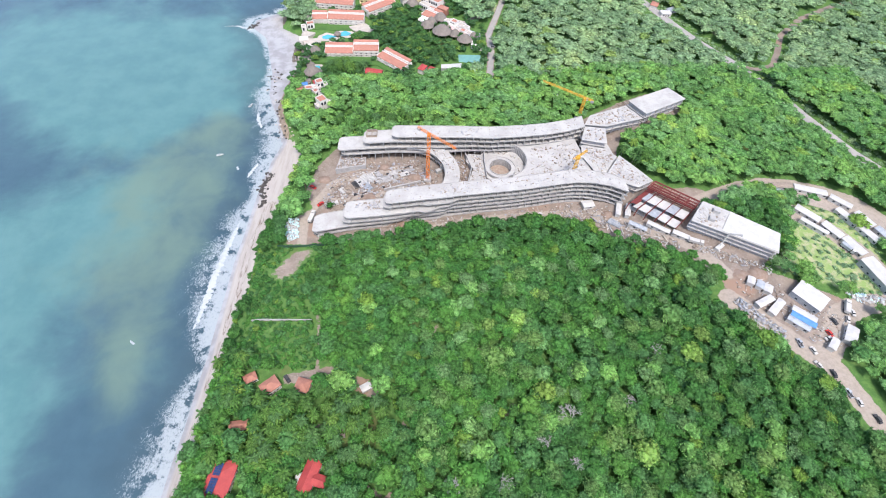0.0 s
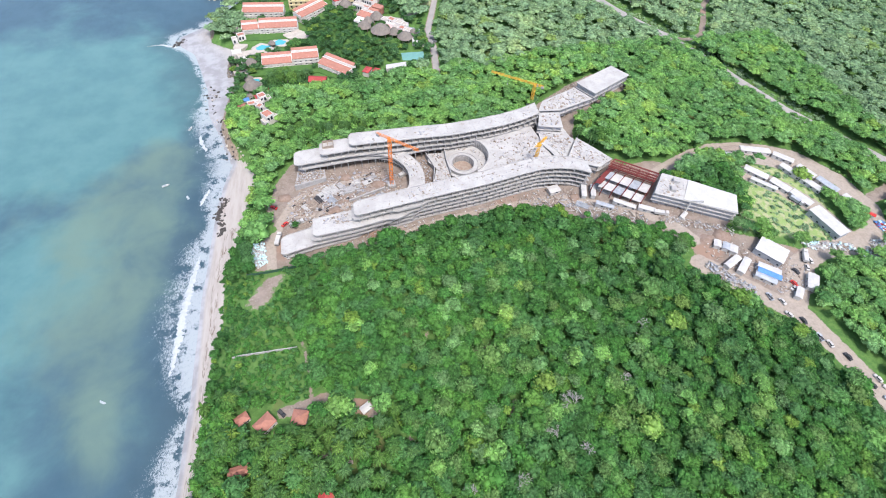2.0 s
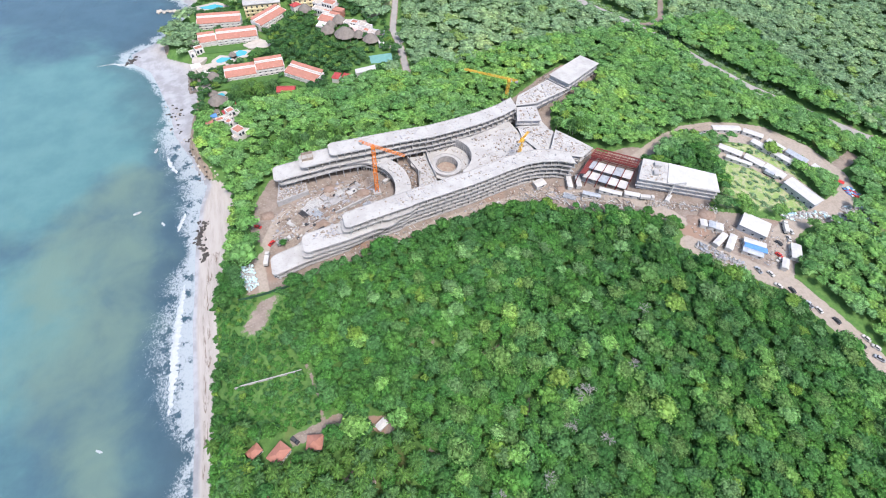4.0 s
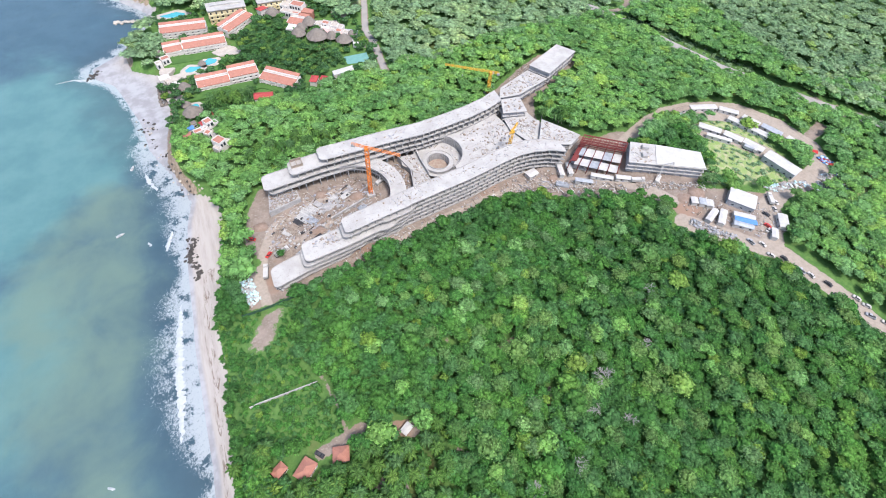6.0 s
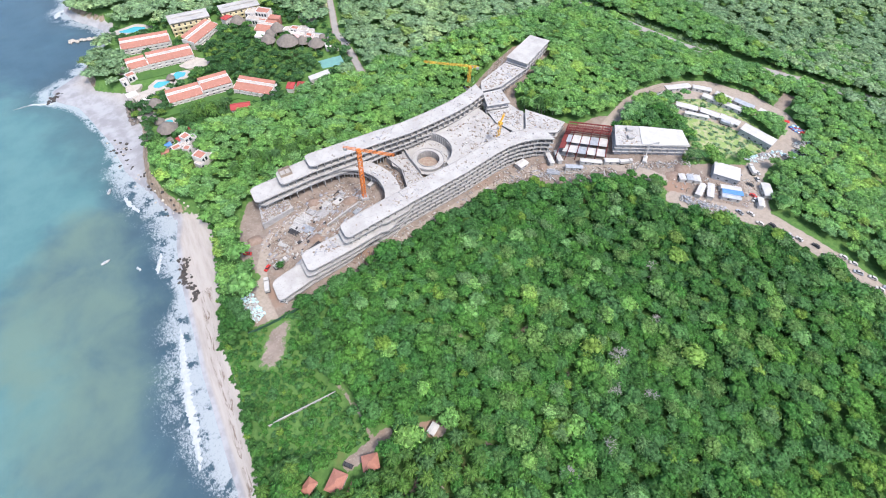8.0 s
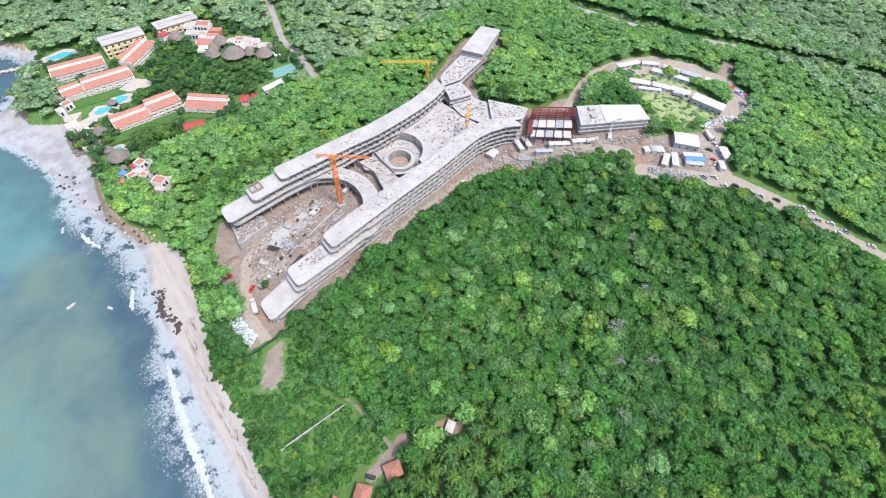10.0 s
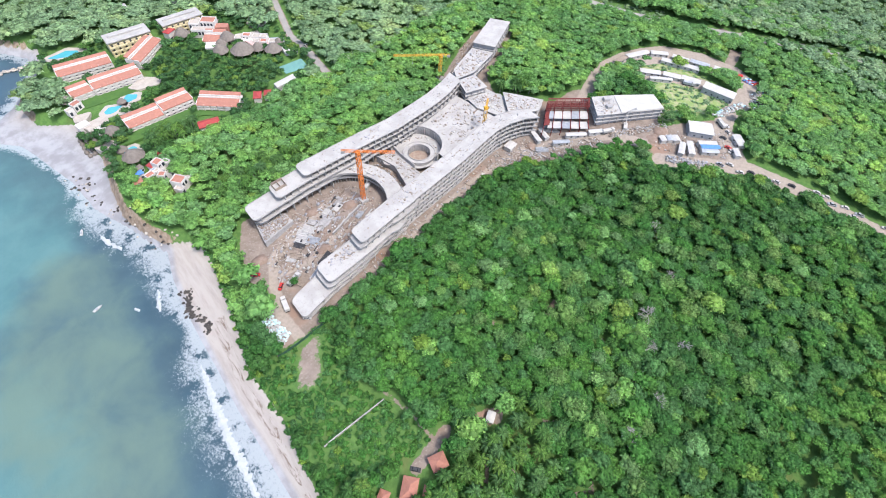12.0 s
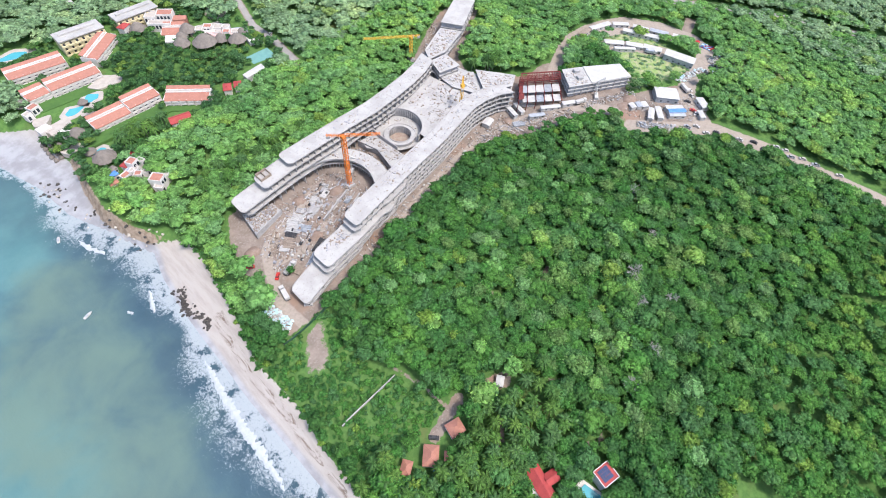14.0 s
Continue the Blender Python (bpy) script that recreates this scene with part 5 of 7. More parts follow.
for i, (x, y, n, L, turn, mat, words) in enumerate((
        (-36, 211, 9, 8, 2.2, SHEET_WHITE, "stack of white pipes in the courtyard"), (-32, 207, 8, 7, 2.2, SHEET_GREY, "stack of dark grey pipes in the courtyard"),
        (-42, 207, 8, 6, 2.3, TIMBER, "stack of brown timber baulks"), (-30, 215, 8, 7, 2.2, SHEET_WHITE, "stack of white beams in the courtyard"),
        (-47, 204, 6, 5, 2.3, SHEET_WHITE, "low stack of pale beams"), (-20, 214, 7, 6, 0.4, CONCRETE, "stack of concrete planks"), (-9, 219, 6, 6, 0.4, SHEET_WHITE, "stack of white beams beside the crane"),
        (-40, 189, 6, 9, 0.5, SHEET_GREY, "grey steel bars beside the wing"), (-24, 196, 7, 7, 0.4, TIMBER, "timber stack beside the wing"), (120, 178, 7, 8, 2.5, SHEET_GREY, "bundle of grey pipes beside the curved wing"),
        (-33.5, 214, 7, 8, 2.2, SHEET_WHITE, "long stack of white pipes in the courtyard"), (-39.5, 209, 7, 6, 2.2, DARK, "dark stack of steel formwork"), (-44, 204.5, 8, 6, 2.3, TIMBER, "heap of brown timber boards"),
        (-26, 218, 6, 5, 2.2, CONCRETE, "stack of grey lintels in the courtyard"), (-16, 220, 6, 4, 0.45, SHEET_WHITE, "pile of white panels in the courtyard"), (-13, 208.5, 6, 5, 0.4, TIMBER, "timber stack beside the low wall"),
        (-2, 207, 5, 5, 0.4, SHEET_GREY, "grey steel stack beside the low wall"), (-49, 190, 8, 8, 0.5, TIMBER, "brown timber stack beside the wing"), (-33, 193, 8, 9, 0.4, DARK, "dark steel bars beside the wing"))):
    st = thing("material_stack", words, "building material", pose(x, y, ground_at(x, y), 0, 0, math.degrees(turn)), "material stacks")
    bm = bmesh.new()
    box(bm, 0, 0, 0, 0.45, L, 0.4)
    first = part("bar", bm, mat, st)
    for j in range(1, n * 2):
        again(first, pose(rd.uniform(-0.4, 0.4), (j % n) * 0.6 - n * 0.3, 0.47 * (j // n), 0, 0, rd.normal(0, 1.5)))


def site_office(words, x, y, L, W, turn, roof=SHEET_WHITE, H=2.9, name="site_cabin", group="site cabins"):
    """A cabin with a shallow pitched sheet roof, a door and windows."""
    o = thing(name, words, "cabin", pose(x, y, ground_at(x, y), 0, 0, turn), group)
    bm = bmesh.new()
    box(bm, 0, 0, 0, H - 0.25, L, W)
    part("body", bm, SHEET_WHITE if H < 4 else SHEET_GREY, o)
    bm = bmesh.new()
    xs = [(-L / 2 - 0.3, 0), (L / 2 + 0.3, 0)]
    for sg in (-1, 1):
        vs = [bm.verts.new((sx, sy, z)) for sx, sy, z in ((xs[0][0], 0, H + 0.25), (xs[1][0], 0, H + 0.25), (xs[1][0], sg * (W / 2 + 0.35), H - 0.15), (xs[0][0], sg * (W / 2 + 0.35), H - 0.15))]
        lo = [bm.verts.new(v.co - Vector((0, 0, 0.12))) for v in vs]
        bm.faces.new(vs if sg < 0 else vs[::-1])
        bm.faces.new(lo[::-1] if sg < 0 else lo)
        for a in range(4):
            bm.faces.new((vs[a], vs[(a + 1) % 4], lo[(a + 1) % 4], lo[a]))
    part("roof", bm, roof, o)
    bm = bmesh.new()
    box(bm, 0, -W / 2 - 0.03, 0.05, 2.05, 0.9, 0.06)
    door = part("door", bm, BLOCKWORK, o, "grey door")
    bm = bmesh.new()
    box(bm, 0.32, -W / 2 - 0.09, 0.95, 1.1, 0.14, 0.05)
    part("handle", bm, SHEET_GREY, door)
    bm = bmesh.new()
    box(bm, 0, 0, 1.0, 1.9, 1.2, 0.06)
    first = part("window", bm, GLASS_DARK, o)
    n = max(1, int(L / 4))
    k = 0
    for j in range(n):
        for sg in (-1, 1):
            u = (j + 0.5) / n * L - L / 2 + 1.2
            if u > L / 2 - 0.8:
                u = L / 2 - 0.8
            m = Matrix.Translation((u, sg * (W / 2 + 0.03), 0))
            if k == 0:
                first.matrix_basis = m
            else:
                again(first, m)
            k += 1
    return o


def along(p, q):
    return (p[0] + q[0]) / 2, (p[1] + q[1]) / 2, math.hypot(q[0] - p[0], q[1] - p[1]), math.degrees(math.atan2(q[1] - p[1], q[0] - p[0]))


for p, q, W, words, roof in (((225, 203.5), (237.5, 203.3), 4, "rusty-roofed site cabin on the yard loop", TIMBER), ((239, 202.6), (257.5, 197), 4.5, "long white site cabin on the yard loop", SHEET_WHITE), ((259, 195), (268, 186), 4, "white site cabin in a curved row", SHEET_WHITE),
                             ((258, 184.5), (264, 172), 4.4, "long white site cabin in the loop", SHEET_WHITE), ((264.4, 171.5), (270, 159.5), 4.4, "long white site cabin in the loop", SHEET_WHITE), ((269, 182), (273.5, 171), 4.2, "white cabin against the bank", SHEET_WHITE), ((275, 170), (280.3, 157.5), 4.6, "grey-roofed cabin against the bank", SHEET_GREY), ((282.2, 154), (284.2, 146.8), 4.2, "small white cabin against the bank", SHEET_WHITE),
                             ((232, 185.7), (241.4, 174.8), 4.8, "white-roofed workers cabin in the yard loop", SHEET_WHITE), ((230.5, 176), (241.5, 164.8), 2.6, "narrow white-roofed cabin in the yard", SHEET_WHITE), ((243, 173), (249, 162.5), 5, "white-roofed workers cabin in the yard loop", SHEET_WHITE), ((250.5, 162), (255.5, 150), 5.2, "white-roofed workers cabin in the yard loop", SHEET_WHITE),
                             ((187.5, 121), (177.5, 116.3), 3.2, "white container office in the yard", SHEET_WHITE), ((192, 119), (183, 111.6), 3.4, "white container office in the yard", SHEET_WHITE), ((222.5, 103.5), (216, 95.2), 5, "white storage shed beside the road", SHEET_WHITE), ((194, 112), (203, 104.3), 3.2, "blue-roofed long cabin in the yard", BLUE_SHEET), ((196, 115), (205, 107.5), 3.0, "white cabin in the yard", SHEET_WHITE), ((191, 109.5), (199, 102.5), 3.0, "white cabin in the yard", SHEET_GREY),
                             ((125.5, 193), (122.3, 183), 2.6, "white site container beside the wing", SHEET_WHITE), ((130.5, 190.5), (127.5, 181.5), 2.6, "white site container beside the wing", SHEET_WHITE), ((137, 174.5), (148, 167.0), 2.6, "row of white containers below the steel frame", SHEET_WHITE), ((103, 193), (110, 194.5), 5, "white-roofed store beside the curved wing", SHEET_WHITE), ((127, 176), (136, 170.5), 2.6, "grey container row below the frame", SHEET_GREY), ((149, 166), (157, 161.5), 2.8, "white container below the steel frame", SHEET_WHITE), ((11, 187.5), (16, 189.3), 3, "white site hut against the wing", SHEET_WHITE), ((205, 92), (210, 97), 3, "white hut beside the gate", SHEET_WHITE), ((-3.5, 198.5), (3, 201), 3.2, "white site container beside the wing", SHEET_WHITE), ((284.5, 141), (289.5, 135.5), 2.5, "red shipping container at the yard bend", RED_PAINT)):
    cx, cy, L, a = along(p, q)
    site_office(words, cx, cy, L, W, a, roof)
site_office("long shed with a white pitched roof", 255.8, 135.5, 21.5, 8.5, -76, SHEET_WHITE, 4.6, "long_shed", "sheds")
site_office("square shed with a pale sheet roof", 208, 121.5, 15, 11.5, -52, SHEET_WHITE, 4.4, "store_shed", "sheds")
site_office("small shed with a white sheet roof", 180.5, 131.5, 4.6, 3.4, 60, SHEET_WHITE, 2.8, "store_shed", "sheds")
site_office("small shed with a grey sheet roof", 184.5, 129, 4.6, 3.4, 55, SHEET_GREY, 2.8, "store_shed", "sheds")
site_office("small open shed with a pale sheet roof", 188, 126.5, 5.0, 3.6, 55, SHEET_WHITE, 2.6, "store_shed", "sheds")
debris("scrap_heap", "pale broken panels beside the forest edge of the yard", "scrap", in_poly([(167, 120), (172, 121), (188, 102), (184, 97), (175, 107)], 170), ground_at, [(2.4, 0.8, 0.4), (1.4, 1.0, 0.5), (3.0, 0.4, 0.3)], PALE + [SHEET_GREY, BLOCKWORK], 0.4)
debris("roof_clutter", "rubble and timber on the terrace beside the round court", "building material", in_poly([(32.5, 208), (43, 209), (42, 234), (34.5, 234), (37, 222)], 90), lambda x, y: 13.48, BITS, GRIT, 0.0)
debris("rubble", "brown rubble between the curved range and the terrace", "rubble", in_poly([(22, 201), (30, 206), (33, 222), (30, 235), (22, 233), (27, 218)], 160), ground_at, BITS, [TIMBER, EARTH, BLOCKWORK, CONCRETE], 0.2)
debris("rubble", "brown boards and broken blocks on the foundation slab", "rubble", in_poly([(-50, 235), (-52, 221), (-35.5, 225), (-35, 231)], 170), lambda x, y: 11.8, BITS, [TIMBER, EARTH, BLOCKWORK], 0.1)
debris("roof_clutter", "small offcuts scattered over the near wing roof", "building material", [(x, south_edge(x) + rd.uniform(0.5, 9.5)) for x in rd.uniform(-16, 125, 130)], lambda x, y: 26.88, [(0.8, 0.3, 0.12), (0.6, 0.5, 0.3), (1.4, 0.2, 0.1)], [TIMBER, BLOCKWORK, BLOCKWORK, CONCRETE], 0.0)
debris("roof_clutter", "small offcuts scattered over the far wing roof", "building material", [(x, far_edge(x) + rd.uniform(0.5, 10)) for x in rd.uniform(-14, 110, 100)], lambda x, y: 26.88, [(0.8, 0.3, 0.12), (0.6, 0.5, 0.3), (1.4, 0.2, 0.1)], [TIMBER, BLOCKWORK, BLOCKWORK, CONCRETE], 0.0)
debris("deck_clutter", "small offcuts scattered over the plaza deck", "building material", in_poly([(74, 236), (106, 243), (110, 215), (76, 207), (72, 214)], 120), lambda x, y: 18.98, [(0.9, 0.4, 0.2), (0.6, 0.5, 0.3)], [TIMBER, BLOCKWORK], 0.0)
debris("sheet_pile", "blue and white sheets piled at the yard bend", "sheets", in_poly([(288, 133), (294, 132), (296, 124), (290, 124)], 60), ground_at, [(2.5, 1.2, 0.3)], [BLUE_SHEET, CYAN_SHEET, RED_PAINT], 0.4)


def car(words, paint, L=4.4, W=1.8, H=1.5, pickup=False):
    c = thing("pickup" if pickup else "car", words, "car", group="parked cars")
    bm = bmesh.new()
    box(bm, 0, 0, 0.35, 0.95, L, W, 0, 0.95)
    part("body", bm, paint, c)
    bm = bmesh.new()
    box(bm, 0.5 if pickup else -0.2, 0, 0.95, H, L * (0.35 if pickup else 0.55), W * 0.9, 0, 0.8)
    part("cabin", bm, GLASS_DARK, c)
    bm = bmesh.new()
    box(bm, 0.5 if pickup else -0.2, 0, H - 0.01, H + 0.05, L * (0.27 if pickup else 0.42), W * 0.72)
    part("roof", bm, paint, c)
    if pickup:
        bm = bmesh.new()
        box(bm, -1.25, 0, 0.92, 0.97, 1.6, 1.4)
        part("load_bed", bm, DARK, c)
    bm = bmesh.new()
    bmesh.ops.create_cone(bm, cap_ends=True, segments=12, radius1=0.34, radius2=0.34, depth=0.24, matrix=Matrix.Rotation(radians(90), 4, "X"))
    first = part("wheel", bm, RUBBER, c)
    bm = bmesh.new()
    bmesh.ops.create_cone(bm, cap_ends=True, segments=10, radius1=0.2, radius2=0.2, depth=0.27, matrix=Matrix.Rotation(radians(90), 4, "X"))
    rim = part("rim", bm, SHEET_GREY, first)
    for i, (sx, sy) in enumerate(((-0.31, -0.45), (0.31, -0.45), (-0.31, 0.45), (0.31, 0.45))):
        m = Matrix.Translation((sx * L, sy * W, 0.34))
        if i == 0:
            first.matrix_basis = m
        else:
            again(rim, Matrix.Identity(4), again(first, m))
    return c


cars = [car("white car parked on the dirt road", SHEET_WHITE), car("dark car parked on the dirt road", DARK), car("grey pickup parked on the dirt road", SHEET_GREY, 5.0, 1.9, 1.7, True), car("red car on the site", RED_PAINT)]
row = [(195.8, 84.6, 0), (198.7, 75.2, 0), (201, 80, 1), (206.1, 66.2, 0), (203.5, 70.5, 2), (210.4, 58.5, 1), (209, 51, 1), (217.5, 46.2, 0), (215.3, 36, 2), (218.6, 41, 0), (219.5, 30, 0), (212.3, 44, 1), (220.5, 22, 2), (216, 24, 0), (222, 8, 0), (-58.3, 169.5, 0), (-59.5, 193, 3), (-66, 207, 3), (229, 113, 0), (210, 101, 3), (75, 186.5, 0), (-60.5, 82.3, 1), (208, 98.5, 0), (216, 108, 1), (224, 109, 0), (46, 268, 0), (62, 372, 0), (66, 384, 1), (197, 92, 0), (192, 96, 2)]
used = set()
for x, y, i in row:
    heading = 105 + rd.normal(0, 8) if x > 190 and y < 90 else rd.uniform(0, 360)
    m = pose(x, y, float(gz(x, y)) + 0.02, 0, 0, heading)
    if i in used:
        copy_thing(cars[i], m)
    else:
        cars[i].matrix_basis = m
        used.add(i)


def truck(words, x, y, heading, load):
    t = thing("truck", words, "truck", pose(x, y, float(gz(x, y)) + 0.02, 0, 0, heading), "trucks")
    bm = bmesh.new()
    box(bm, 0, 0, 0.6, 0.95, 8.5, 2.2)
    part("chassis", bm, RUBBER, t)
    bm = bmesh.new()
    box(bm, 3.3, 0, 0.95, 2.9, 1.9, 2.4, 0, 0.93)
    part("cab", bm, SHEET_WHITE, t)
    bm = bmesh.new()
    box(bm, 4.22, 0, 1.9, 2.6, 0.1, 2.0)
    part("windscreen", bm, GLASS_DARK, t)
    bm = bmesh.new()
    box(bm, -1.0, 0, 0.96, 2.7, 6.0, 2.4)
    part("load_body", bm, load, t)
    bm = bmesh.new()
    bmesh.ops.create_cone(bm, cap_ends=True, segments=12, radius1=0.5, radius2=0.5, depth=0.35, matrix=Matrix.Rotation(radians(90), 4, "X"))
    first = part("wheel", bm, RUBBER, t)
    for i, (sx, sy) in enumerate(((-3, -1), (-3, 1), (-1.6, -1), (-1.6, 1), (3, -1), (3, 1))):
        m = Matrix.Translation((sx, sy * 1.05, 0.5))
        if i == 0:
            first.matrix_basis = m
        else:
            again(first, m)


truck("white truck on the dirt road beside the wing", -63, 182, 78, SHEET_WHITE)
truck("pale truck in the courtyard", -52.5, 192, 20, CONCRETE)
truck("white lorry turning in the yard", 227, 116, 60, SHEET_WHITE)
truck("grey lorry in the yard loop", 228, 198, -40, SHEET_GREY)
truck("grey lorry in the lower loop", 249, 155, -60, SHEET_GREY)
truck("lorry below the steel frame", 160, 159, -20, SHEET_WHITE)
pump = thing("concrete_pump", "white folded concrete pump boom at the arc", "concrete pump", pose(14, 222, 10.2))
bm = bmesh.new()
for a, b in (((0, 0, 0), (2, 2, 9)), ((2, 2, 9), (6, -1, 6.0)), ((6, -1, 6), (9, 2, 9.5))):
    beam(bm, a, b, 0.5)
part("boom", bm, SHEET_WHITE, pump)
bm = bmesh.new()
box(bm, 0, 0, -0.6, 1.6, 5, 2.4, 0.5)
part("carrier", bm, SHEET_WHITE, pump)
pump = thing("concrete_pump", "white concrete pump boom beside the eastern block", "concrete pump", pose(172, 154.5, ground_at(172, 154.5)))
bm = bmesh.new()
for a, b in (((0, 0, 1), (3, 3.5, 9.5)), ((3, 3.5, 9.5), (9, 2, 10.6)), ((9, 2, 10.6), (11, 1, 4))):
    beam(bm, a, b, 0.5)
part("boom", bm, SHEET_WHITE, pump)
bm = bmesh.new()
box(bm, 0, 0, 0, 2.0, 6, 2.4, 0.6)
part("carrier", bm, SHEET_WHITE, pump)


# ---- paved road, tracks ----
def draped(name, label, line, half, mat, step=4.0, lift=0.16):
    pts = []
    for (ax, ay), (bx, by) in zip(line, line[1:]):
        n = max(1, int(math.hypot(bx - ax, by - ay) / step))
        pts += [(ax + (bx - ax) * i / n, ay + (by - ay) * i / n) for i in range(n)]
    pts.append(line[-1])
    L, R, z = [], [], []
    for i, (x, y) in enumerate(pts):
        (ax, ay), (bx, by) = pts[max(0, i - 1)], pts[min(len(pts) - 1, i + 1)]
        d = math.hypot(bx - ax, by - ay)
        nx, ny = -(by - ay) / d, (bx - ax) / d
        L.append((x + nx * half, y + ny * half))
        R.append((x - nx * half, y - ny * half))
        z.append(max(float(gz(x, y)), float(gz(*L[-1])), float(gz(*R[-1]))) + lift)
    bm = bmesh.new()
    ribbon(bm, L, R, [v - 0.4 for v in z], z)
    return tagged(finish(name, bm, mat), label, "road", kind="structure")


ASPHALT = plain("sun_bleached_asphalt", (0.34, 0.315, 0.30), (0.28, 0.265, 0.25), 0.15, 0.9, fine=1.5)
draped("road", "pale two-lane road through the forest", HIGHWAY[:9], 4.2, ASPHALT)
draped("road", "narrow pale road beside the hotel", HOTEL_ROAD, 2.3, ASPHALT)


# ---- the hotel on the bay ----
def hotel_row(words, cx, cy, turn, L, W, top, storeys=3, wall=STUCCO, roof=TILE_ORANGE, flat=False):
    z0 = float(gz(cx, cy)) - 1.0
    H = top - z0
    h = thing("hotel_house", words, "hotel", pose(cx, cy, z0, 0, 0, turn), "hotel houses")
    bm = bmesh.new()
    box(bm, 0, 0, 0, H - 1.75, L, W)
    box(bm, 0, W * 0.2, H - 1.75, H - 0.75, L, W * 0.5)
    part("wall", bm, wall, h)
    if flat:
        bm = bmesh.new()
        box(bm, 0, 0, H - 0.6, H, L + 0.5, W + 0.5)
        part("roof", bm, ROOFTOP, h, "flat pale roof")
        bm = bmesh.new()
        box(bm, 0, 1.0, H, H + 1.0, L * 0.8, 2.4)
        part("roof_plant", bm, ROOFTOP, h)
    else:
        for sg, y0, y1, za, zb in ((-1, -W / 2 - 0.8, W * 0.03, H - 1.7, H - 0.3), (1, W * 0.25, W / 2 + 0.5, H + 0.2, H + 1.0)):
            bm = bmesh.new()
            vs = [bm.verts.new(p) for p in ((-L / 2, y0, za), (L / 2, y0, za), (L / 2, y1, zb), (-L / 2, y1, zb))]
            lo = [bm.verts.new(v.co - Vector((0, 0, 0.35))) for v in vs]
            bm.faces.new(vs)
            bm.faces.new(lo[::-1])
            for a in range(4):
                bm.faces.new((vs[a], lo[a], lo[(a + 1) % 4], vs[(a + 1) % 4]))
            part("tiled_roof", bm, roof, h, "orange tiled roof slope")
        bm = bmesh.new()
        box(bm, 0, W * 0.14, H - 0.8, H - 0.45, L, W * 0.24)
        part("roof_terrace", bm, PAVING, h)
        bm = bmesh.new()
        box(bm, 0, W * 0.045, H - 0.8, H + 0.15, L, 0.35)
        box(bm, 0, W * 0.24, H - 0.8, H + 0.35, L, 0.35)
        for sx in (-1, 1):
            box(bm, sx * (L / 2 + 0.1), 0, 0, H - 0.9, 0.4, W + 0.3)
        part("parapet", bm, wall, h)
    n = max(2, int(L / 3.9))
    sh = (H - 1.6) / storeys
    # flat panel on the wall face; the opening's inner shade is its colour
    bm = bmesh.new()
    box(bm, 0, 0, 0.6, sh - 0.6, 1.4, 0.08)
    opening = part("window", bm, DARK, h, "flat dark panel painted as a shaded opening")
    bm = bmesh.new()
    box(bm, 0, -0.55, 0, 1.05, 3.2, 1.1)
    balcony = part("balcony", bm, wall, h)
    bm = bmesh.new()
    vs = [bm.verts.new(p) for p in ((-0.18, 0, 0), (0.18, 0, 0), (0.18, -1.5, 0), (-0.18, -1.5, 0), (-0.18, 0, H - 1.4), (0.18, 0, H - 1.4), (0.18, -0.5, H - 2.2), (-0.18, -0.5, H - 2.2))]
    for q in ((3, 2, 1, 0), (4, 5, 6, 7), (0, 1, 5, 4), (1, 2, 6, 5), (2, 3, 7, 6), (3, 0, 4, 7)):
        bm.faces.new([vs[i] for i in q])
    fin = part("buttress", bm, wall, h)
    for j in range(n):
        u = (j + 0.5) / n * L - L / 2
        for s in range(storeys):
            m, m2 = Matrix.Translation((u, -W / 2 - 0.05, 0.6 + s * sh)), Matrix.Translation((u, -W / 2, 0.3 + s * sh))
            if j == 0 and s == 0:
                opening.matrix_basis, balcony.matrix_basis = m, m2
            else:
                again(opening, m)
                again(balcony, m2)
        m = Matrix.Translation(((j / n) * L - L / 2 + 0.3, -W / 2, 0))
        if j == 0:
            fin.matrix_basis = m
        else:
            again(fin, m)
    return h


hotel_row("white hotel house with orange tiled roof above the bay", -65, 356, 2.5, 22, 10, 14.6)
hotel_row("white hotel house with orange tiled roof above the lawn", -43.5, 358.5, 3, 20, 10, 16.2)
hotel_row("white hotel house with orange tiled roof among trees", -20, 342.5, -40, 27, 11, 15.6)
hotel_row("long white hotel house with orange tiled roof", -64.5, 407.5, 0, 31, 10, 14.8)
hotel_row("short white hotel house with orange tiled roof", -87.5, 408, 4, 13, 9, 13.6)
hotel_row("white hotel house with orange tiled roof behind another", -77, 433, -4, 34, 10, 15)
hotel_row("white hotel house with orange tiled roof set at an angle", -37.5, 428, 41, 30, 10, 15.8)
hotel_row("yellow hotel house with a flat pale roof", -41, 447, 0, 30, 13, 18.6, 3, STUCCO_YELLOW, flat=True)
hotel_row("yellow hotel house with a flat pale roof and dormers", -1, 448, 2, 31, 12, 18.6, 3, STUCCO_YELLOW, flat=True)
hotel_row("white hotel lobby house with orange roof", 11, 417, -38, 15, 12, 14.5, 2)


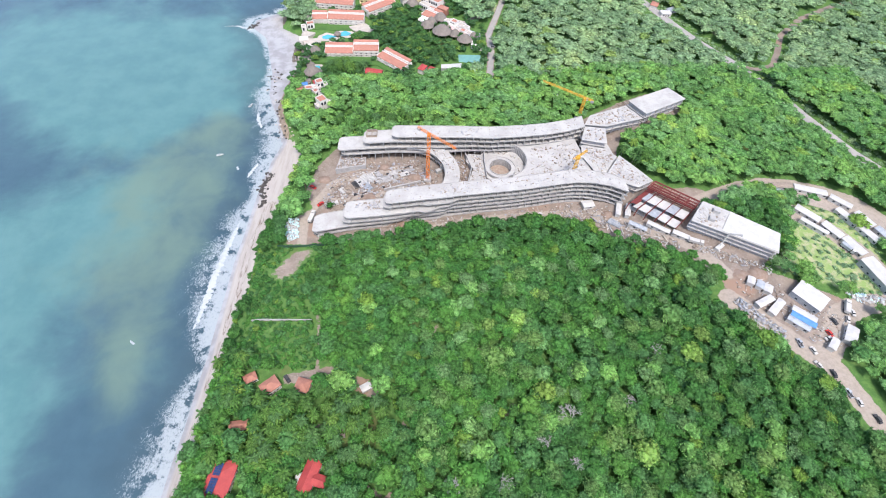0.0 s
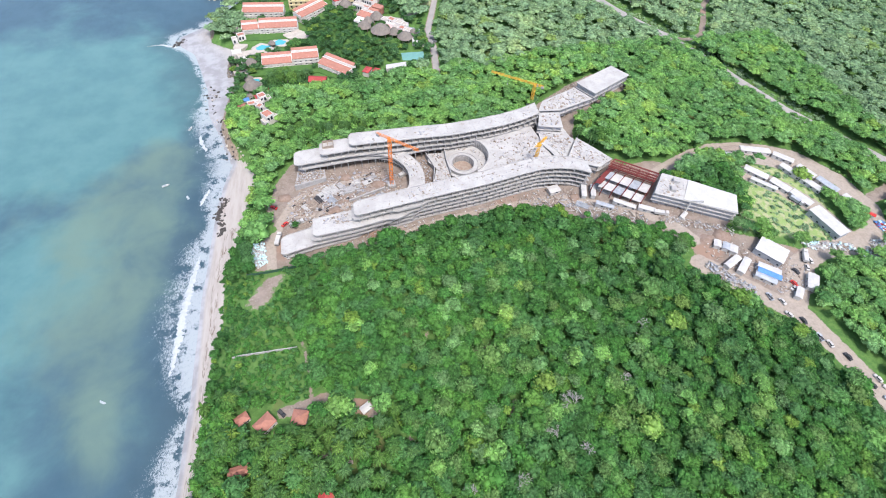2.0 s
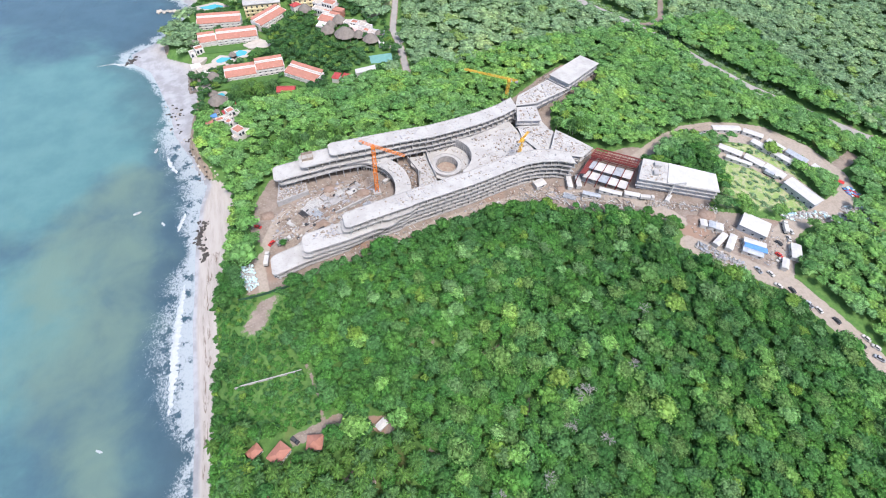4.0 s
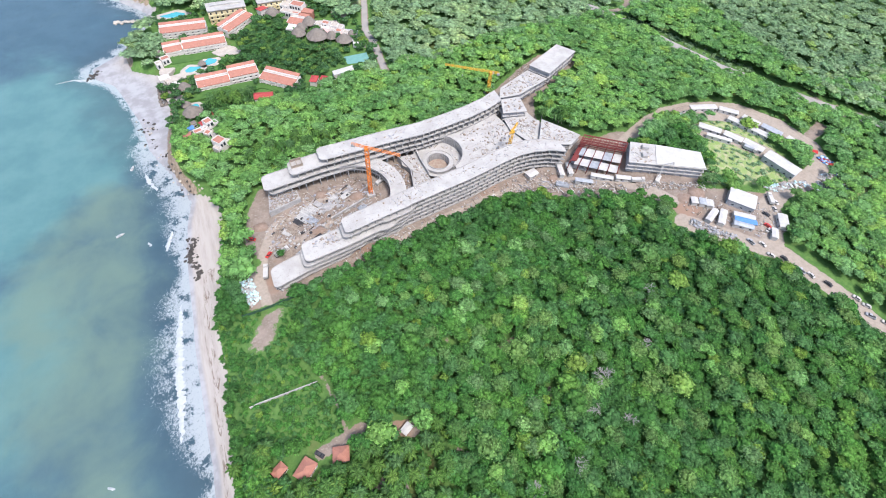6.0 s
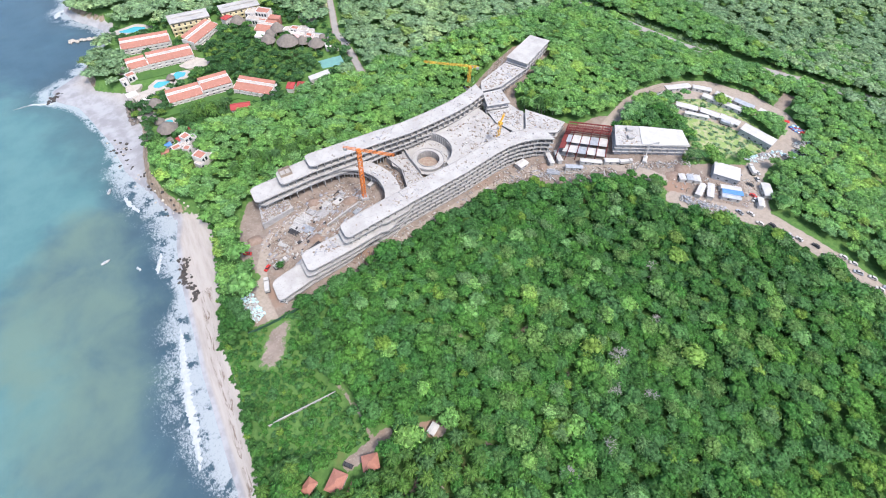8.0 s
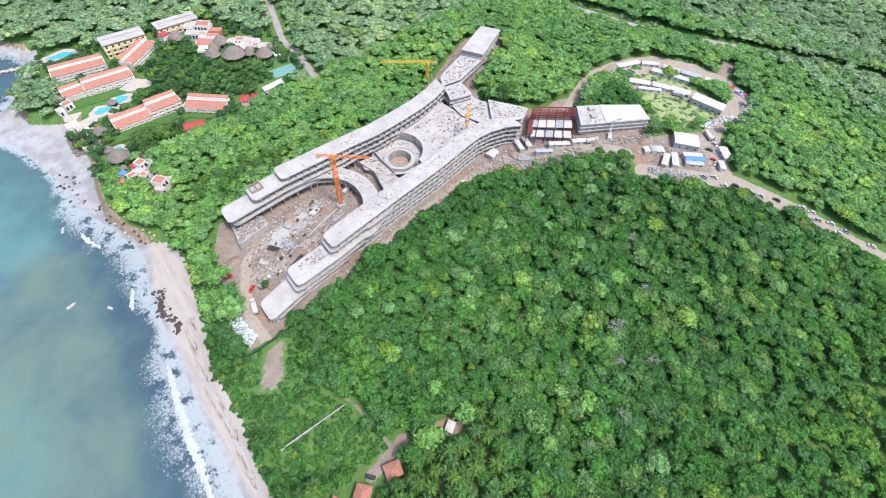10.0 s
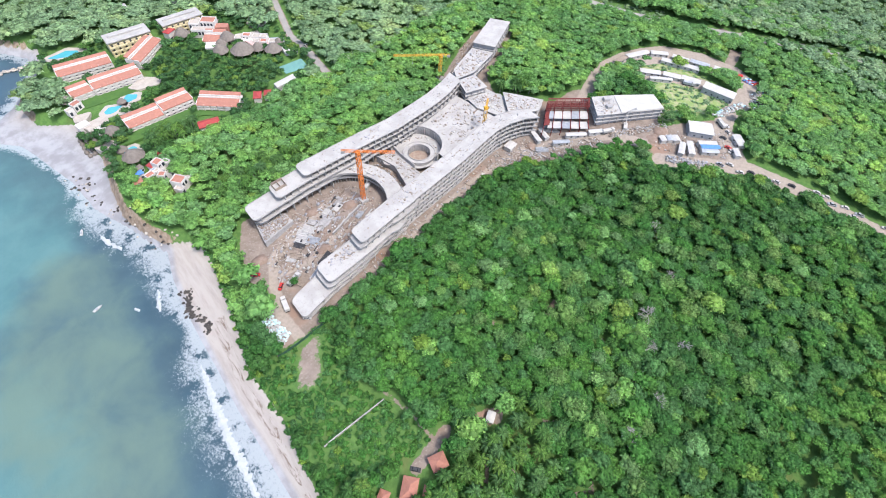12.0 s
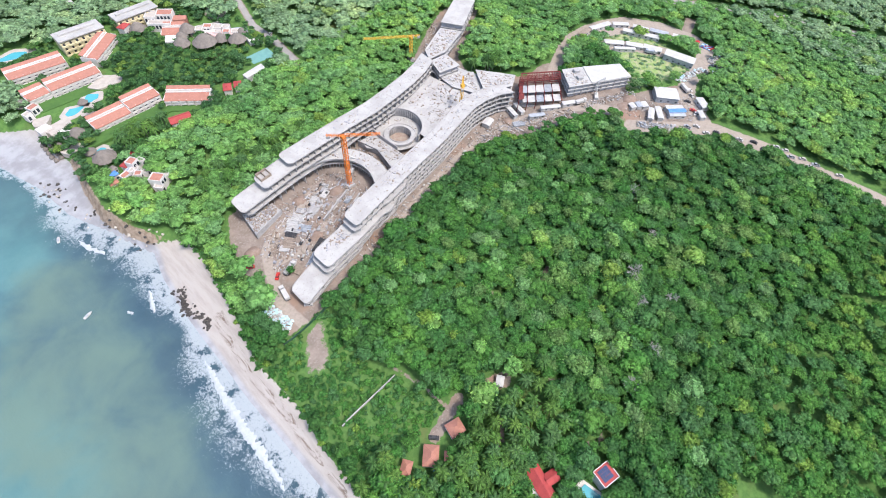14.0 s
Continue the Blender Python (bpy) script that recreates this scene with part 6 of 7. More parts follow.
def palapa(words, x, y, r, h):
    z = float(gz(x, y)) - 0.3
    p = thing("palapa", words, "palapa", pose(x, y, z), "palapas")
    bm = bmesh.new()
    rings = [(r, h * 0.42), (r * 0.72, h * 0.62), (r * 0.38, h * 0.85), (0.05, h)]
    rows = [[bm.verts.new((rr * math.cos(a) * rng.uniform(0.97, 1.03), rr * math.sin(a), zz)) for a in np.linspace(0, 2 * math.pi, 17)[:-1]] for rr, zz in rings]
    for a, b in zip(rows, rows[1:]):
        for i in range(16):
            bm.faces.new((a[i], a[(i + 1) % 16], b[(i + 1) % 16], b[i]))
    bm.faces.new(rows[0][::-1])
    part("thatch_roof", bm, THATCH, p)
    bm = bmesh.new()
    box(bm, 0, 0, 0, h * 0.45, 0.35, 0.35)
    first = part("post", bm, TIMBER, p)
    for i in range(6):
        m = Matrix.Translation((r * 0.75 * math.cos(i * 1.047), r * 0.75 * math.sin(i * 1.047), 0))
        if i == 0:
            first.matrix_basis = m
        else:
            again(first, m)


for x, y, r, h in ((18, 410, 6, 9), (19, 388, 8.5, 10), (6, 397, 6, 8.5), (38, 377, 6.5, 8.5), (-7, 434, 6, 8.5), (30, 385, 5, 8), (46, 383, 4.5, 7), (10, 404, 5, 8), (-82.5, 326, 6.5, 8), (-84.5, 357, 5, 6.5), (-97, 404, 4.5, 6), (-70, 384, 3, 4.5), (-86, 338, 3.5, 4.5), (22, 437, 4, 5)):
    palapa("grey palm-thatched open shelter at the hotel", x, y, r * 1.02, h * 1.05)


def terrace_slab(words, name, poly, lift, mat, category):
    cx, cy = sum(p[0] for p in poly) / len(poly), sum(p[1] for p in poly) / len(poly)
    z = max(float(gz(x, y)) for x, y in poly)
    bm = bmesh.new()
    prism(bm, poly, z - 3.0, z + lift)
    return tagged(finish(name, bm, mat), words, category)


def blob(cx, cy, rx, ry, n=22, wob=0.22, seed=0):
    return [(cx + rx * (1 + wob * math.sin(2 * a + seed) + 0.4 * wob * math.sin(5 * a)) * math.cos(a), cy + ry * (1 + wob * math.cos(3 * a + seed)) * math.sin(a)) for a in np.linspace(0, 2 * math.pi, n + 1)[:-1]]


for i, (x, y, rx, ry) in enumerate(((-77, 381, 5.5, 3.2), (-64, 387, 4, 4.2), (-50, 396, 5.5, 3.5), (-83, 463, 9, 4), (-82, 336, 4.5, 3))):
    terrace_slab("pale cream paving round a hotel pool", "pool_terrace", blob(x, y, rx * 1.65, ry * 1.9, seed=i), 0.3, PAVING, "terrace")
    terrace_slab("turquoise hotel swimming pool", "swimming_pool", blob(x, y, rx, ry, seed=i), 0.36, POOL, "pool")
for poly, words in (([(-86, 350), (-30, 351), (-8, 326), (-14, 321), (-34, 340), (-86, 341)], "mown lawn below the hotel"), ([(-96, 401), (-46, 401), (-50, 391), (-92, 392)], "mown lawn between the hotel houses"), ([(-60, 365), (-40, 366), (-38, 370), (-62, 372)], "strip of lawn behind the hotel")):
    bm = bmesh.new()
    z = [float(gz(x, y)) for x, y in poly]
    prism(bm, poly, min(z) - 2, max(z) + 0.12)
    tagged(finish("lawn", bm, LAWN), words, "lawn", kind="structure")
terrace_slab("green and blue tennis court", "tennis_court", [(32, 359), (50.6, 359.4), (49.4, 347), (32, 348.8)], 0.25, plain("court_green", (0.16, 0.34, 0.3), (0.13, 0.28, 0.27), 0.3), "court")
terrace_slab("white sheet roof beside the court", "store_roof", [(17.3, 338.3), (33.6, 340.8), (33, 334.7), (17.2, 333)], 4.0, SHEET_WHITE, "roof")
terrace_slab("cream paved forecourt of the hotel", "forecourt", blob(30, 408, 12, 8), 0.3, PAVING, "terrace")
terrace_slab("cream paved ring drive", "forecourt", blob(50, 425, 10, 9), 0.28, PAVING, "terrace")
terrace_slab("low pink-roofed kitchen block", "kitchen_block", [(26, 398), (44, 390), (41, 383), (28, 389)], 4.0, plain("pink_tiles", (0.62, 0.36, 0.33), (0.55, 0.45, 0.42), 1.2), "building")
for poly, lift, mat, words in (([(2, 411), (12, 404), (8, 398), (-2, 404)], 5.0, STUCCO, "white flat-roofed hotel annex beside the lobby"), ([(26, 404), (40, 399), (38, 394), (25, 398)], 4.0, STUCCO, "white flat-roofed hotel shops"), ([(42, 392), (52, 386), (49, 380), (41, 385)], 4.0, SHEET_GREY, "grey-roofed hotel service block"), ([(44, 376), (54, 372), (52, 366), (43, 369)], 3.5, STUCCO, "low white service block beside the court"), ([(18, 430), (26, 424), (23, 419), (15, 424)], 6.0, TILE_ORANGE, "orange-roofed entrance block of the hotel"), ([(-92, 358), (-84, 360), (-84, 366), (-92, 365)], 3.0, STUCCO, "white beach restaurant beside the pools"), ([(-100, 372), (-93, 374), (-94, 379), (-101, 378)], 3.0, STUCCO, "white beach bar with flat roof")):
    terrace_slab(words, "hotel_annex", poly, lift, mat, "building")
for x, y, rx, ry in ((-90, 372, 9, 7), (-95, 385, 6, 4), (-70, 376, 7, 4), (-92, 349, 5, 6)):
    terrace_slab("cream paved beach terrace with low walls", "beach_terrace", blob(x, y, rx, ry, seed=x), 0.4, PAVING, "terrace")


def house(words, cx, cy, turn, L, W, eave, ridge, roof, hip=True, wall=STUCCO):
    z0 = float(gz(cx, cy)) - 0.4
    h = thing("house", words, "house", pose(cx, cy, z0, 0, 0, turn), "houses")
    bm = bmesh.new()
    box(bm, 0, 0, 0, eave, L - 0.8, W - 0.8)
    part("wall", bm, wall, h)
    bm = bmesh.new()
    k = L / 2 - (W / 2 if hip else 0)
    k = max(k, 0.4)
    base = [bm.verts.new(p) for p in ((-L / 2, -W / 2, eave), (L / 2, -W / 2, eave), (L / 2, W / 2, eave), (-L / 2, W / 2, eave))]
    low = [bm.verts.new(v.co - Vector((0, 0, 0.3))) for v in base]
    a, b = bm.verts.new((-k, 0, ridge)), bm.verts.new((k, 0, ridge))
    for f in ((base[0], base[1], b, a), (base[1], base[2], b), (base[2], base[3], a, b), (base[3], base[0], a)):
        bm.faces.new(f)
    for i in range(4):
        bm.faces.new((low[i], low[(i + 1) % 4], base[(i + 1) % 4], base[i]))
    bm.faces.new(low[::-1])
    part("roof", bm, roof, h)
    bm = bmesh.new()
    beam(bm, (-k, 0, ridge + 0.03), (k, 0, ridge + 0.03), 0.3)
    part("ridge_tiles", bm, roof, h)
    bm = bmesh.new()
    box(bm, 0, 0, 1.0, 2.3, 1.4, 0.08)
    first = part("window", bm, GLASS_DARK, h)
    first.matrix_basis = Matrix.Translation((L * 0.22, -W / 2 + 0.38, 0))
    bm = bmesh.new()
    for bx, bz0, bz1, bl in ((-0.74, 0.92, 2.38, 0.1), (0.74, 0.92, 2.38, 0.1), (0, 0.9, 1.0, 1.5), (0, 2.3, 2.4, 1.5)):
        box(bm, bx, 0, bz0, bz1, bl, 0.14)
    border = part("frame", bm, wall, first)
    for sx, sy in ((-0.22, -1), (0.22, 1), (-0.22, 1)):
        again(border, Matrix.Identity(4), again(first, Matrix.Translation((L * sx, sy * (W / 2 - 0.38), 0))))
    bm = bmesh.new()
    box(bm, 0, -W / 2 + 0.37, 0, 2.1, 1.0, 0.08)
    part("door", bm, TIMBER, h)
    return h


def panels(parent, x0, y0, nx, ny, z, slope=0.0, w=1.0, d=1.6):
    bm = bmesh.new()
    box(bm, 0, 0, 0, 0.06, w * 0.93, d * 0.95)
    first = part("solar_panel", bm, SOLAR, parent, "dark blue solar panel")
    k = 0
    for i in range(nx):
        for j in range(ny):
            m = Matrix.Translation((x0 + i * w, y0 + j * d, z + slope * j * d)) @ Matrix.Rotation(math.atan(slope), 4, "X")
            if k == 0:
                first.matrix_basis = m
            else:
                again(first, m)
            k += 1


house("small house with an orange hipped tile roof", -52, 78.2, -15, 7.0, 6.4, 4.2, 6.0, TILE_ORANGE)
house("house with an orange tile roof and white chimney block", -67, 78, 40, 8.5, 6.5, 4.4, 6.4, TILE_ORANGE)
house("low orange-roofed annex beside the house", -62, 72.5, 40, 4.5, 4, 3.4, 4.6, TILE_ORANGE)
house("small orange-roofed beach house", -77, 82, 30, 6, 4.5, 3.6, 5.0, TILE_ORANGE)
house("long low orange-roofed house among palms", -77, 60.5, 8, 9.5, 4.5, 3.4, 4.8, TILE_ORANGE)
house("long house with a bright red roof", -43.5, 40.5, 72, 15, 6.5, 4.2, 6.0, TILE_RED, False)
house("red-roofed side wing of the long house", -39.2, 37.6, -18, 6, 5, 4.0, 5.4, TILE_RED, False)
terrace_slab("white flat-roofed porch of the red house", "porch", [(-49.5, 40), (-46.5, 41.5), (-45.5, 36), (-48.5, 35)], 3.2, SHEET_WHITE, "porch")
beach_villa = house("big red-roofed villa with solar panels beside the beach", -80, 38.5, 80, 16, 10.5, 4.4, 5.6, TILE_RED)
panels(beach_villa, -5.2, 0.9, 6, 2, 5.75, -0.14)
panels(beach_villa, 1.8, 0.9, 5, 2, 5.75, -0.14)
terrace_slab("cream round terrace of the beach villa", "villa_terrace", blob(-86, 39, 3.6, 7), 0.5, PAVING, "terrace")
villa = thing("house", "villa with a flat red roof and solar panels above a pool", "house", pose(-23.8, 22.5, float(gz(-23.8, 22.5)), 0, 0, -14), "houses")
bm = bmesh.new()
box(bm, 0, 0, -0.5, 5.6, 8.0, 7.0)
part("wall", bm, STUCCO, villa)
bm = bmesh.new()
box(bm, 0, 0, 5.6, 5.9, 7.6, 6.6)
part("roof", bm, TILE_RED, villa)
bm = bmesh.new()
for sx, sy, lx, ly in ((0, -1, 9.2, 0.3), (0, 1, 9.2, 0.3), (-1, 0, 0.3, 8.2), (1, 0, 0.3, 8.2)):
    box(bm, sx * 3.95, sy * 3.45, 5.6, 6.3, lx - 1.0, ly - 1.0 if ly > 1 else ly) if lx > 1 else box(bm, sx * 3.95, sy * 3.45, 5.6, 6.3, lx, ly - 1.0)
part("parapet", bm, STUCCO, villa)
panels(villa, -2.2, -1.4, 5, 3, 6.0)
terrace_slab("white pool terrace of the villa", "villa_terrace", [(-36.5, 28.5), (-30, 28), (-28.6, 17), (-38, 17)], 0.4, STUCCO, "terrace")
terrace_slab("rectangular turquoise villa pool", "swimming_pool", [(-34.5, 26.5), (-31, 26), (-30, 17.6), (-35, 17.6)], 1.0, POOL, "pool")
terrace_slab("small dark turquoise plunge pool", "swimming_pool", [(-70.2, 73.6), (-68.4, 74.4), (-67.2, 72), (-69.2, 71)], 0.5, POOL, "pool")
site_office("white hut on a bare clearing among palms", -23, 77.5, 4.6, 3.0, 30, SHEET_WHITE, 2.6, "hut", "huts")
site_office("grey thatched hut among palms", -33, 57, 4, 4, 10, THATCH, 2.6, "hut", "huts")
fence = thing("garden_wall", "long pale garden wall across the field", "wall")
for i in range(14):
    x0, x1 = -84 + i * 2.2, -84 + i * 2.2 + 2.1
    bm = bmesh.new()
    zz = float(gz(x0, 113.5))
    ribbon(bm, [(x0, 113.3), (x1, 113.3)], [(x0, 113.7), (x1, 113.7)], zz - 0.5, zz + 1.7)
    part("wall_panel", bm, ROOFTOP, fence)

hoarding = thing("site_hoarding", "dark green site hoarding along the dirt road", "fence")
bm = bmesh.new()
box(bm, 0, 0, 0, 2.2, 2.35, 0.08)
first = part("hoarding_panel", bm, plain("dark_green_net", (0.03, 0.075, 0.05), (0.04, 0.10, 0.06), 0.8, 0.8), hoarding)
bm = bmesh.new()
box(bm, 0, 0, 0, 2.4, 0.12, 0.12)
stake = part("post", bm, TIMBER, hoarding)
for i in range(17):
    hx, hy = -78 + 2.3 * i, 160.0 + 0.0055 * (2.3 * i) ** 2 * 0.55
    m = pose(hx, hy, float(gz(hx, hy)), 0, 0, math.degrees(math.atan(0.00605 * 2.3 * i)))
    if i == 0:
        first.matrix_basis, stake.matrix_basis = m, m @ Matrix.Translation((-1.17, 0.1, 0))
    else:
        again(first, m)
        again(stake, m @ Matrix.Translation((-1.17, 0.1, 0)))

# houses on the cliff and by the road
house("small thatched house on the cliff", -84, 313, 20, 5, 4, 3.5, 4.3, THATCH)
house("white cliff house with red roof among bushes", -77, 309.5, 25, 5, 4.5, 4.6, 5.4, TILE_RED)
house("small blue-tiled house on the cliff", -86, 307, 10, 6, 4, 4.0, 4.6, BLUE_SHEET)
house("white cliff house above the rocks", -88, 301, 0, 5, 4, 3.8, 4.5, TILE_ORANGE)


def flat_house(words, x, y, turn, blocks, terrace=PAVING):
    """A white house of stepped flat-roofed blocks, each (dx, dy, length, width, height), with parapets and windows."""
    h = thing("house", words, "house", pose(x, y, float(gz(x, y)) - 0.5, 0, 0, turn), "houses")
    bm = bmesh.new()
    box(bm, 0, 0, 0, 2.4, 1.5, 0.1)
    pane = part("window", bm, GLASS_DARK, h)
    first = True
    for i, (dx, dy, L, W, H) in enumerate(blocks):
        bm = bmesh.new()
        box(bm, dx, dy, 0, H, L, W)
        part("wall", bm, STUCCO, h)
        bm = bmesh.new()
        box(bm, dx, dy, H, H + 0.12, L - 0.5, W - 0.5)
        part("roof", bm, terrace if i else TILE_ORANGE, h, "tiled roof terrace")
        bm = bmesh.new()
        for sx, sy, lx, ly in ((0, -0.5, L, 0.3), (0, 0.5, L, 0.3), (-0.5, 0, 0.3, W - 0.3), (0.5, 0, 0.3, W - 0.3)):
            box(bm, dx + sx * (L - 0.3), dy + sy * (W - 0.3), H, H + 0.8, lx, ly)
        part("parapet", bm, STUCCO, h)
        for u in np.arange(-L / 2 + 1.3, L / 2 - 0.8, 2.4):
            m = Matrix.Translation((dx + u, dy - W / 2 - 0.04, H - 3.0))
            if first:
                pane.matrix_basis = m
                first = False
            else:
                again(pane, m)
    return h


flat_house("white stepped cliff house with a tiled roof terrace", -70, 286.5, 38, ((0, 0, 6, 7, 7.0), (5, -1, 4, 6, 5.2), (-4, -2, 3.5, 5, 4.4)))
flat_house("white stepped house with red roof terrace above the rocks", -74, 306, 28, ((0, 0, 5, 5, 7.2), (-3.5, -3, 5, 4, 5.0), (3.5, -2.5, 3, 4, 5.6)))
flat_house("white flat-roofed house among bushes on the cliff", -81, 300.5, 15, ((0, 0, 5, 4, 5.0), (4, 1.5, 4, 4, 4.2)), BLUE_SHEET)
flat_house("small white flat-roofed house on the cliff", -75.5, 297, 50, ((0, 0, 4, 4, 5.2), (2.5, -3, 3, 3, 4.0)))
flat_house("white hotel lobby terrace house with tiled roof", 12, 434, -38, ((3, 0, 11, 8, 9.0), (-7, 0, 8, 9, 7.5), (0, -8, 16, 6, 6.0)))
flat_house("white restaurant house with roof terraces", 30, 402, -40, ((0, 0, 6, 5, 6.0), (7, 1, 6, 6, 5.0), (-6, -2, 5, 5, 5.0), (13, 0, 5, 5, 5.6)))
flat_house("white shops with tiled roof terraces", 37, 389, -40, ((0, 0, 5, 5, 5.2), (6, 1, 5, 5, 4.6), (-6, 0, 5, 4, 4.8)))
flat_house("low white pool house above the beach", -94, 395, 20, ((0, 0, 6, 5, 4.6), (-6, -2, 4, 4, 4.0)))
house("small house with a bright red roof beside the lobby", -14, 440, 30, 8, 6, 6.0, 7.4, TILE_RED)
house("white house with a bright red roof below the hotel", -35, 326, -12, 13, 7.5, 4.5, 6.2, TILE_RED, False)
house("small red-roofed house beside the court", 2.5, 333.5, 60, 8, 5.5, 4.5, 5.4, TILE_RED)
house("small red-roofed house beside the trees", 9, 331.5, 60, 7, 5, 4.5, 5.4, TILE_RED)
house("red-roofed beach bar by the pool", -68, 321, 0, 6, 5, 3.2, 4.2, TILE_RED)
for i, (x, y) in enumerate(((228, 430), (236, 436), (222, 445), (300, 405), (280, 420), (330, 330), (262, 415), (250, 470), (300, 470), (110, 480), (60, 470), (90, 500), (-30, 500), (10, 490))):
    house("pale roadside house with a tin roof", x, y, 30 * i, 10, 7, 3.4, 4.6, (SHEET_WHITE, SHEET_GREY, TILE_ORANGE)[i % 3])

# trees in the hotel grounds
BUILT = [(-65, 357, 13), (-44, 356, 12), (-20, 341, 14), (-64, 408, 12), (-52, 408, 10), (-76, 408, 10), (-88, 409, 9), (-68, 433, 12), (-86, 433, 12), (-37, 428, 15), (-41, 446, 14), (-52, 446, 12), (-30, 446, 12), (-1, 447, 15), (11, 417, 13), (8, 393, 8), (23, 384, 9), (37, 374, 8), (34, 392, 8), (41, 353, 12), (25, 337, 9), (3, 333, 6), (9, 331, 6), (-35, 326, 8), (-77, 380, 11), (-64, 386, 9), (-50, 395, 10), (-83, 464, 14), (-82, 336, 7), (30, 408, 12), (50, 425, 10), (-82, 326, 8), (17, 411, 8), (45, 392, 9), (-14, 440, 6), (-90, 372, 9), (-70, 396, 9), (-85, 396, 9), (-50, 346, 9), (-68, 345, 8), (-30, 340, 8), (-96, 385, 6)]


def grounds_keep(x, y):
    m = inside(x, y, HOTEL_GROUNDS) & (bare(x, y) < 0.3)
    for cx, cy, r in BUILT:
        m &= np.hypot(x - cx, y - cy) > r
    return m & (x > np.interp(y, VEG_Y, VEG_X) + 1.5)


x, y = sow(-106, 66, 310, 480, 5.6, grounds_keep)
plant("garden_trees", MID, x, y, 2.3, 4.2, 1.5, 4.5, "dark green garden trees between the hotel houses", LEAF_GARDEN)
x, y = sow(-92, -45, 86, 165, 2.7, lambda x, y: inside(x, y, FIELD) & (bare(x, y) < 0.3))
plant("scrub", LOW, x, y, 1.0, 2.4, -0.5, 0.5, "low green scrub over an open field")
x, y = sow(-100, -60, 20, 252, 2.5, lambda x, y: (np.abs(x - np.interp(y, VEG_Y, VEG_X) - 1.6) < 2.2) & (bare(x, y) < 0.3))
plant("beach_scrub", LOW, x, y, 0.9, 2.1, -0.5, 0.3, "green scrub along the top of the beach")
x, y = sow(185, 300, 112, 215, 3.4, lambda x, y: (bare(x, y) > 0.02) & (bare(x, y) < 0.45))
plant("verge_scrub", LOW, x, y, 0.8, 1.6, -0.5, 0.2, "low scrub along the yard roads", LEAF_BRIGHT)

x, y = sow(190, 275, 120, 195, 3.2, lambda x, y: inside(x, y, LOOP) & (bare(x, y) < 0.4))
thin = rng.random(len(x)) < 0.72
plant("scrub", LOW, x[thin], y[thin], 0.9, 2.6, -0.9, 0.1, "bright low scrub inside the yard loop", LEAF_FAR, 0.5)

x, y = sow(200, 330, 225, 470, 4.2, lambda x, y: (near_line(x, y, HIGHWAY) > 5.2) & (near_line(x, y, HIGHWAY) < 15) & (near_line(x, y, TRACK) > 4.5))
plant("verge_scrub", LOW, x, y, 1.4, 2.8, -0.9, 0.1, "low pale scrub beside the paved road", LEAF_FAR, 0.6)

# ---- shore: rocks, jetty, breaking waves ----
def rock(words, x, y, z, r, seed, mat):
    rr = np.random.default_rng(seed)
    v = ICO_V * rr.uniform(0.7, 1.25, (12, 1)) * np.array([r, r * rr.uniform(0.6, 1.1), r * 0.55])
    me = build_mesh("rock", v, ICO_F, np.zeros((0, 4), int), [mat])
    return tagged(new("rock", me), words, "rock", "shore rocks")


for i in range(110):
    u = rd.uniform(0, 1)
    x, y = -99.0 + rd.normal(0, 1.3) + 1.6 * math.sin(u * 9), 196 + 31 * u
    ob = rock("dark wet rock lying on the sand", x, y, 0, rd.uniform(0.35, 1.2), 100 + i, ROCK)
    ob.matrix_basis = pose(x, y, max(float(gz(x, y)), 0.0) + 0.15, 0, 0, rd.uniform(0, 360))
for i in range(70):
    y = rd.uniform(256, 345)
    x = np.interp(y, WATER_Y, WATER_X) + rd.uniform(-3, 9)
    ob = rock("brown rock at the foot of the cliff", x, y, 0, rd.uniform(0.4, 1.2), 300 + i, ROCK if i % 3 else ROCK_PALE)
    ob.matrix_basis = pose(x, y, max(float(gz(x, y)), 0.0) + 0.2, 0, 0, rd.uniform(0, 360))
for i in range(60):
    u = i / 59
    x, y = -131 + 26 * u + rd.normal(0, 0.9), 481 - 5 * u + rd.normal(0, 1.2)
    ob = rock("pale boulder of the breakwater", x, y, 0, rd.uniform(0.9, 1.7), 500 + i, ROCK_PALE)
    ob.matrix_basis = pose(x, y, 0.6, 0, 0, rd.uniform(0, 360))
for i in range(46):
    u = i / 45
    x, y = -150 + 26 * u + rd.normal(0, 1.5), 404 + 14 * math.sin(u * 2.0) + rd.normal(0, 1.3)
    ob = rock("dark reef rock off the headland", x, y, 0, rd.uniform(0.8, 2.0), 700 + i, ROCK)
    ob.matrix_basis = pose(x, y, 0.15, 0, 0, rd.uniform(0, 360))
for i in range(14):
    x, y = -103 + (i % 3) * 3.6 + rd.normal(0, 0.3), 352 + (i // 3) * 4.2
    palapa("small thatched beach shade on the sand", x, y, 1.5, 3.0)


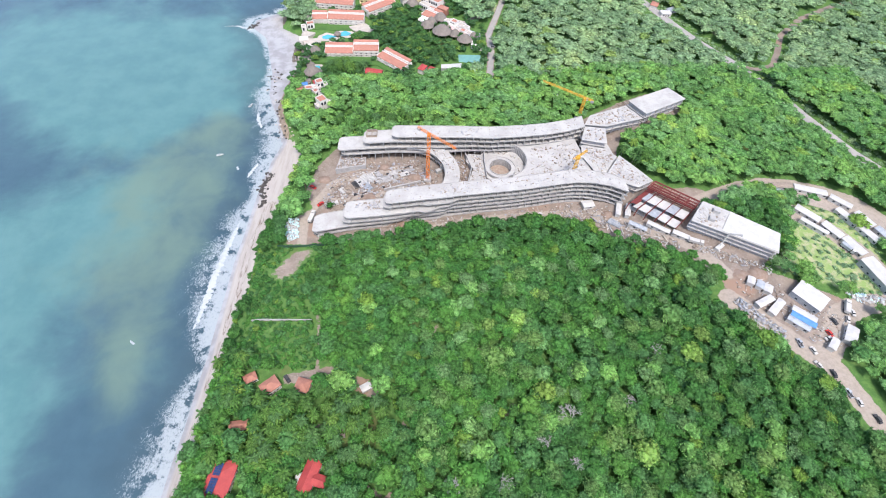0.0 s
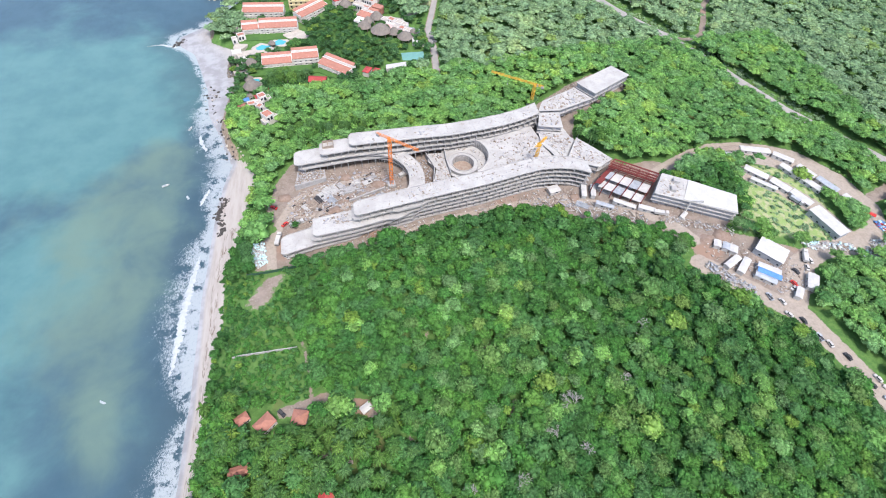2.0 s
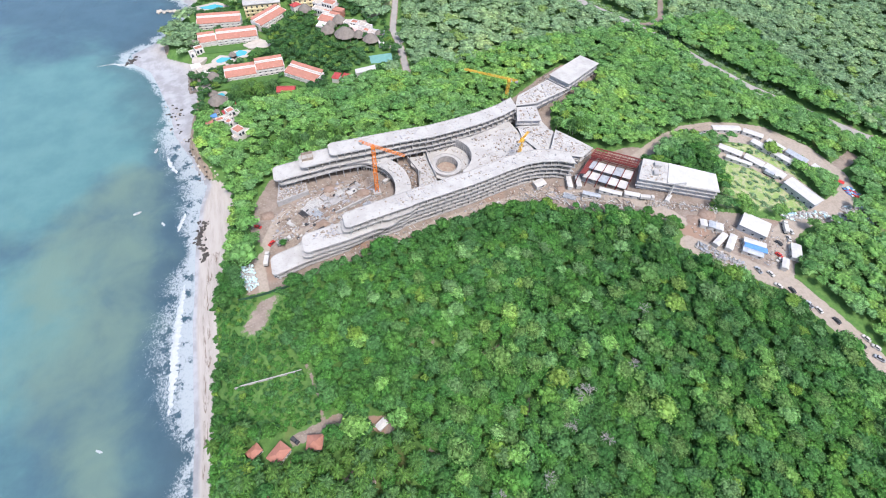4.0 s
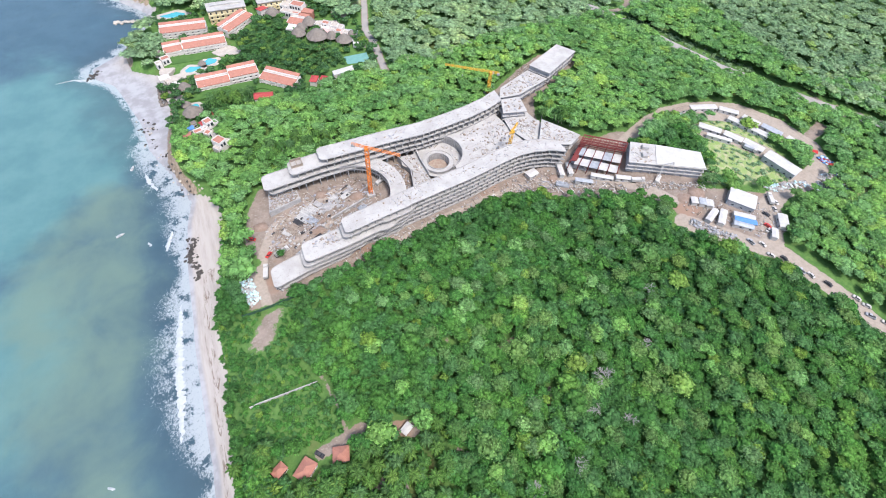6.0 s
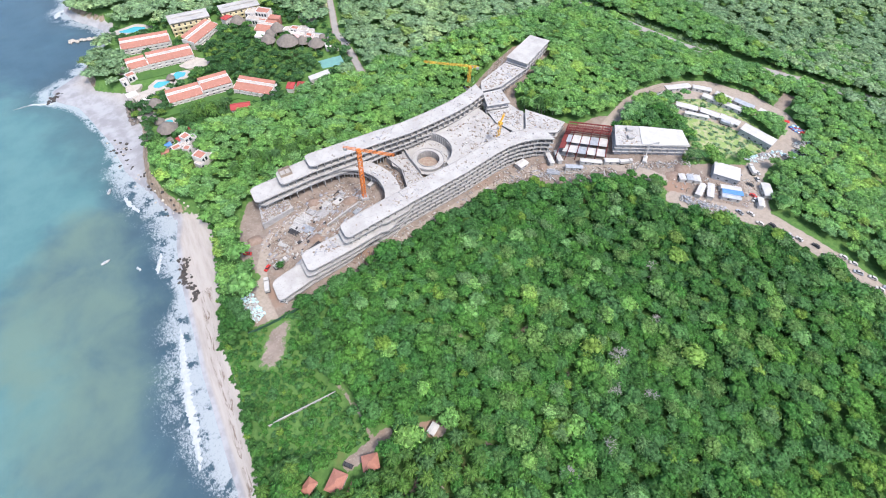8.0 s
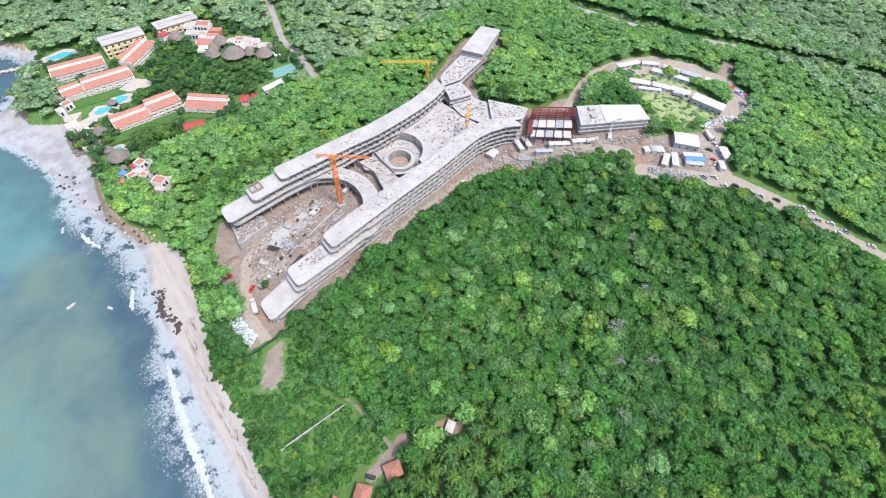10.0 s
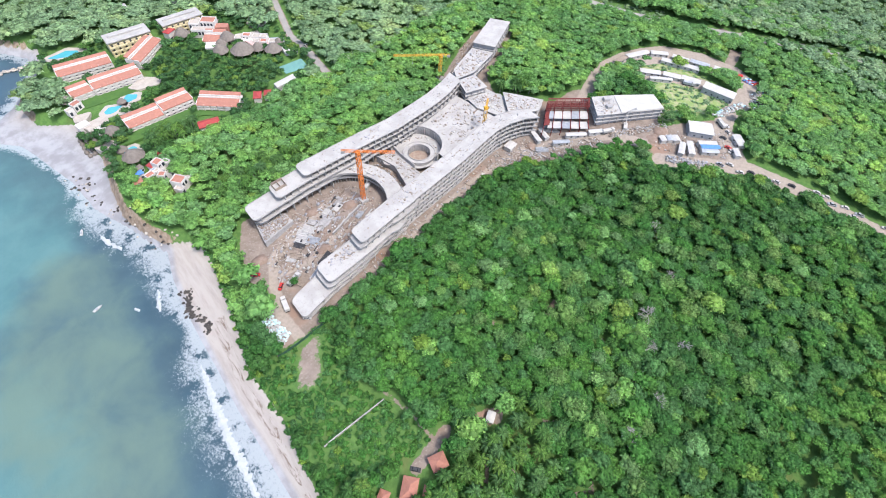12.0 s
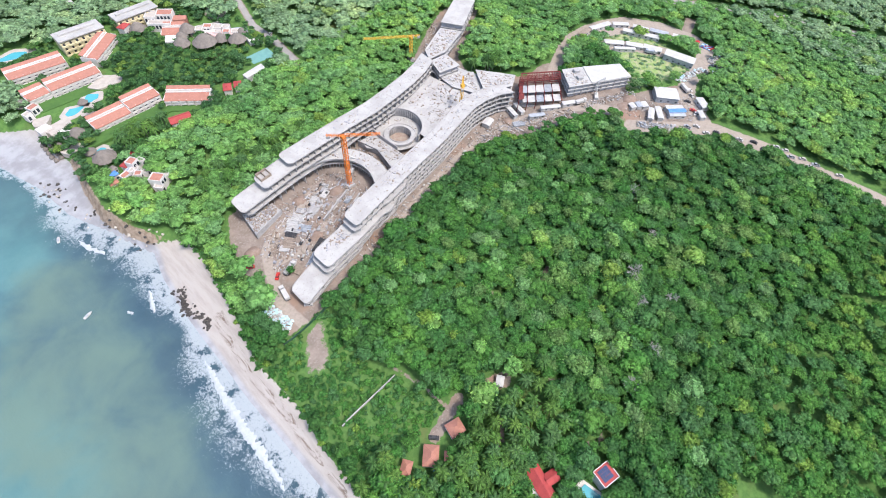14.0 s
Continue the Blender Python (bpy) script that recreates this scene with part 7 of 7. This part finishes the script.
def breaker(words, line, width, seed):
    """A low rolling crest of white water."""
    rr = np.random.default_rng(seed)
    pts = []
    for (ax, ay), (bx, by) in zip(line, line[1:]):
        n = max(2, int(math.hypot(bx - ax, by - ay) / 0.8))
        pts += [(ax + (bx - ax) * i / n, ay + (by - ay) * i / n) for i in range(n)]
    V, Q = [], []
    for i, (x, y) in enumerate(pts):
        f = math.sin(math.pi * (i + 0.5) / len(pts)) ** 0.5
        w = width * f * rr.uniform(0.5, 1.3)
        j = rr.normal(0, 0.25)
        for u, z in ((-0.5, 0.0), (-0.2, 0.5), (0.05, 0.75), (0.25, 0.35), (0.7, 0.0)):
            V.append((x + u * w + j, y + rr.normal(0, 0.15), 0.12 + z * f * rr.uniform(0.6, 1.1)))
    for i in range(len(pts) - 1):
        for k in range(4):
            a = i * 5 + k
            Q.append((a, a + 1, a + 6, a + 5))
    me = build_mesh("breaking_wave", np.array(V), NO_TRIS, np.array(Q), [FOAM])
    me.shade_smooth()
    return tagged(new("breaking_wave", me), words, "wave", "breaking waves")


breaker("white breaking wave crest along the beach", [(-108.5, 184), (-111.5, 165), (-113.5, 145), (-114, 130), (-115.5, 112)], 3.4, 1)
breaker("white breaking wave off the rocks", [(-108, 236), (-111, 228), (-112.5, 222)], 2.2, 2)
breaker("white breaking wave below the cliff", [(-113, 272), (-117, 280), (-119, 290)], 2.2, 3)
breaker("small white crest out at sea", [(-143, 104), (-145, 106.5)], 1.6, 4)
breaker("small white crest off the beach", [(-120, 229), (-121, 233)], 1.2, 5)
breaker("white breaking wave on the reef", [(-148, 402), (-160, 407), (-172, 406)], 5.0, 6)
breaker("white breaking wave off the far point", [(-128, 536), (-135, 531), (-137, 522)], 5.0, 7)


def boat(words, x, y, turn):
    b = thing("boat", words, "boat", pose(x, y, 0.1, 0, 0, turn), "boats")
    bm = bmesh.new()
    hull = [(-2.2, -0.7), (1.2, -0.75), (2.6, 0), (1.2, 0.75), (-2.2, 0.7)]
    lo = [bm.verts.new((px * 0.85, py * 0.6, -0.3)) for px, py in hull]
    hi = [bm.verts.new((px, py, 0.55)) for px, py in hull]
    bm.faces.new(lo[::-1])
    bm.faces.new(hi)
    for i in range(5):
        bm.faces.new((lo[i], lo[(i + 1) % 5], hi[(i + 1) % 5], hi[i]))
    part("hull", bm, SHEET_WHITE, b)
    bm = bmesh.new()
    box(bm, -0.3, 0, 0.56, 1.0, 1.4, 0.9)
    part("console", bm, SHEET_GREY, b)


boat("small white boat near the shore", -126, 297, 70)
boat("small white boat in the bay", -135, 243, 20)
